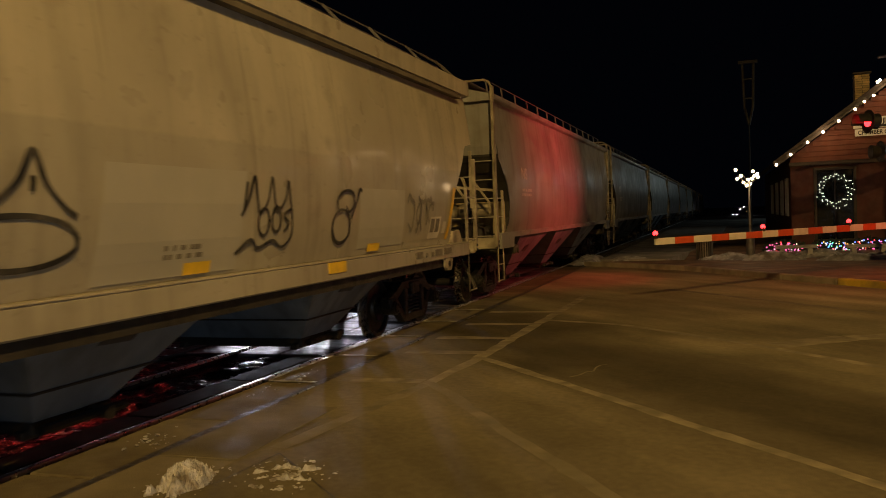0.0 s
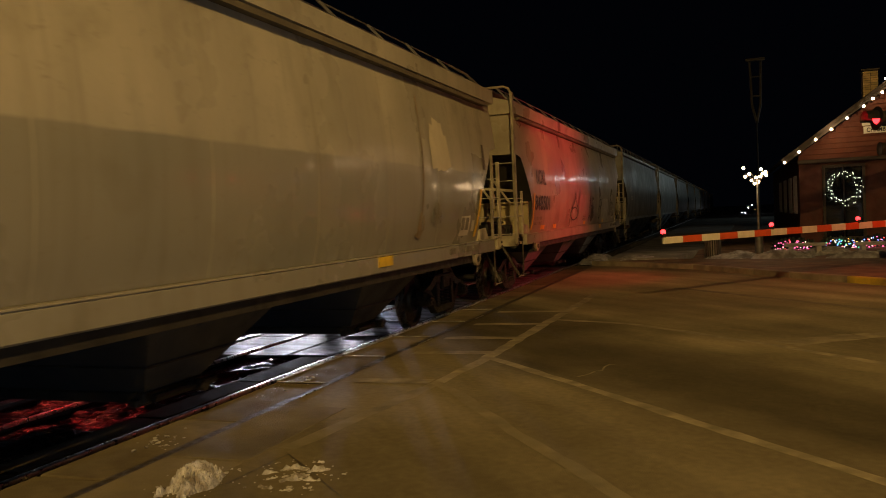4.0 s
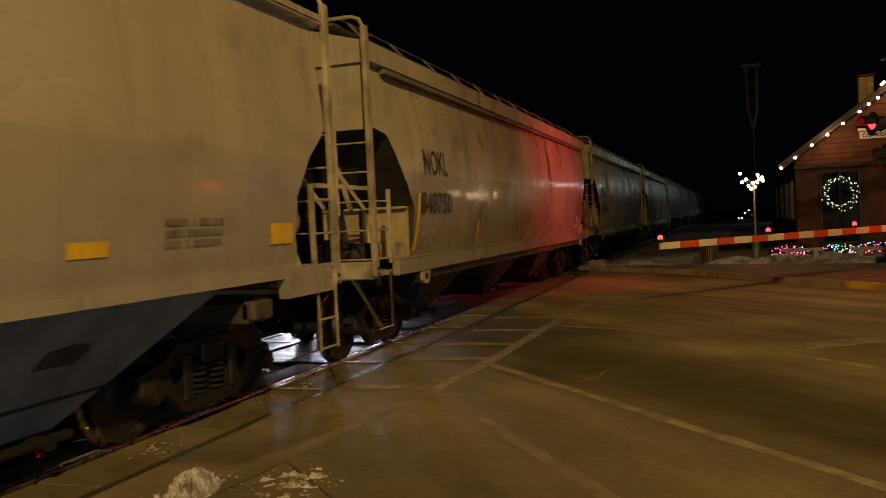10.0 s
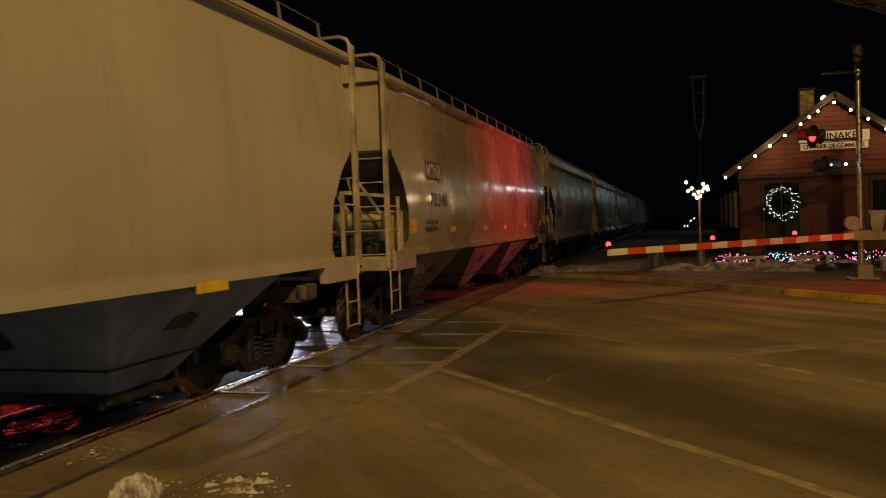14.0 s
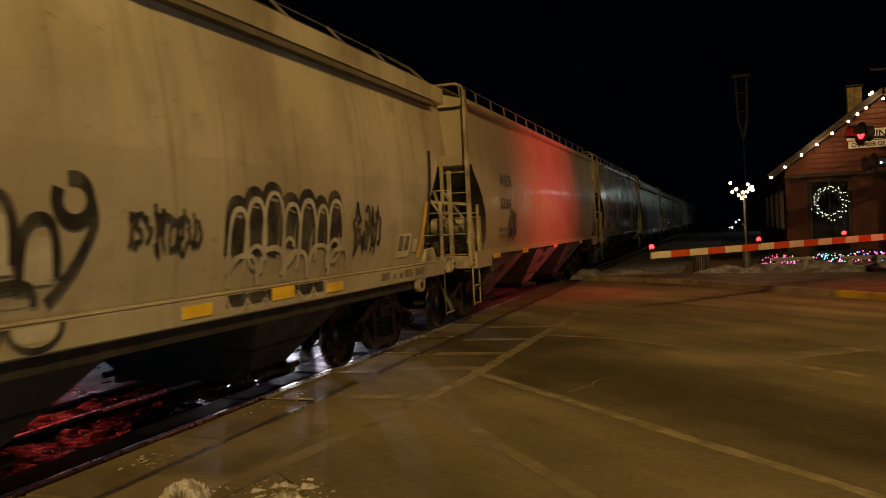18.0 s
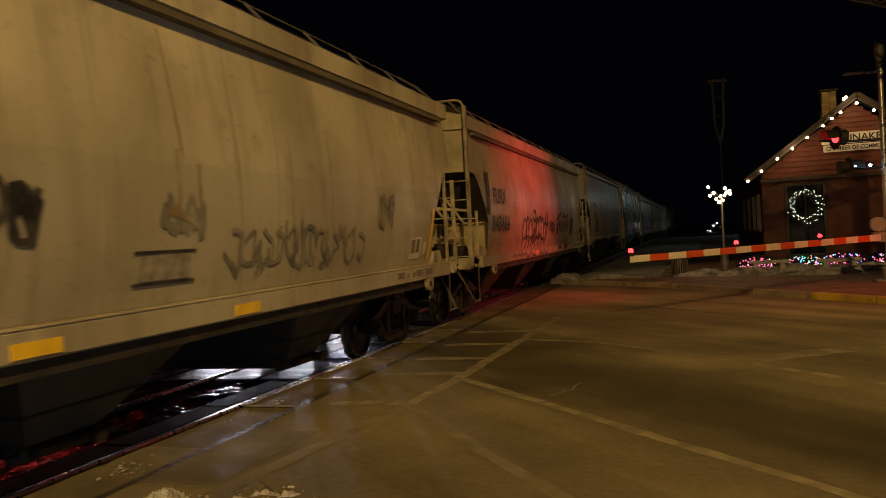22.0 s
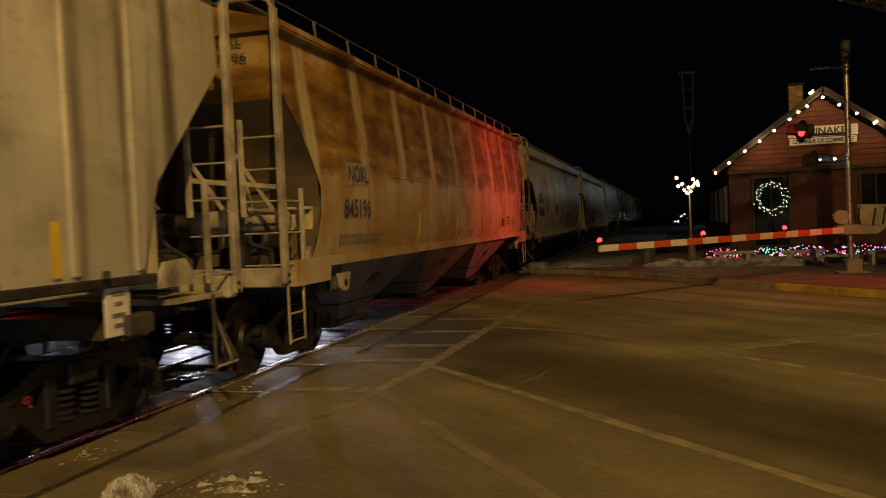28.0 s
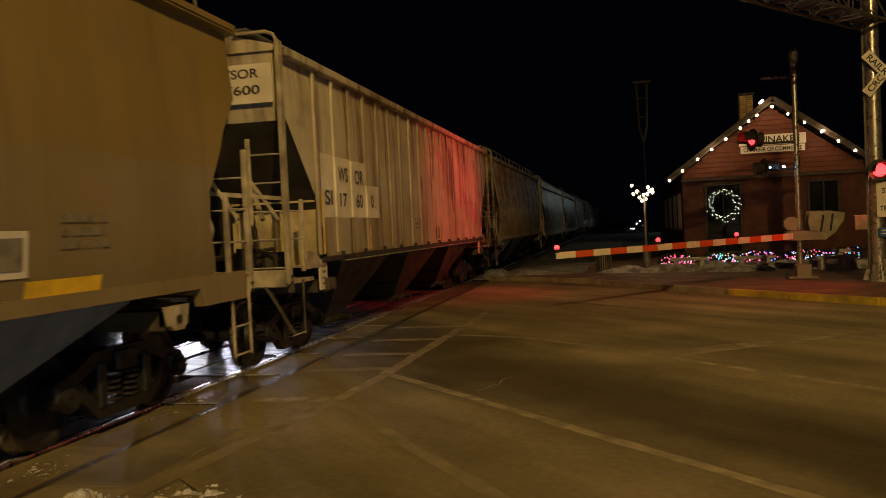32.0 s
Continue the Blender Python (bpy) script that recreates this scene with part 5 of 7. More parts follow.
def make_roof(kind, LB):
    bm = bmesh.new()
    ez, x = EAVE[kind], PROFILES[kind][-1][0]
    zt = PROFILES[kind][-1][1]
    h = LB / 2 - 0.07
    sec = [(-x, zt), (-x - 0.10, zt + 0.02), (-x - 0.10, ez), (-x + 0.05, ez + 0.03), (-0.75, ez + 0.24), (0, ez + 0.3), (0.75, ez + 0.24), (x - 0.05, ez + 0.03), (x + 0.10, ez), (x + 0.10, zt + 0.02), (x, zt)]
    rings(bm, [[(a, y, b) for a, b in sec] for y in (-h, h)])
    return bm


def bay(c, top, zb, half_top, half_bot, top_len, bot_len, back=0.25):
    """A hopper bay: four sloping sheets below the sill, and the saddle above it that meets the next bay."""
    bm = bmesh.new()

    def ring4(h, l, z, c=c):
        return [(-h, c - l / 2, z), (h, c - l / 2, z), (h, c + l / 2, z), (-h, c + l / 2, z)]

    rings(bm, [ring4(half_bot, bot_len, zb, c - back), ring4(half_top, top_len, top), ring4(half_top, 4.0, top + 0.5)])
    return bm


def make_bogie():
    """Side frames, bolster, springs; two wheelsets go under it."""
    bm = bmesh.new()
    out = [(-1.16, 0.50), (-1.12, 0.60), (-0.72, 0.64), (-0.5, 0.80), (0.5, 0.80), (0.72, 0.64), (1.12, 0.60), (1.16, 0.50), (1.05, 0.36), (0.72, 0.36), (0.42, 0.17), (-0.42, 0.17), (-0.72, 0.36), (-1.05, 0.36)]
    for s in (-1, 1):
        x = s * 1.0
        # frame as upper and lower members with window openings
        m = Matrix(((0, 0, 1, x - 0.07), (1, 0, 0, 0), (0, 1, 0, 0), (0, 0, 0, 1)))
        prism(bm, [(-1.06, 0.50), (-1.03, 0.58), (-0.72, 0.65), (-0.46, 0.78), (0.46, 0.78), (0.72, 0.65), (1.03, 0.58), (1.06, 0.50), (0.70, 0.54), (0.40, 0.66), (-0.40, 0.66), (-0.70, 0.54)], 0.12, m)
        prism(bm, [(-0.80, 0.50), (-0.66, 0.54), (-0.38, 0.27), (0.38, 0.27), (0.66, 0.54), (0.80, 0.50), (0.42, 0.16), (-0.42, 0.16)], 0.12, m)
        for y in (-0.36, 0.36):
            box(bm, (x, y, 0.47), (0.15, 0.13, 0.42), bev=0.015)
        for y in (-0.89, 0.89):
            box(bm, (x, y, 0.49), (0.18, 0.24, 0.18), bev=0.03)
    box(bm, (0, 0, 0.66), (2.2, 0.34, 0.2), bev=0.02)
    tube(bm, (0, 0, 0.7), (0, 0, 0.98), 0.22, 12)
    for s in (-1, 1):
        for y in (-0.14, 0.14):
            for i in range(5):
                tube(bm, (s * 1.0, y, 0.29 + i * 0.055), (s * 1.0, y, 0.315 + i * 0.055), 0.085, 8)
    for s in (-1, 1):   # brake beams and rods
        box(bm, (0, s * 0.42, 0.4), (1.7, 0.09, 0.09))
        tube(bm, (0.3, s * 0.42, 0.42), (0.55, s * 0.2, 0.9), 0.022, 6)
    return mesh_of("bogie", bm, M_BOGIE)


def make_wheelset():
    bm = bmesh.new()
    ax = pose(0, 0, 0, 0, 90, 0)
    tube(bm, (-0.95, 0, 0), (0.95, 0, 0), 0.08, 12)
    for s in (-1, 1):
        prof = [(0.10, -0.05), (0.19, -0.075), (0.22, -0.03), (0.355, -0.02), (0.385, -0.06), (0.425, -0.064), (0.435, 0.045), (0.465, 0.052), (0.462, 0.075), (0.385, 0.075), (0.36, 0.03), (0.22, 0.02), (0.19, 0.065), (0.10, 0.07)]
        lathe(bm, [(r, -s * a) for r, a in prof], 72, Matrix.Translation((s * 0.755, 0, 0)) @ ax)
        tube(bm, (s * 0.92, 0, 0), (s * 1.12, 0, 0), 0.11, 14)
        tube(bm, (s * 1.12, 0, 0), (s * 1.15, 0, 0), 0.085, 14)
        for i in range(3):
            a = i * 2.094
            tube(bm, (s * 1.14, 0.055 * math.cos(a), 0.055 * math.sin(a)), (s * 1.17, 0.055 * math.cos(a), 0.055 * math.sin(a)), 0.018, 6)
    me = mesh_of("wheelset", bm, (M_WHEEL, M_TREAD), True)
    for p in me.polygons:   # the running tread is polished
        r = math.hypot(p.center.y, p.center.z)
        if 0.40 < r < 0.47 and 0.6 < abs(p.center.x) < 0.84:
            if abs(p.normal.x) < 0.6 or r > 0.44:
                p.material_index = 1
    return me


ME_BOGIE, ME_WHEELS = make_bogie(), make_wheelset()


def rung_mesh(length, r, material=None):
    bm = bmesh.new()
    tube(bm, (0, 0, 0), (0, 0, length), r, 6)
    return mesh_of("rung", bm, material or M_STEEL_LIGHT)


RUNG_END, RUNG_SIDE, RUNG_STEP, RUNG_STEP_PALE = rung_mesh(0.48, 0.012, M_RUNG), rung_mesh(0.50, 0.012, M_RUNG), rung_mesh(0.40, 0.013, M_RUNG), rung_mesh(0.40, 0.013)


def ladder(car, kind, e, s, LB, tall):
    """At one corner: corner post, end stile, short side stile, stirrup, and rungs."""
    x, y = s * 1.66, e * LB / 2
    xi, ys = s * 1.18, y - e * 0.50
    top = 4.22 if tall else 2.75
    bm = bmesh.new()
    w = 0.115 if tall else 0.075
    box(bm, (x, y, (1.15 + top) / 2), (0.06, w, top - 1.15), bev=0.008)
    if tall:
        pipe(bm, [(x, y, top - 0.05), (x - s * 0.06, y, top + 0.08), (x - s * 0.16, y, top + 0.12), (x - s * 0.6, y, top + 0.12)], 0.024, 8)
    lad = part("ladder", bm, M_STEEL_LIGHT, car, "steel corner ladder")
    bm = bmesh.new()
    box(bm, (xi, y, 2.46), (0.06, 0.04, 1.1), bev=0.006)
    part("stile", bm, M_STEEL_LIGHT, lad)
    bm = bmesh.new()   # brace from the inner stile down to the post
    box(bm, (s * 1.38, y, 2.22), (0.035, 0.03, 0.62), ry=s * -0.62)
    box(bm, (s * 1.40, y + e * 0.02, 2.26), (0.46, 0.02, 0.05), ry=s * 0.12)
    part("brace", bm, M_STEEL_LIGHT, lad)
    bm = bmesh.new()
    box(bm, (x, ys, 1.76), (0.045, 0.06, 0.95), bev=0.006)
    part("stile", bm, M_STEEL_LIGHT, lad)
    slanted = kind in ("curved", "ribbed")
    for k, yy in enumerate((y - e * 0.05, y - e * 0.45)):
        bm = bmesh.new()
        if slanted and k == 0:   # this leg starts further in under the platform
            pipe(bm, [(x - s * 0.34, yy + e * 0.06, 1.14), (x - s * 0.02, yy - e * 0.08, 0.52), (x, yy - e * 0.10, 0.48)], 0.019)
            box(bm, (x - s * 0.17, yy - e * 0.01, 0.83), (0.035, 0.012, 0.70), ry=s * -0.48)
        else:
            box(bm, (x, yy, 0.82), (0.022, 0.042, 0.72), bev=0.005)
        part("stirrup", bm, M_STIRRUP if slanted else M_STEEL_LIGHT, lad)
    bm = bmesh.new()   # clamp bolts at the foot of the post
    for dz in (1.17, 1.25):
        tube(bm, (x + s * 0.025, y - e * 0.02, dz), (x + s * 0.045, y - e * 0.02, dz), 0.022, 8)
    part("bolt", bm, M_BLACK, lad)

    def rung(me, at, turn):
        o = new("rung", me)
        o.parent = lad
        o.matrix_local = Matrix.Translation(at) @ turn

    along_x, along_y = pose(0, 0, 0, 0, 90, 0), pose(0, 0, 0, -90, 0, 0)
    for k in range(5 if tall else 4):
        z = 1.36 + 0.36 * k
        rung(RUNG_END, (min(x, xi), y, z), along_x)
        if k < 3:
            rung(RUNG_SIDE, (x, min(y, ys), z), along_y)
    for z in (0.49,) if slanted else (0.49, 0.80):
        rung(RUNG_STEP if slanted else RUNG_STEP_PALE, (x, min(y - e * 0.05, y - e * 0.45), z), along_y)


SILL_LOW = {"smooth": 1.30, "rounded": 1.28}
RIBS, RIB_AT, RIB_STEP = 19, 1.145, 0.735


def hopper_car(kind, LB, paint, under, label, railing, sill_paint=None, name="hopper_car", front_tall=True):
    car = empty(name, label, "train car", "train cars")
    sp = sill_paint or paint
    part("body", make_body(kind, LB), paint, car, "", True)
    part("roof", make_roof(kind, LB), paint, car)
    if kind != "ribbed":
        bm = bmesh.new()   # curved cars: strip coloured as the shaded recess under the eave; others: a bead
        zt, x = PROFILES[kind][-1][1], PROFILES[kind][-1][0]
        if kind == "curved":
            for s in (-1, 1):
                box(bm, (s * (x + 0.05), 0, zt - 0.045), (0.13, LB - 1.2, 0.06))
            part("eave_ledge", bm, M_EAVE, car, "strip coloured dark as the shaded recess under the eave")
        else:
            for s in (-1, 1):
                box(bm, (s * (x + 0.09), 0, zt + 0.07), (0.05, LB - 0.3, 0.05))
            part("eave_bead", bm, paint, car)
    for s in (-1, 1):
        bm = bmesh.new()
        if kind == "ribbed":
            box(bm, (s * 1.62, 0, 1.35), (0.13, LB - 4.4, 0.022), bev=0.006)
            part("sill_lip", bm, M_WEIGHT, car, "pale worn lip of the sill")
            bm = bmesh.new()
            box(bm, (s * 1.62, 0, 1.40), (0.1, LB - 2.6, 0.075), bev=0.01)
        elif kind == "curved":
            box(bm, (s * 1.67, 0, 1.215), (0.10, LB - 1.2, 0.21), bev=0.015)
            box(bm, (s * 1.665, 0, 1.325), (0.12, LB - 1.2, 0.022), bev=0.008)
        else:
            prism(bm, [(-LB / 2 + 0.2, 1.10), (-LB / 2 + 1.15, 1.10), (-LB / 2 + 1.2, SILL_LOW[kind]), (LB / 2 - 1.2, SILL_LOW[kind]), (LB / 2 - 1.15, 1.10), (LB / 2 - 0.2, 1.10), (LB / 2 - 0.2, 1.40), (-LB / 2 + 0.2, 1.40)], 0.10,
                  Matrix(((0, 0, 1, s * 1.66 - 0.05), (1, 0, 0, 0), (0, 1, 0, 0), (0, 0, 0, 1))))
        part("side_sill", bm, M_BLACK if kind == "ribbed" else sp, car)
    for e in (-1, 1):
        bm = bmesh.new()
        box(bm, (0, e * (LB / 2 - 0.05), 1.22), (3.3, 0.16, 0.22), bev=0.015)
        box(bm, (0, e * (LB / 2 - 0.55), 1.16), (3.2, 0.9, 0.05))
        part("end_platform", bm, M_STEEL_LIGHT, car)
        t = LB / 2
        back = inset(kind, 2.02) - 0.03   # cross plate where the slope sheet begins
        for s in (-1, 1):
            bm = bmesh.new()
            prism(bm, [(0.62, 1.3), (1.25, 1.3), (1.12, 1.52), (0.80, 1.54)], 0.04, Matrix(((0, 0, 1, s * 1.60 - 0.02), (-e, 0, 0, e * t), (0, 1, 0, 0), (0, 0, 0, 1))))
            part("gusset", bm, M_STEEL_LIGHT, car, "cream steel gusset on the sill")
        for xa, xb in ((-1.61, -0.2), (0.36, 1.61)):
            bm = bmesh.new()
            zt = 2.24 if kind == "ribbed" else 2.02
            box(bm, ((xa + xb) / 2, e * (t - back), (1.30 + zt) / 2), (xb - xa, 0.04, zt - 1.30))
            box(bm, ((xa + xb) / 2, e * (t - back + 0.05), zt - 0.01), (xb - xa, 0.12, 0.03))
            plate = part("cross_plate", bm, M_PLATE, car, "cream steel cross plate")
            for x in (xa + 0.03, (xa + xb) / 2):
                bm = bmesh.new()
                box(bm, (x, e * (t - back + 0.06), 1.64), (0.05, 0.10, 0.66))
                part("stiffener", bm, M_PLATE, plate)
        for s in (-1, 1):
            ladder(car, kind, e, s, LB, e < 0 or (front_tall and kind != "curved"))
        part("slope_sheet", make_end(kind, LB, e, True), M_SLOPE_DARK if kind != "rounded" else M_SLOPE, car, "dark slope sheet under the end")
        part("end_wall", make_end(kind, LB, e, False), paint, car)
        bm = bmesh.new()
        tube(bm, (1.25, e * (t - 0.5), 1.60), (0.0, e * (t - 0.42), 1.46), 0.024, 6)
        tube(bm, (1.02, e * (t - 0.36), 1.30), (1.06, e * (t - 0.36), 1.86), 0.03, 6)
        tube(bm, (1.2, e * (t - 0.42), 1.3), (1.2, e * (t - 0.42), 1.55), 0.09, 10)
        tube(bm, (0.95, e * (t - 0.22), 1.28), (0.95, e * (t - 0.22), 1.56), 0.15, 12)
        tube(bm, (0.95, e * (t - 0.22), 1.56), (0.95, e * (t - 0.22), 1.62), 0.10, 12)
        pipe(bm, [(1.35, e * (t - 0.3), 1.3), (1.35, e * (t - 0.3), 1.5), (1.1, e * (t - 0.25), 1.62), (0.95, e * (t - 0.5), 1.9)], 0.02)
        tube(bm, (0.5, e * (t - 0.75), 1.42), (1.35, e * (t - 0.75), 1.42), 0.13, 12)
        part("brake_gear", bm, M_BLACK, car)
        for s in (-1, 1):
            bm = bmesh.new()
            box(bm, (s * 0.92, e * (t - 0.55 * back), 2.36), (0.05, 0.05, 0.95), ry=s * -0.5, rx=e * 0.45)
            part("diagonal", bm, M_STEEL_LIGHT, car, "cream diagonal end strut")
        if kind in ("smooth", "rounded"):
            for xc in (0.35, 1.12):
                bm = bmesh.new()
                tube(bm, (xc - 0.30, e * (t - 0.52), 1.86), (xc + 0.30, e * (t - 0.52), 1.86), 0.15, 14)
                ball(bm, (xc - 0.30, e * (t - 0.52), 1.86), 0.15, 14, 8, (0.5, 1, 1))
                ball(bm, (xc + 0.30, e * (t - 0.52), 1.86), 0.15, 14, 8, (0.5, 1, 1))
                part("air_tank", bm, M_STEEL_LIGHT, car, "cream air tank", True)
        bm = bmesh.new()
        box(bm, (0, e * (t + 0.15), 0.86), (0.22, 0.95, 0.2), bev=0.03)
        box(bm, (0.08 * e, e * (t + 0.5), 0.86), (0.36, 0.3, 0.3), bev=0.05)
        pipe(bm, [(0.35 * e, e * t, 1.0), (0.4 * e, e * (t + 0.3), 0.6), (0.3 * e, e * (t + 0.55), 0.5)], 0.025)
        part("coupler", bm, M_BOGIE, car, "cast coupler with a hanging air hose")
        bm = bmesh.new()   # bolster end bracket below the sill
        for s in (-1, 1):
            box(bm, (s * 1.6, e * (t - 1.55), 1.04), (0.14, 0.34, 0.18), bev=0.02)
            tube(bm, (s * 1.68, e * (t - 1.55), 1.0), (s * 1.70, e * (t - 1.55), 1.0), 0.05, 10)
        box(bm, (0, e * (t - 1.55), 1.02), (3.2, 0.34, 0.18))
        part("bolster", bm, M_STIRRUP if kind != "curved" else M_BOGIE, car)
        if kind in ("curved", "rounded"):
            for s in (-1, 1):
                bm = bmesh.new()
                m = Matrix(((0, 0, 1, s * 1.70 - 0.04), (-e, 0, 0, e * t), (0, 1, 0, 0), (0, 0, 0, 1)))
                prism(bm, [(1.45, 1.16), (1.83, 1.16), (1.78, 0.98), (1.72, 0.93), (1.56, 0.93), (1.50, 0.98)], 0.05, m)
                pad = part("jacking_pad", bm, M_STEEL_LIGHT, car, "grimy cream jacking pad below the sill")
                bm = bmesh.new()
                tube(bm, (s * 1.705, e * (t - 1.64), 1.03), (s * 1.722, e * (t - 1.64), 1.03), 0.045, 12)
                part("hole", bm, M_BLACK, pad, "dark hole")
        bg = new("bogie", ME_BOGIE)
        bg.parent, bg.location = car, (0, e * (t - 1.55), 0)
        for k in (-1, 1):
            w = new("wheelset", ME_WHEELS)
            w.parent, w.location = bg, (0, k * 0.89, 0.435)
    bm = bmesh.new()
    box(bm, (0, 0, 0.98), (0.6, LB - 0.6, 0.3))
    part("centre_sill", bm, M_BLACK, car)
    for s in (-1, 1):
        if kind == "curved":
            bm = bmesh.new()
            box(bm, (s * 1.62, 0, 1.05), (0.06, LB - 3.2, 0.12))
            part("skirt", bm, M_BLACK, car)
    # hopper bays
    pitch, top_len, shift = (4.12, 2.55, -0.28) if kind == "curved" else (4.15, 3.8 if kind == "rounded" else 2.9, 0.0)
    top, zb = (1.40 if kind == "ribbed" else 1.24), 0.33
    for i in (-1, 0, 1):
        c = i * pitch + shift
        hb = part("hopper_bay", bay(c, top, zb, 1.50, 0.86, top_len, 0.75), under, car, "sloping steel hopper bay")
        f = 0.30   # flange where the bay is bolted to its outlet chute
        h, l, z, cf = 0.86 + 0.64 * f, 0.75 + (top_len - 0.75) * f, zb + (top - zb) * f, c - 0.25 * (1 - f)
        bm = bmesh.new()
        for s in (-1, 1):
            box(bm, (s * (h + 0.006), cf, z), (0.03, l + 0.04, 0.02))
            box(bm, (0, cf + s * (l / 2 + 0.006), z), (2 * h, 0.03, 0.02))
        part("flange", bm, M_BLACK, hb, "dark bolted flange")
        for s in (-1, 1):   # scraped dark inspection plate on the side sheet
            bm = bmesh.new()
            prism(bm, [(-0.24, -0.07), (0.14, -0.09), (0.24, 0.05), (0.10, 0.10), (-0.16, 0.07)], 0.01,
                  Matrix.Translation((s * 1.296, c - 0.12, zb + (top - zb) * 0.68)) @ Matrix.Rotation(s * math.atan2(0.64, top - zb), 4, "Y") @ Matrix(((0, 0, s, 0), (1, 0, 0, 0), (0, 1, 0, 0), (0, 0, 0, 1))))
            part("plate", bm, M_HOPPER_BLACK, hb, "dark scraped plate")
        bm = bmesh.new()
        box(bm, (0, c - 0.25, 0.30), (1.78, 0.85, 0.10), bev=0.015)
        for s in (-1, 1):
            box(bm, (s * 0.80, c - 0.25, 0.26), (0.10, 0.95, 0.07), bev=0.01)
        part("outlet_gate", bm, M_BLACK, hb, "outlet gate frame")
        for s in (-1, 1):
            bm = bmesh.new()
            tube(bm, (s * 1.0, c - 0.7, 0.31), (s * 1.0, c + 0.2, 0.31), 0.04, 8)
            tube(bm, (s * 0.92, c - 0.1, 0.31), (s * 1.12, c - 0.1, 0.31), 0.055, 10)
            part("gate_shaft", bm, M_BOGIE, hb)
    # running board with its rail
    ez = EAVE[kind]
    bm = bmesh.new()
    for s in (-1, 1):
        box(bm, (s * 0.95, 0, ez + 0.28), (0.42, LB - 0.4, 0.03))
    for i in range(5):
        tube(bm, (0, -LB / 2 + (i + 0.5) * LB / 5, ez + 0.25), (0, -LB / 2 + (i + 0.5) * LB / 5, ez + 0.40), 0.42, 14)
    part("running_board", bm, M_GALV_DARK, car)
    if railing:
        bm = bmesh.new()
        npost = 11 if railing == 1 else 13
        for s in (-1, 1):
            xr = s * (1.56 if railing == 1 else 1.45)
            lean = 0.34 if railing == 1 else 0.04
            for i in range(npost + 1):
                y = -LB / 2 + 0.5 + (LB - 1.0) * i / npost
                tube(bm, (xr, y, ez - 0.02), (xr - s * lean, y, ez + 0.34), 0.020, 6)
            tube(bm, (xr - s * lean, -LB / 2 + 0.3, ez + 0.34), (xr - s * lean, LB / 2 - 0.4, ez + 0.34), 0.012, 6)
            if railing == 1:
                for e in (-1, 1):
                    y = e * (LB / 2 - 0.35)
                    pipe(bm, [(xr, y, ez), (xr - s * 0.2, y - e * 0.35, ez + 0.24), (xr - s * lean, y - e * 0.9, ez + 0.34)], 0.022)
        part("roof_rail", bm, M_GALV_DARK, car)
    if kind == "ribbed":
        for s in (-1, 1):
            for i in range(RIBS):
                y = -LB / 2 + (RIB_AT + RIB_STEP * i) * STRETCH
                bm = bmesh.new()
                box(bm, (s * 1.648, y, 2.78), (0.046, 0.085, 2.62), bev=0.012)
                part("rib", bm, paint, car)
            bm = bmesh.new()
            box(bm, (s * 1.66, 0, 4.1), (0.14, LB - 0.2, 0.12), bev=0.015)
            part("top_chord", bm, paint, car)
            for i in range(12):
                y = -LB / 2 + 2 + (LB - 4) * i / 11
                bm = bmesh.new()
                tube(bm, (s * 1.7, y, 1.44), (s * 1.7, y, 1.5), 0.03, 6)
                part("sill_bolt", bm, M_BLACK, car)
    elif kind != "rounded":
        for i in range(1, 7):   # weld seams of the side sheets
            bm = bmesh.new()
            y = -LB / 2 + 1.6 + (LB - 3.2) * i / 7
            for (w1, z1), (w2, z2) in zip(PROFILES[kind], PROFILES[kind][1:]):
                vs = [bm.verts.new(p) for p in ((w1 + 0.003, y - 0.010, z1), (w1 + 0.003, y + 0.010, z1), (w2 + 0.003, y + 0.010, z2), (w2 + 0.003, y - 0.010, z2))]
                bm.faces.new(vs)
            part("weld_seam", bm, M_SEAMLINE, car)
    return car


def conform(me, kind, lift=0.012):
    """Lay a flat marking, drawn at x = 0, onto the curved side."""
    for v in me.vertices:
        v.co.x = half_width(kind, v.co.z) + lift


def mark(car, words, y0, y1, z0, z1, material=None, name="lettering", label=""):
    """Lettering on the road side, y0 and y1 from the trailing corner post."""
    ob, LB, kind = car
    me = text_mesh(words, material or M_LETTER).copy()
    y0, y1 = y0 * STRETCH, y1 * STRETCH
    me.transform(SIDE_M @ Matrix.Diagonal((y1 - y0, z1 - z0, 1, 1)))
    me.transform(Matrix.Translation((0, -LB / 2 + y0, z0)))
    conform(me, kind, 0.016)
    t = new(name, me)
    t.parent = ob
    if label:
        tagged(t, label)


def patch(car, y0, y1, z0, z1, material, name="patch", label="", lift=0.010, lean=0.0):
    ob, LB, kind = car
    y0, y1, lean = y0 * STRETCH, y1 * STRETCH, lean * STRETCH
    bm = bmesh.new()
    n, k = 6, 4
    g = [[bm.verts.new((0, -LB / 2 + y0 + (y1 - y0) * i / k + lean * j / n, z0 + (z1 - z0) * j / n)) for i in range(k + 1)] for j in range(n + 1)]
    for r1, r2 in zip(g, g[1:]):
        for i in range(k):
            bm.faces.new((r1[i], r1[i + 1], r2[i + 1], r2[i]))
    me = mesh_of(name, bm, material)
    conform(me, kind, lift)
    p = new(name, me)
    p.parent = ob
    if label:
        tagged(p, label)


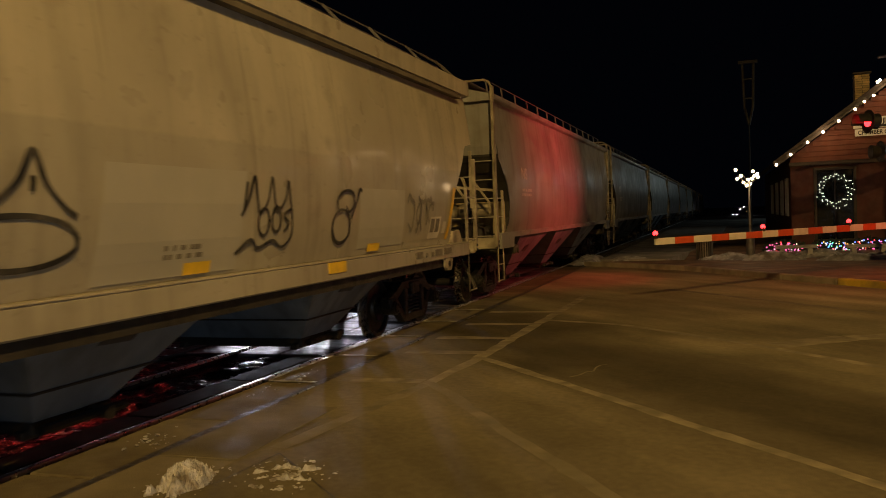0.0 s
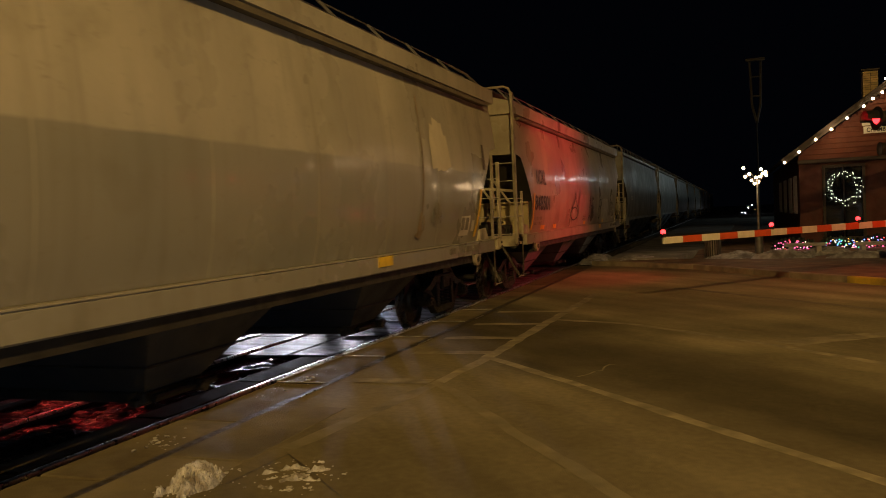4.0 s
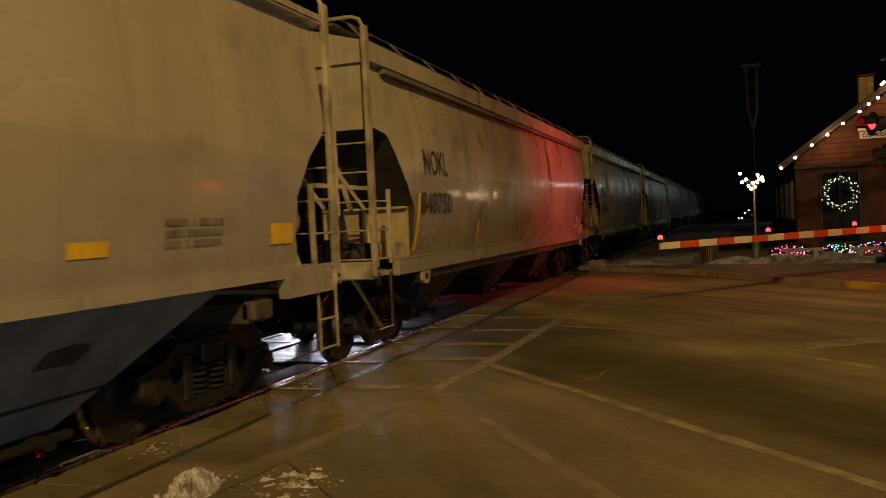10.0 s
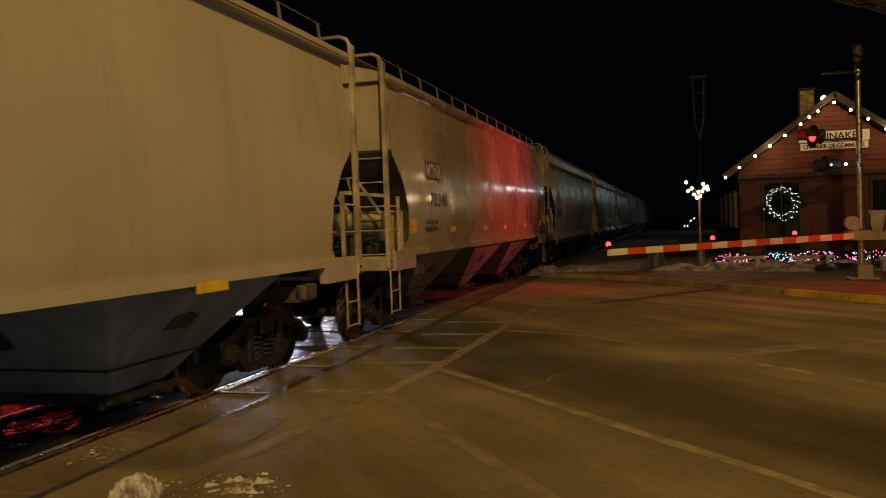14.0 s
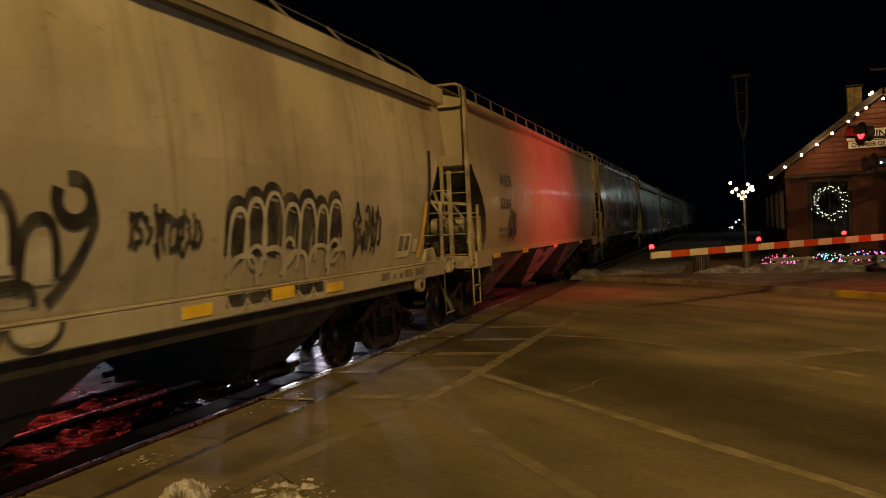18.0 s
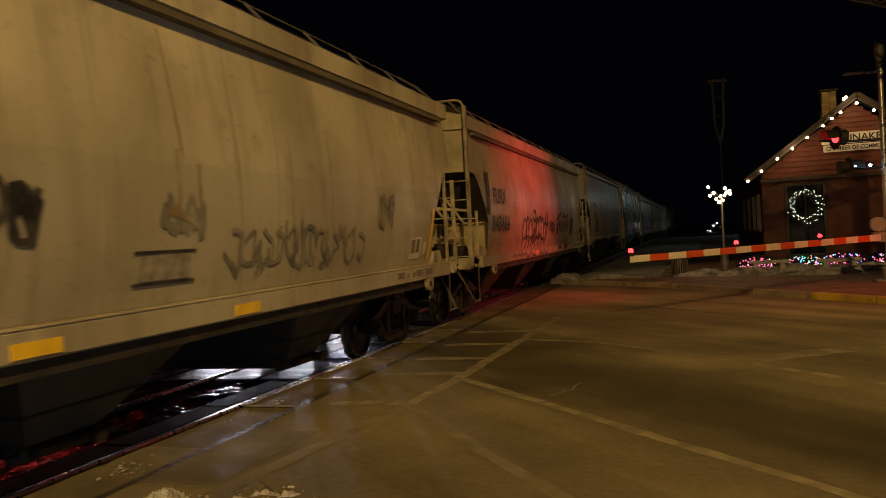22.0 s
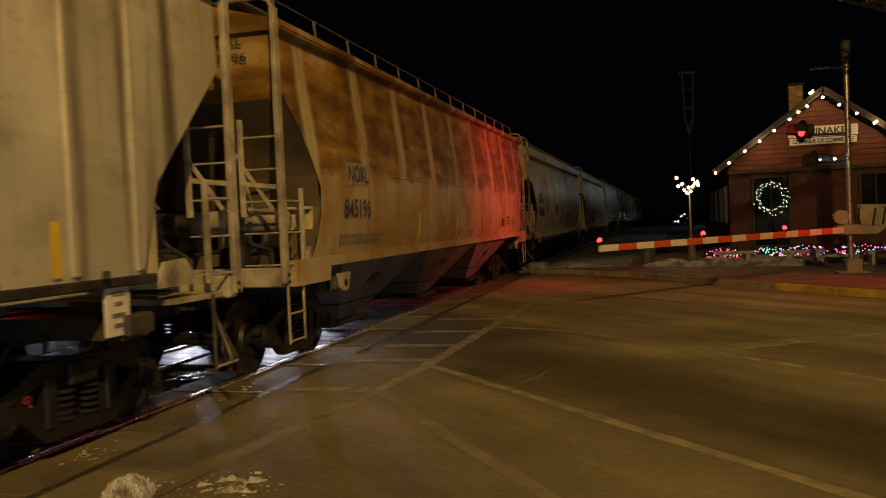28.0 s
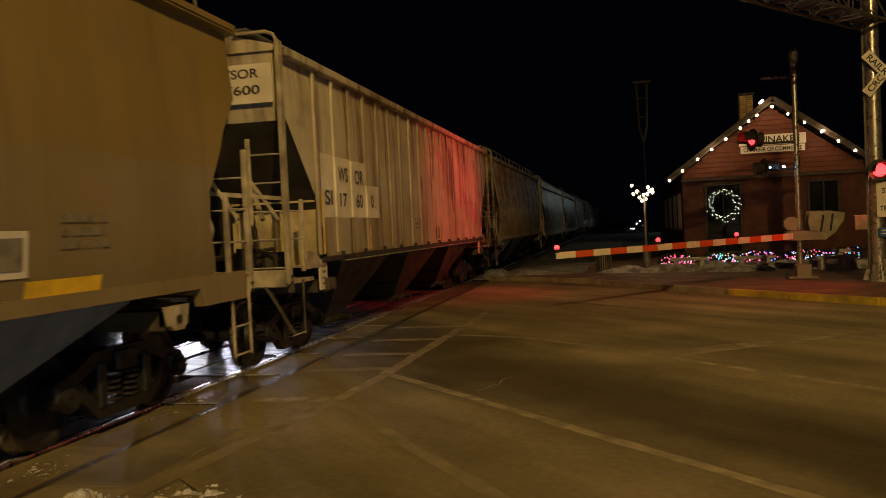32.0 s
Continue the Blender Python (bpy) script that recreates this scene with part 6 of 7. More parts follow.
def sill_patch(car, y0, y1, z0, z1, material, name="reflector", label=""):
    ob, LB, kind = car
    y0, y1 = y0 * STRETCH, y1 * STRETCH
    bm = bmesh.new()
    box(bm, (1.725, -LB / 2 + (y0 + y1) / 2, (z0 + z1) / 2), (0.012, y1 - y0, z1 - z0))
    part(name, bm, material, ob, label)


def bars(car, y0, y1, z0, z1, rows, seed, material=None):
    """Small print too fine to read: rows of short bars."""
    rnd = random.Random(seed)
    ob, LB, kind = car
    y0, y1 = y0 * STRETCH, y1 * STRETCH
    bm = bmesh.new()
    h = (z1 - z0) / (rows * 1.7)
    for r in range(rows):
        y, z = y0, z1 - h - r * h * 1.7
        while y < y1 - 0.05:
            w = rnd.uniform(0.03, 0.10)
            w = min(w, y1 - y)
            vs = [bm.verts.new(p) for p in ((0, -LB / 2 + y, z), (0, -LB / 2 + y + w, z), (0, -LB / 2 + y + w, z + h), (0, -LB / 2 + y, z + h))]
            bm.faces.new(vs)
            y += w + rnd.choice((0.015, 0.02, 0.06))
    me = mesh_of("small_print", bm, material or M_SMALLPRINT)
    conform(me, kind, 0.014)
    o = tagged(new("small_print", me), kind="stuff")
    o.parent = ob


def spray(car, strokes, w, material, label, name="graffiti", lift=0.016):
    """Sprayed strokes: smooth lines through (along, height) points, as ribbons on the side."""
    ob, LB, kind = car
    for n, pts in enumerate(strokes):
        bm = bmesh.new()
        P = [Vector((0, -LB / 2 + a * STRETCH, b)) for a, b in pts]
        Q = []
        for i in range(len(P) - 1):
            p0, p1, p2, p3 = P[max(0, i - 1)], P[i], P[i + 1], P[min(len(P) - 1, i + 2)]
            for k in range(6):
                t = k / 6
                Q.append(0.5 * ((2 * p1) + (p2 - p0) * t + (2 * p0 - 5 * p1 + 4 * p2 - p3) * t * t + (3 * p1 - p0 - 3 * p2 + p3) * t ** 3))
        Q.append(P[-1])
        last = None
        for i, q in enumerate(Q):
            d = (Q[min(i + 1, len(Q) - 1)] - Q[max(i - 1, 0)])
            if d.length < 1e-6:
                continue
            s = Vector((0, -d.z, d.y)).normalized() * w * (0.5 + 0.2 * noise.noise(q * 3))
            cur = (bm.verts.new(q + s), bm.verts.new(q - s))
            if last:
                bm.faces.new((last[0], last[1], cur[1], cur[0]))
            last = cur
        me = mesh_of(name, bm, material)
        conform(me, kind, (0.012 if material == M_PALE else lift) + 0.0003 * (n % 8))
        o = new(name, me)
        o.parent = ob
        tagged(o, label)


def scrawl(y0, y1, z0, z1, letters, seed, wild=0.3):
    """Loops like sprayed letters within a box."""
    rnd = random.Random(seed)
    out = []
    w = (y1 - y0) / letters
    for i in range(letters):
        cy = y0 + (i + 0.5) * w
        cz, h = (z0 + z1) / 2, (z1 - z0) / 2
        turn, a0 = rnd.choice((3.2, 5.0, 6.6)), rnd.uniform(0, 6.28)
        pts = []
        for k in range(9):
            a = a0 + turn * k / 8
            r = 1 + rnd.uniform(-wild, wild)
            pts.append((cy + 0.55 * w * r * math.cos(a), cz + h * r * math.sin(a)))
        out.append(pts)
        if rnd.random() < 0.7:
            out.append([(cy + rnd.uniform(-0.5, 0.5) * w, z1 + rnd.uniform(-0.1, 0.12)), (cy + rnd.uniform(-0.3, 0.3) * w, cz), (cy + rnd.uniform(-0.5, 0.5) * w, z0 + rnd.uniform(-0.1, 0.1))])
    return out


def ring(cy, cz, ry, rz, n=10, a0=0.0, turn=6.6):
    return [(cy + ry * math.cos(a0 + turn * k / n), cz + rz * math.sin(a0 + turn * k / n)) for k in range(n + 1)]


def frame_stencil(car, y, z):
    """A small framed stencil with a few unreadable lines in it."""
    for y0, y1, z0, z1 in ((0, 0.2, 0, 0.015), (0, 0.2, 0.235, 0.25), (0, 0.015, 0.015, 0.235), (0.185, 0.2, 0.015, 0.235), (0.05, 0.14, 0.05, 0.08), (0.06, 0.13, 0.15, 0.18)):
        patch(car, y + y0, y + y1, z + z0, z + z1, M_SMALLPRINT, "stencil_frame", "", 0.013)


def standard_marks(car, top, number, yellow=True, sill=True, at=(1.70, 2.68, 2.40, 2.75), at_number=(1.50, 2.95, 1.86, 2.17)):
    mark(car, top, *at, label="black reporting mark")
    mark(car, number, *at_number, label="black car number")
    bars(car, 1.50, 2.3, 1.45, 1.68, 2, 5, M_FAINTPRINT)
    if yellow:
        patch(car, 1.30, 1.40, 1.40, 2.20, M_YELLOW, "reflector", "upright yellow reflective strip", 0.013, 0.10)
    for y in (10.2,) if sill else ():
        sill_patch(car, y, y + 0.42, 1.19, 1.31, M_YELLOW, label="yellow reflector")
    L = car[1] / STRETCH
    patch(car, L - 2.36, L - 1.90, 1.45, 1.77, M_WHITE, "placard", "white framed placard board", 0.010, 0.06)
    for k in (0, 1):
        patch(car, L - 2.32 + 0.21 * k, L - 2.16 + 0.21 * k, 1.54, 1.74, M_SMALLPRINT, "placard_face", "", 0.014, 0.04)
    patch(car, L - 1.78, L - 1.63, 1.51, 1.69, M_WHITE, "placard", "small white card", 0.010, 0.03)
    patch(car, L - 1.59, L - 1.47, 1.41, 2.22, M_YELLOW, "reflector", "upright yellow reflective strip", 0.013, 0.26)
    ob, LB, kind = car   # data panel on the end wall
    bm = bmesh.new()
    rnd = random.Random(LB)
    for r in range(8):
        for x0, x1 in ((0.55, 0.95),):
            x = x0
            while x < x1 - 0.04:
                w = rnd.uniform(0.03, 0.09)
                box(bm, (x + w / 2, -LB / 2 + 0.100, 3.60 - r * 0.075), (w, 0.004, 0.022))
                x += w + rnd.uniform(0.012, 0.04)
    tagged(part("data_stencil", bm, M_FAINTPRINT, ob), kind="stuff")
    mark_end = Matrix.Translation((0.46, -LB / 2 + 0.096, 3.66)) @ FACE
    lettering(number[-2:], M_LETTER, mark_end, 0.26, 0.17, ob)
    for y, w in ((L - 3.05, 0.26), (L - 2.66, 0.08), (L - 2.42, 0.10), (L - 2.26, 0.30), (L - 1.86, 0.34)):   # stencils on the sill
        sill_patch(car, y, y + w, 1.19, 1.25 + 0.03 * (w > 0.2), M_SMALLPRINT, "stencil")


M_CREAMPATCH = mat("cream_touch_up_paint", (0.56, 0.51, 0.38), 0.5, scale=2, var=0.08, dirt=(0.45, 0.41, 0.31), dirt_amount=0.4, bump=0.02)
M_BRUSH = mat("brown_black_brushed_paint", (0.022, 0.017, 0.010), 0.6, scale=3, var=0.4, dirt=(0.07, 0.055, 0.035), dirt_amount=0.7, bump=0)
M_RUN_DARK = mat("dark_sooty_run_stain", (0.075, 0.055, 0.03), 0.6, scale=3, var=0.5, spread=(1, 3, 0.4), dirt=(0.30, 0.27, 0.20), dirt_amount=0.8, bump=0)
M_RUN = mat("rusty_run_stain", (0.17, 0.115, 0.055), 0.6, scale=4, var=0.4, dirt=(0.36, 0.32, 0.24), dirt_amount=0.9, bump=0)
# the train, from its head to its tail; trailing corner post at the start of the clip
ROW = []


def along(y):
    """A place of the first plan, stretched about the nearest stretch of track."""
    return 7.0 + STRETCH * (y - 7.0)


def place(car, rear):
    ob, LB, kind = car
    ROW.append((ob, along(rear) + LB / 2))


STD, SHORT = 15.85 * STRETCH, 14.9 * STRETCH
A = (hopper_car("curved", STD, M_CREAM, M_HOPPER_GREY, "cream covered hopper car with black sprayed scrawls and pale repaint", 1), STD, "curved")
standard_marks(A, "NOKL", "848501", at=(1.68, 2.64, 2.40, 2.74), at_number=(1.48, 3.02, 1.82, 2.16))
patch(A, 2.22, 2.64, 1.38, 1.48, M_YELLOW, "reflector", "yellow reflector", 0.018)
patch(A, 6.85, 8.60, 1.37, 2.24, M_PALE, "repaint", "pale repainted rectangle", lean=0.12)
patch(A, 11.1, 12.5, 1.42, 2.14, M_PALE, "repaint", "pale repainted rectangle")
spray(A, [ring(6.22, 1.70, 0.50, 0.17), [(5.75, 1.84), (6.0, 1.92), (6.22, 2.08), (6.34, 2.28), (6.44, 2.08), (6.58, 1.93), (6.70, 1.86)], [(6.33, 2.02), (6.34, 2.12)]], 0.040, M_GRAF, "thin black sprayed cone")
spray(A, [[(8.66, 1.9), (8.72, 2.15)], [(8.62, 1.84), (8.74, 2.0), (8.84, 2.2), (8.88, 2.0), (8.93, 1.86), (9.06, 1.98), (9.14, 2.2), (9.18, 2.0), (9.24, 1.88), (9.38, 2.0), (9.44, 2.17), (9.47, 2.0), (9.50, 1.88)],
          ring(9.0, 1.78, 0.09, 0.13), ring(9.22, 1.8, 0.08, 0.12), [(9.48, 1.9), (9.36, 1.84), (9.46, 1.76), (9.36, 1.68)], [(8.56, 1.50), (8.78, 1.62), (8.92, 1.54), (9.16, 1.60), (9.36, 1.53), (9.52, 1.66), (9.5, 1.9)]], 0.034, M_GRAF, "thin black sprayed crown and letters")
spray(A, [ring(10.62, 1.70, 0.22, 0.19), [(10.55, 1.86), (10.5, 2.0), (10.68, 2.1), (10.9, 2.08), (10.92, 1.95), (10.8, 1.86), (10.72, 1.93)], [(10.86, 1.78), (11.0, 2.0), (11.08, 2.12), (11.14, 2.1)]], 0.036, M_GRAF, "thin black sprayed letters")
spray(A, scrawl(12.6, 13.6, 1.6, 2.05, 4, 9), 0.05, M_GRAF_SOFT, "faded sprayed letters")
for y in (3.6, 7.86, 11.4):
    patch(A, y, y + 0.36, 1.37, 1.47, M_YELLOW, "reflector", "yellow reflector", 0.018)
bars(A, 7.6, 8.1, 1.48, 1.62, 2, 3)
frame_stencil(A, 3.61, 2.17)
place(A, -2.24)

B = (hopper_car("curved", STD, M_CREAM_B, M_HOPPER_BLACK, "pale grey covered hopper car, lower side darkened", 1), STD, "curved")
standard_marks(B, "NOKL", "848363")
spray(B, [[(12.35, 2.48), (12.33, 2.8), (12.4, 3.12)], [(12.55, 2.46), (12.5, 2.85), (12.55, 3.22)], [(12.75, 2.46), (12.72, 2.8), (12.7, 3.18)], [(12.92, 2.5), (12.86, 2.8), (12.84, 3.0)]], 0.24, M_CREAMPATCH, "pale cream repaint", "repaint", 0.013)
patch(B, 14.76, 14.88, 2.56, 3.0, M_RUN_DARK, "stain", "dark upright stain", 0.014)
spray(B, [[(11.90, 3.5), (11.88, 3.0), (11.84, 2.3), (11.77, 1.77), (11.66, 1.5)]], 0.05, M_RUN, "rusty run-down line", "stain", 0.013)
spray(B, scrawl(11.60, 11.86, 1.52, 1.80, 3, 91, 0.5), 0.05, M_RUN, "rusty rubbed blotch", "stain", 0.014)
spray(B, scrawl(12.2, 12.6, 1.7, 1.9, 3, 92, 0.6), 0.04, M_SMUDGE, "smeared grime", "smudge", 0.013)
place(B, -19.34)

C = (hopper_car("curved", STD, M_CREAM_S, M_HOPPER_BLACK, "pale grey covered hopper car with sooty streaks", 1), STD, "curved")
standard_marks(C, "NOKL", "848750", True, False, (1.69, 2.70, 2.47, 2.84), (1.52, 2.82, 1.91, 2.22))
# thin dark lines put the shade of a shallow crease into colour
spray(C, [[(5.0, 2.49), (5.6, 2.485), (6.05, 2.46), (6.2, 2.475), (6.9, 2.47), (7.8, 2.465), (8.3, 2.45), (8.7, 2.44)], [(7.05, 2.17), (7.55, 2.19)], [(6.2, 2.46), (6.21, 2.62), (6.22, 2.85)]], 0.013, M_GRAF_SOFT, "thin dark line drawn for a shallow crease", "stain", 0.015)
spray(C, [[(10.36, 3.75), (10.34, 3.2), (10.32, 2.75), (10.30, 2.35)]], 0.15, M_RUN, "dark sooty run-down stain", "stain", 0.034)
spray(C, [[(8.18, 3.0), (8.17, 2.75), (8.17, 2.46)], [(6.95, 2.0), (6.93, 1.8), (7.0, 1.6), (7.08, 1.42)]], 0.04, M_RUN, "rusty run-down line", "stain", 0.024)
patch(C, 4.10, 4.21, 1.44, 1.80, M_YELLOW, "reflector", "worn yellow reflective strip", 0.034, 0.06)
patch(C, 1.5, 2.35, 1.40, 1.68, M_FAINTPRINT, "stencil_ground", "", 0.010)
for k, (y, z, w, h) in enumerate(((4.34, 1.74, 0.18, 0.2), (4.5, 1.92, 0.22, 0.22))):
    spray(C, scrawl(y, y + w, z, z + h, 2, 80 + k, 0.9), 0.06, M_SMUDGE, "smeared dark grime", "smudge", 0.034)
place(C, -36.31)

D = (hopper_car("smooth", SHORT, M_GREY_D, M_HOPPER_GREY, "clean glossy grey covered hopper car over grey hopper bays", 2), SHORT, "smooth")
patch(D, 1.82, 2.76, 2.56, 2.88, M_LETTER, "mark_plate", "black plate behind white letters")
mark(D, "MTNR", 1.86, 2.72, 2.60, 2.84, M_WHITE)
mark(D, "170346", 1.82, 3.08, 2.10, 2.34)
bars(D, 1.76, 2.52, 1.62, 1.86, 2, 4, M_LETTER)
for y, z in ((0.88, 1.65), (0.88, 1.77), (3.34, 1.63), (6.06, 1.62), (8.22, 1.62), (11.06, 1.64)):
    patch(D, y, y + 0.38, z, z + 0.11, M_YELLOW, "reflector", "yellow reflector")
patch(D, 13.52, 13.92, 1.64, 1.84, M_YELLOW, "reflector", "yellow reflector")
frame_stencil(D, 4.15, 2.33)
bars(D, 5.0, 5.3, 1.62, 1.85, 3, 14)
bars(D, 7.2, 7.5, 1.62, 1.85, 3, 16)
bars(D, 12.02, 12.78, 1.64, 1.90, 3, 15)
place(D, -52.25)

E = (hopper_car("smooth", SHORT, M_GREY_E, M_HOPPER_GREY, "grey covered hopper car with a small sprayed scribble", 2), SHORT, "smooth")
mark(E, "WSOR", 1.93, 2.88, 2.62, 2.86)
mark(E, "52084", 1.89, 2.72, 2.17, 2.38)
spray(E, scrawl(2.55, 3.2, 1.62, 2.08, 6, 21, 0.5), 0.04, M_GRAF, "small dark sprayed scribble")
bars(E, 1.8, 2.6, 1.55, 1.8, 2, 17)
frame_stencil(E, 3.67, 2.35)
for y in (1.2, 3.6, 7.0, 11.0):
    sill_patch(E, y, y + 0.5, 1.23, 1.33, M_YELLOW, label="faded yellow reflector")
place(E, -68.34)

F = (hopper_car("curved", STD, M_CREAM_C, M_HOPPER_BLACK, "cream covered hopper car with large faded sprayed letters", 1), STD, "curved")
standard_marks(F, "FURX", "848466", False, True, (1.71, 2.89, 2.39, 2.74), (1.54, 3.18, 1.80, 2.16))
patch(F, 1.10, 1.40, 2.15, 3.04, M_BRUSH, "stain", "dark brushed stripe", lean=0.10)
frame_stencil(F, 3.58, 2.20)
patch(F, 14.50, 14.62, 1.75, 3.0, M_BRUSH, "stain", "dark brushed stripe", lean=0.35)


def arch(y, w, z0, z1):
    h = z1 - z0
    return [(y, z0), (y + 0.02 * w, z0 + 0.60 * h), (y + 0.20 * w, z1 - 0.08 * h), (y + 0.52 * w, z1), (y + 0.82 * w, z1 - 0.09 * h), (y + 0.98 * w, z0 + 0.55 * h), (y + w, z0 + 0.2 * h)]


M_FILL = mat("pale_sprayed_fill", (0.44, 0.42, 0.35), 0.6, scale=5, var=0.15, dirt=(0.30, 0.28, 0.22), dirt_amount=0.6, bump=0)
upper = [(4.62, 0.48, 1.45, 2.07), (5.00, 0.36, 1.62, 2.12), (5.34, 0.44, 1.50, 2.07), (6.36, 0.24, 1.58, 2.09), (6.58, 0.24, 1.58, 2.14), (6.80, 0.26, 1.58, 2.16), (7.04, 0.28, 1.58, 2.12), (7.36, 0.30, 1.5, 1.98)]
lower = [(4.66, 0.48, 1.34, 1.62), (5.10, 0.38, 1.36, 1.66), (5.44, 0.34, 1.35, 1.62), (5.76, 0.34, 1.36, 1.66), (6.30, 0.46, 1.38, 1.60), (6.74, 0.38, 1.40, 1.65), (7.10, 0.40, 1.38, 1.56)]
spray(F, [[(y + f * w, z0 + 0.05), (y + f * w, z1 - 0.12)] for y, w, z0, z1 in upper + lower for f in (0.3, 0.68)], 0.16, M_FILL, "pale fill of the sprayed letters", "graffiti_fill", 0.011)
spray(F, [arch(*b) for b in upper + lower], 0.075, M_GRAF, "large sprayed bubble letters in black outline")
spray(F, [ring(6.06, 2.17, 0.20, 0.13, a0=3.6, turn=5.0), [(6.10, 2.30), (6.24, 2.24), (6.29, 2.05), (6.27, 1.80), (6.20, 1.58), (6.02, 1.48), (5.90, 1.56), (5.98, 1.74), (6.15, 1.84)], [(5.62, 1.96), (5.74, 1.88), (5.80, 1.72)], [(5.26, 1.82), (5.30, 1.98), (5.36, 1.82)],
          ring(7.80, 2.10, 0.15, 0.15, a0=2.6, turn=5.6), [(7.94, 2.14), (7.98, 1.95), (7.86, 1.72), (7.70, 1.52), (7.60, 1.42)], [(4.98, 1.88), (5.06, 1.72)], [(6.62, 1.76), (6.70, 1.66), (6.80, 1.72)]], 0.095, M_GRAF, "large sprayed bubble letters in black outline")
spray(F, scrawl(8.30, 9.15, 1.72, 1.98, 7, 51, 0.5), 0.04, M_GRAF, "small dark sprayed signature")
second = [(9.58, 0.30, 1.55, 2.08), (9.84, 0.34, 1.50, 2.17), (10.14, 0.38, 1.52, 2.24), (10.50, 0.34, 1.60, 2.14), (10.82, 0.36, 1.52, 2.18), (11.18, 0.28, 1.60, 2.13), (11.46, 0.36, 1.55, 2.19)]
spray(F, [[(y + 0.3 * w, z0 + 0.1), (y + 0.5 * w, z1 - 0.1)] for y, w, z0, z1 in second], 0.26, M_GRAF, "black fill of the second sprayed word", "graffiti_fill", 0.012)
spray(F, [arch(y - 0.02, w, z0 + 0.1, z1 + 0.05) for y, w, z0, z1 in second], 0.10, M_GRAF, "large sprayed letters with black shadows", "graffiti", 0.014)
spray(F, [arch(y, w, z0 - 0.06, z1 - 0.02) for y, w, z0, z1 in second] + [arch(9.62 + 0.48 * k, 0.44, 1.36, 1.64 + 0.05 * (k % 2)) for k in range(5)] + [ring(10.02, 1.62, 0.12, 0.10), ring(10.62, 1.66, 0.10, 0.12), ring(11.62, 1.62, 0.13, 0.12)], 0.05, M_FILL, "pale outline of the second sprayed word", "graffiti_outline", 0.022)
spray(F, scrawl(12.15, 12.85, 1.62, 2.05, 5, 52, 0.6), 0.05, M_GRAF, "small dark sprayed signature")
wave = [(3.3 + 0.20 * k, 1.22 + (0.04 if k % 2 else -0.03)) for k in range(9)]


def sill_spray(car, pts, w, material=None, lift=0.0):
    ob, LB, kind = car
    bm = bmesh.new()
    last = None
    for i, (a, b) in enumerate(pts):
        p0, p1 = pts[max(0, i - 1)], pts[min(len(pts) - 1, i + 1)]
        s = Vector((0, -(p1[1] - p0[1]), p1[0] - p0[0])).normalized() * w
        q = Vector((1.7235 + lift, -LB / 2 + a * STRETCH, b))
        cur = (bm.verts.new(q + s), bm.verts.new(q - s))
        if last:
            bm.faces.new((last[0], last[1], cur[1], cur[0]))
        last = cur
    part("sill_graffiti", bm, material or M_GRAF, ob, "sprayed line along the sill")


sill_spray(F, wave, 0.016)
for c, r in ((4.95, 0.30), (5.76, 0.34), (6.62, 0.18), (6.98, 0.18), (7.42, 0.22)):   # bellies of the big letters, over the sill
    sill_spray(F, [(c - 0.8 * r, 1.25), (c + 0.8 * r, 1.25)], 0.05, M_FILL)
    sill_spray(F, [(c - r * math.cos(a), 1.305 - 0.16 * math.sin(a)) for a in np.linspace(0, math.pi, 10)], 0.022, None, 0.003)
sill_spray(F, [(9.45, 1.25), (11.25, 1.25)], 0.055)
for k in range(6):
    c = 9.62 + 0.31 * k
    sill_spray(F, [(c - 0.16 * math.cos(a), 1.30 - 0.15 * math.sin(a)) for a in np.linspace(0, math.pi, 8)], 0.016, M_FILL, 0.003)
for y in (5.98, 8.86, 11.33):
    sill_patch(F, y, y + 0.38, 1.17, 1.27, M_YELLOW, label="faded yellow reflector")
place(F, -85.23)

G = (hopper_car("curved", STD, M_CREAM_C, M_HOPPER_BLACK, "cream covered hopper car blotched with grime", 1), STD, "curved")
standard_marks(G, "NOKL", "848861", True, False, (1.64, 2.62, 2.29, 2.63), (1.50, 2.95, 1.83, 2.16))
sill_patch(G, 1.10, 1.80, 1.17, 1.29, M_YELLOW, label="long orange-yellow reflector")
spray(G, scrawl(3.35, 3.95, 1.98, 2.48, 5, 60, 0.9), 0.035, M_GRAF_SOFT, "smeared dark sprayed scribble")
spray(G, scrawl(5.78, 6.45, 1.92, 2.18, 6, 61, 0.9), 0.055, M_GRAF, "smeared black sprayed scribble")
spray(G, scrawl(7.70, 8.25, 1.95, 2.15, 6, 62, 0.9), 0.05, M_GRAF_SOFT, "smeared dark sprayed scribble")
spray(G, scrawl(8.6, 11.7, 1.55, 1.92, 12, 71, 0.45), 0.05, M_GRAF_SOFT, "ghostly faded sprayed letters")
spray(G, scrawl(4.4, 5.6, 1.5, 1.8, 5, 63, 0.6), 0.05, M_SMUDGE, "smeared dark grime", "smudge")
spray(G, scrawl(12.3, 12.8, 2.0, 2.3, 4, 64, 0.9), 0.05, M_GRAF_SOFT, "smeared dark sprayed scribble")
for z in (1.50, 1.75):
    patch(G, 7.35, 8.14, z, z + 0.025, M_LETTER, "stencil_frame", "dark stencilled line", 0.014)
patch(G, 7.42, 8.08, 1.535, 1.74, M_FAINTPRINT, "stencil_ground", "", 0.011)
for y in (6.13, 8.64):
    sill_patch(G, y, y + 0.42, 1.14, 1.24, M_YELLOW, label="yellow reflector")
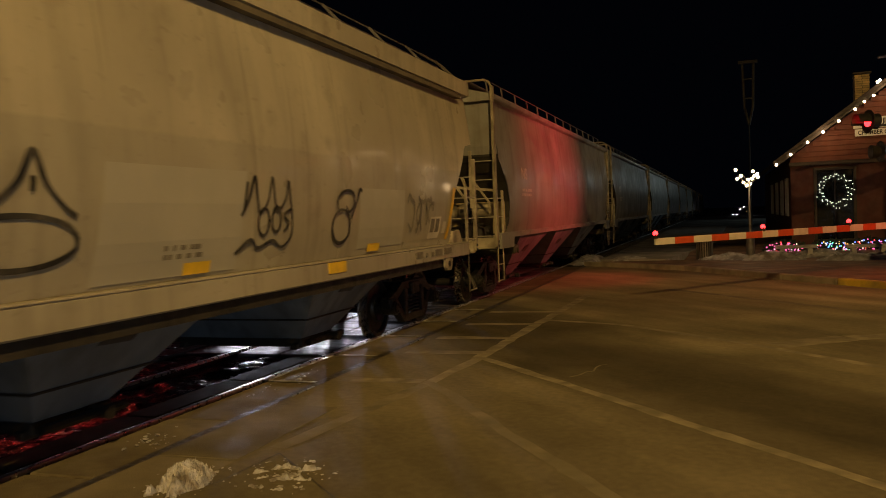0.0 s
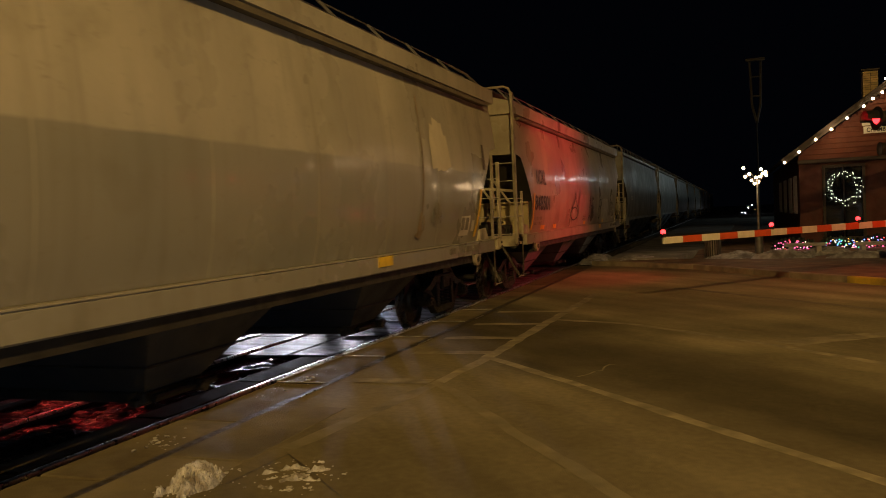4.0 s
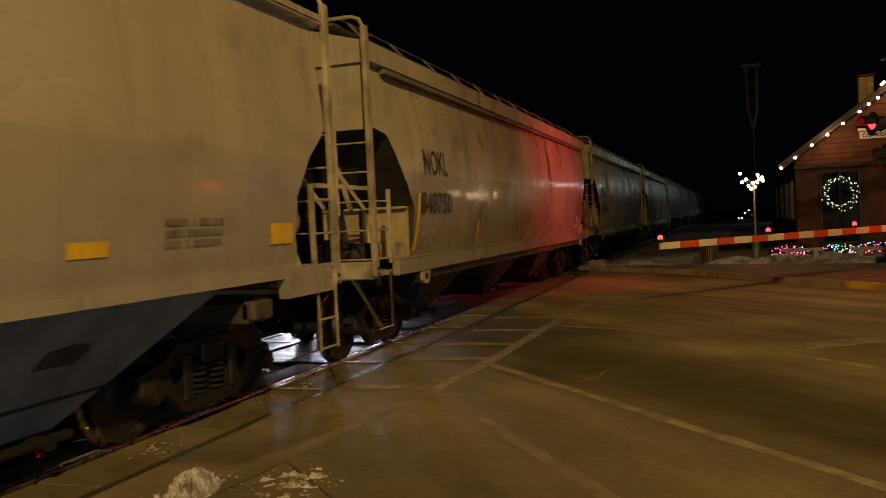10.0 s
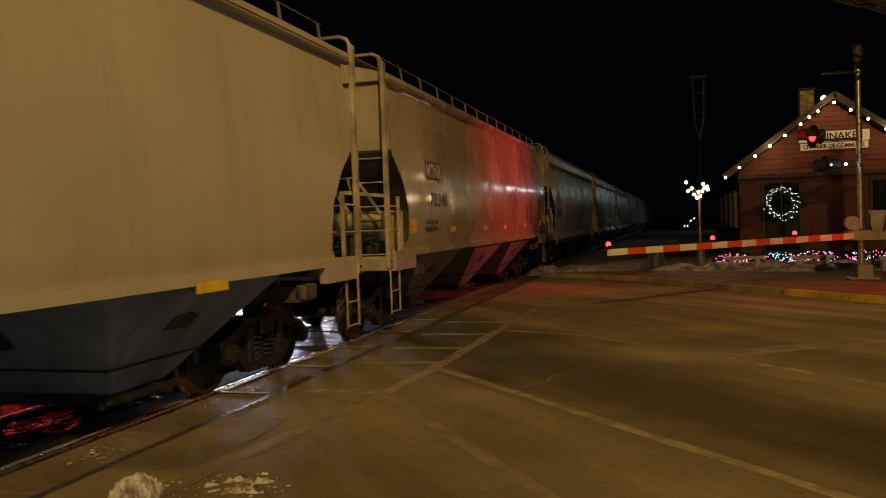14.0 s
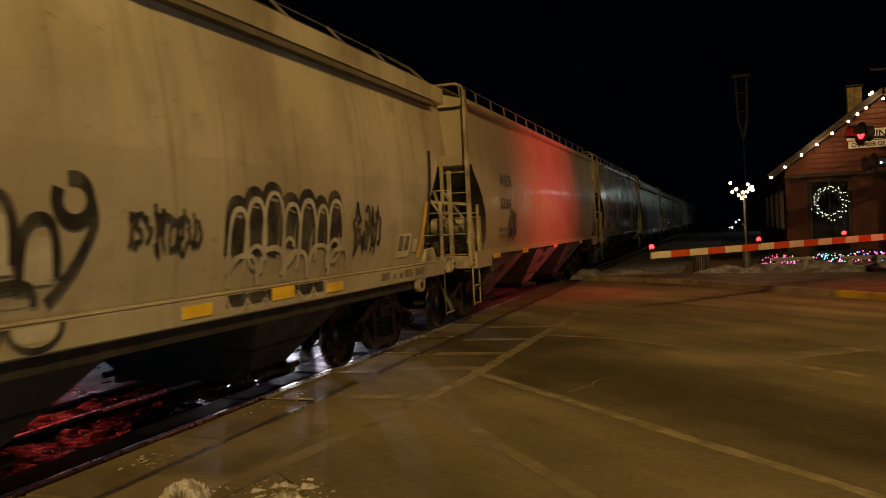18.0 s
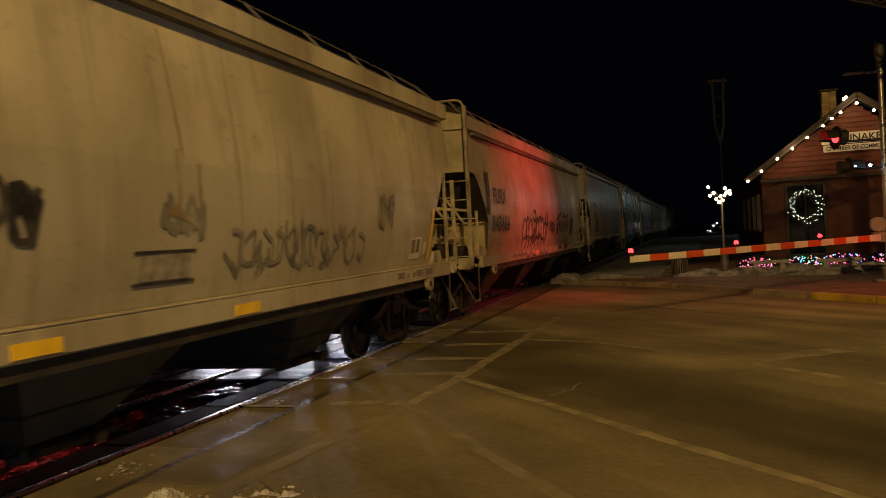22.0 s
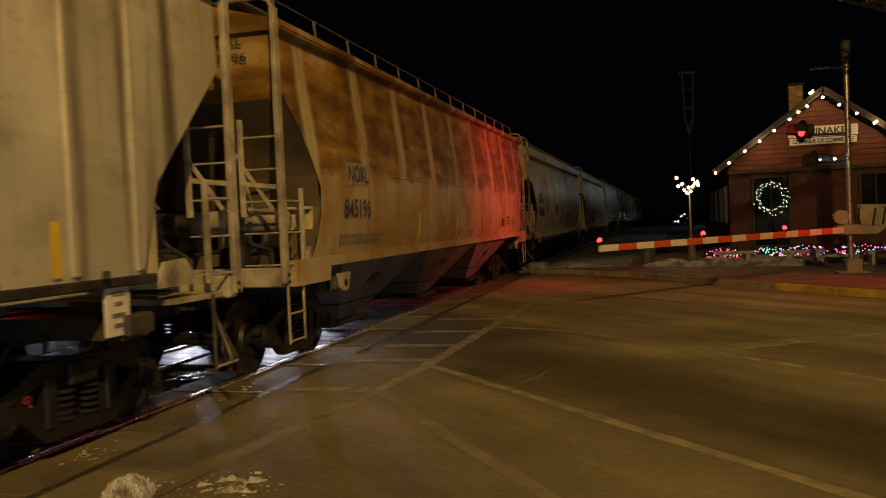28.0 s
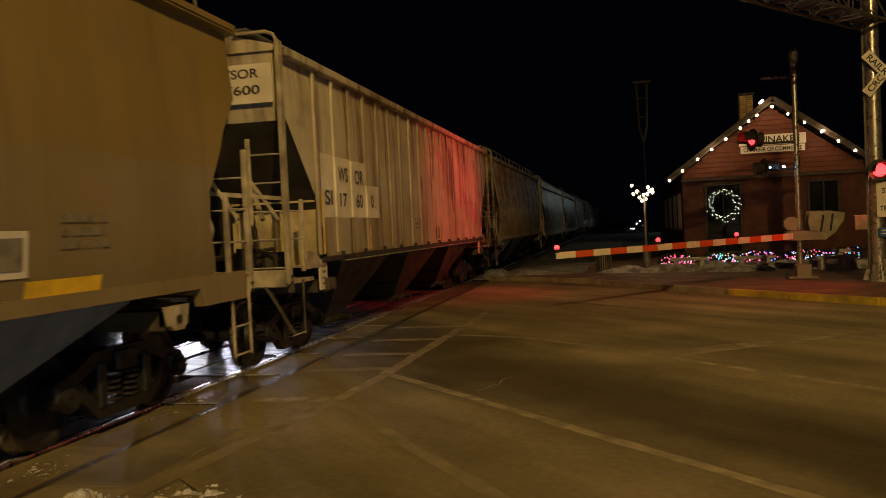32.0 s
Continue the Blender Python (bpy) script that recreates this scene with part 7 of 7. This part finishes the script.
spray(G, [[(7.89, 3.6), (7.94, 3.0), (7.99, 2.5)]], 0.02, M_RUN, "thin rusty run-down line", "stain")
spray(G, [[(7.91, 2.60), (7.90, 2.4), (7.91, 2.2), (7.86, 2.05)], [(7.74, 2.1), (7.9, 2.06), (8.05, 2.02), (8.16, 1.96)], [(8.2, 2.5), (8.19, 2.3), (8.2, 2.1)], [(12.42, 2.36), (12.36, 2.2), (12.38, 2.08), (12.28, 1.94)]], 0.055, M_RUN, "rusty run-down stain", "stain", 0.02)
place(G, -102.15)

H = (hopper_car("rounded", STD, M_RUSTY, M_HOPPER_GREY, "heavily rusted cream covered hopper car over grey bays", 2), STD, "rounded")
patch(H, 1.76, 2.60, 2.31, 2.62, M_FAINTPRINT, "patch", "dull grey patch behind the letters")
mark(H, "NOKL", 1.82, 2.54, 2.35, 2.58)
mark(H, "845196", 1.64, 2.61, 1.87, 2.13)
bars(H, 1.5, 3.2, 1.5, 1.66, 2, 24)
for y, h, lean in ((4.9, 0.42, 0.05), (7.48, 0.42, 0.05), (9.90, 0.42, 0.08), (11.88, 0.44, 0.10), (14.42, 0.88, 0.22)):
    patch(H, y, y + 0.10, 1.52, 1.52 + h, M_YELLOW, "reflector", "upright yellow reflective strip", 0.013, lean)
patch(H, 12.12, 12.47, 1.55, 1.85, M_WHITE, "placard", "white framed placard board", 0.010, 0.05)
for k in (0, 1):
    patch(H, 12.15 + 0.16 * k, 12.29 + 0.16 * k, 1.59, 1.83, M_LETTER, "placard_face", "", 0.014, 0.04)
for y, w in ((7.2, 1.95), (10.9, 1.3), (12.6, 0.55), (3.6, 2.0)):
    patch(H, y, y + w, 2.475, 2.482, M_BRUSH, "seam", "thin dark lengthwise seam", 0.013)
bars(H, 12.85, 13.2, 1.60, 1.85, 3, 26, M_BRUSH)
bars(H, 13.6, 13.85, 1.55, 1.80, 4, 27, M_BRUSH)
bars(H, 7.65, 7.95, 1.48, 1.60, 2, 28)
bars(H, 8.55, 9.0, 1.45, 1.57, 2, 29)
lettering("NOKL", M_LETTER, Matrix.Translation((0.75, -STD / 2 + 0.10, 3.86)) @ FACE, 0.45, 0.10, H[0])
lettering("845196", M_LETTER, Matrix.Translation((0.70, -STD / 2 + 0.10, 3.68)) @ FACE, 0.55, 0.10, H[0])
place(H, -119.05)

I = (hopper_car("ribbed", STD, M_RIBBED, M_HOPPER_BLACK, "weathered ribbed covered hopper car streaked with dark stains", 0), STD, "ribbed")
for k in range(5):   # white panels between the ribs, and the ribs themselves painted over
    a = 1.30 if k == 0 else RIB_AT + RIB_STEP * k + 0.045
    b, top = RIB_AT + RIB_STEP * (k + 1) - 0.045, 2.92 - 0.01 * k if k < 3 else 2.54
    patch(I, a, min(b, 4.05), 2.0, top, M_WHITE, "patch", "white patch behind the letters", 0.006)
    if 0 < k < 4:
        bm = bmesh.new()
        box(bm, (1.6505, -STD / 2 + (RIB_AT + RIB_STEP * k) * STRETCH, (2.0 + top) / 2), (0.046, 0.087, top - 2.0), bev=0.012)
        part("painted_rib", bm, M_WHITE, I[0])
for words, y0, y1, z0, z1 in (("WS", 2.00, 2.44, 2.54, 2.77), ("OR", 2.76, 3.20, 2.53, 2.76), ("SI", 1.40, 1.72, 2.18, 2.40), ("17", 2.04, 2.36, 2.16, 2.37), ("60", 2.80, 3.13, 2.16, 2.38), ("0", 3.57, 3.72, 2.16, 2.39), (".", 3.80, 3.84, 2.16, 2.20)):
    mark(I, words, y0, y1, z0, z1)
for y, h in ((1.24, 0.9), (3.40, 0.40), (9.04, 0.45), (13.4, 0.4)):
    patch(I, y, y + 0.09, 1.48, 1.48 + h, M_YELLOW, "reflector", "upright yellow reflective strip", 0.02)
patch(I, 8.36, 8.72, 1.55, 1.81, M_BRUSH, "placard", "dark square placard")
bars(I, 6.5, 7.1, 1.75, 2.0, 3, 33)
for y in (1.17, 13.98):
    bm = bmesh.new()
    box(bm, (1.60, -STD / 2 + (y + 0.15) * STRETCH, 1.19), (0.03, 0.29, 0.43), bev=0.006)
    card = part("card_board", bm, M_WHITE, I[0], "white stencilled board below the sill")
    for dz, w in ((0.12, 0.16), (0.04, 0.10), (-0.05, 0.16), (-0.13, 0.12)):
        bm = bmesh.new()
        box(bm, (1.618, -STD / 2 + (y + 0.15) * STRETCH, 1.19 + dz), (0.006, w, 0.035))
        part("bar", bm, M_SMALLPRINT, card)
bm = bmesh.new()
box(bm, (1.05, -STD / 2 + 0.08, 3.72), (0.95, 0.01, 0.5))
ep = part("end_panel", bm, M_WHITE, I[0], "white end panel with black letters")
lettering("WSOR", M_LETTER, Matrix.Translation((0.75, -STD / 2 + 0.070, 3.79)) @ FACE, 0.6, 0.12, ep)
lettering("17600", M_LETTER, Matrix.Translation((0.78, -STD / 2 + 0.070, 3.58)) @ FACE, 0.58, 0.12, ep)
for k, (y, w, z0, z1) in enumerate(((4.6, 0.05, 2.6, 4.05), (5.6, 0.07, 2.2, 4.05), (7.2, 0.12, 1.6, 2.9), (8.12, 0.09, 2.3, 4.05), (8.35, 0.14, 2.9, 3.5), (9.55, 0.08, 2.7, 4.0), (9.88, 0.12, 2.5, 3.6), (10.22, 0.20, 2.5, 3.8), (10.40, 0.16, 2.2, 3.75), (10.62, 0.10, 1.6, 3.6), (11.9, 0.07, 2.4, 4.05), (3.1, 0.05, 2.95, 4.0))):   # dark runs of rusty water
    spray(I, [[(y, z1), (y + 0.03, z1 - 0.35 * (z1 - z0)), (y - 0.02, z0 + 0.3 * (z1 - z0)), (y + 0.02, z0)]], w, M_RUN_DARK if 9.8 < y < 10.7 else M_RUN, "dark rusty run-down stain", "stain", 0.006)
place(I, -135.96)

J = (hopper_car("rounded", STD, M_TAN, M_HOPPER_GREY, "plain tan covered hopper car", 2, front_tall=False), STD, "rounded")
for y in (12.35, 5.0, 9.0):
    patch(J, y, y + 0.85, 1.38, 1.52, M_YELLOW, "reflector", "long yellow reflector")
patch(J, 11.5, 12.36, 1.55, 1.88, M_WHITE, "placard", "white framed placard")
patch(J, 11.55, 12.31, 1.60, 1.83, M_SMALLPRINT, "placard_face", "", 0.016)
bars(J, 12.7, 13.3, 1.7, 2.0, 3, 36)
place(J, -152.9)

# cars ahead, towards the dark end of the train
K = (hopper_car("smooth", STD, M_FAR, M_HOPPER_GREY, "grey covered hopper car glinting in the dark", 2), STD, "smooth")
mark(K, "NS", 1.9, 2.4, 2.5, 2.75, M_WHITE)
bars(K, 1.9, 2.8, 2.1, 2.3, 2, 41, M_WHITE)
place(K, 15.0)
for i in range(9):
    ob = copy_thing(K[0], Matrix())
    ROW.append((ob, along(15.0 + 17.0 * (i + 1)) + STD / 2))

for ob, y in ROW:
    ob.location = (TRACK, y, 0)


def motions():
    """The whole train rolls away along the track at an even pace; the wheels of the near cars turn with it."""
    for ob, y in ROW:
        walk(ob, [(t, pose(TRACK, y + SPEED * t, 0)) for t in (0, 8, 16, 24, 32)])
    step = 4 / FPS
    for ob, y in ROW[:10]:
        for bg in ob.children:
            if bg.name.startswith("bogie"):
                for w in bg.children:
                    p = w.location.copy()
                    a = -SPEED / 0.435 * step
                    walk(w, [(i * step, Matrix.Translation(p) @ Matrix.Rotation(i * a, 4, "X")) for i in range(241)])


motions()
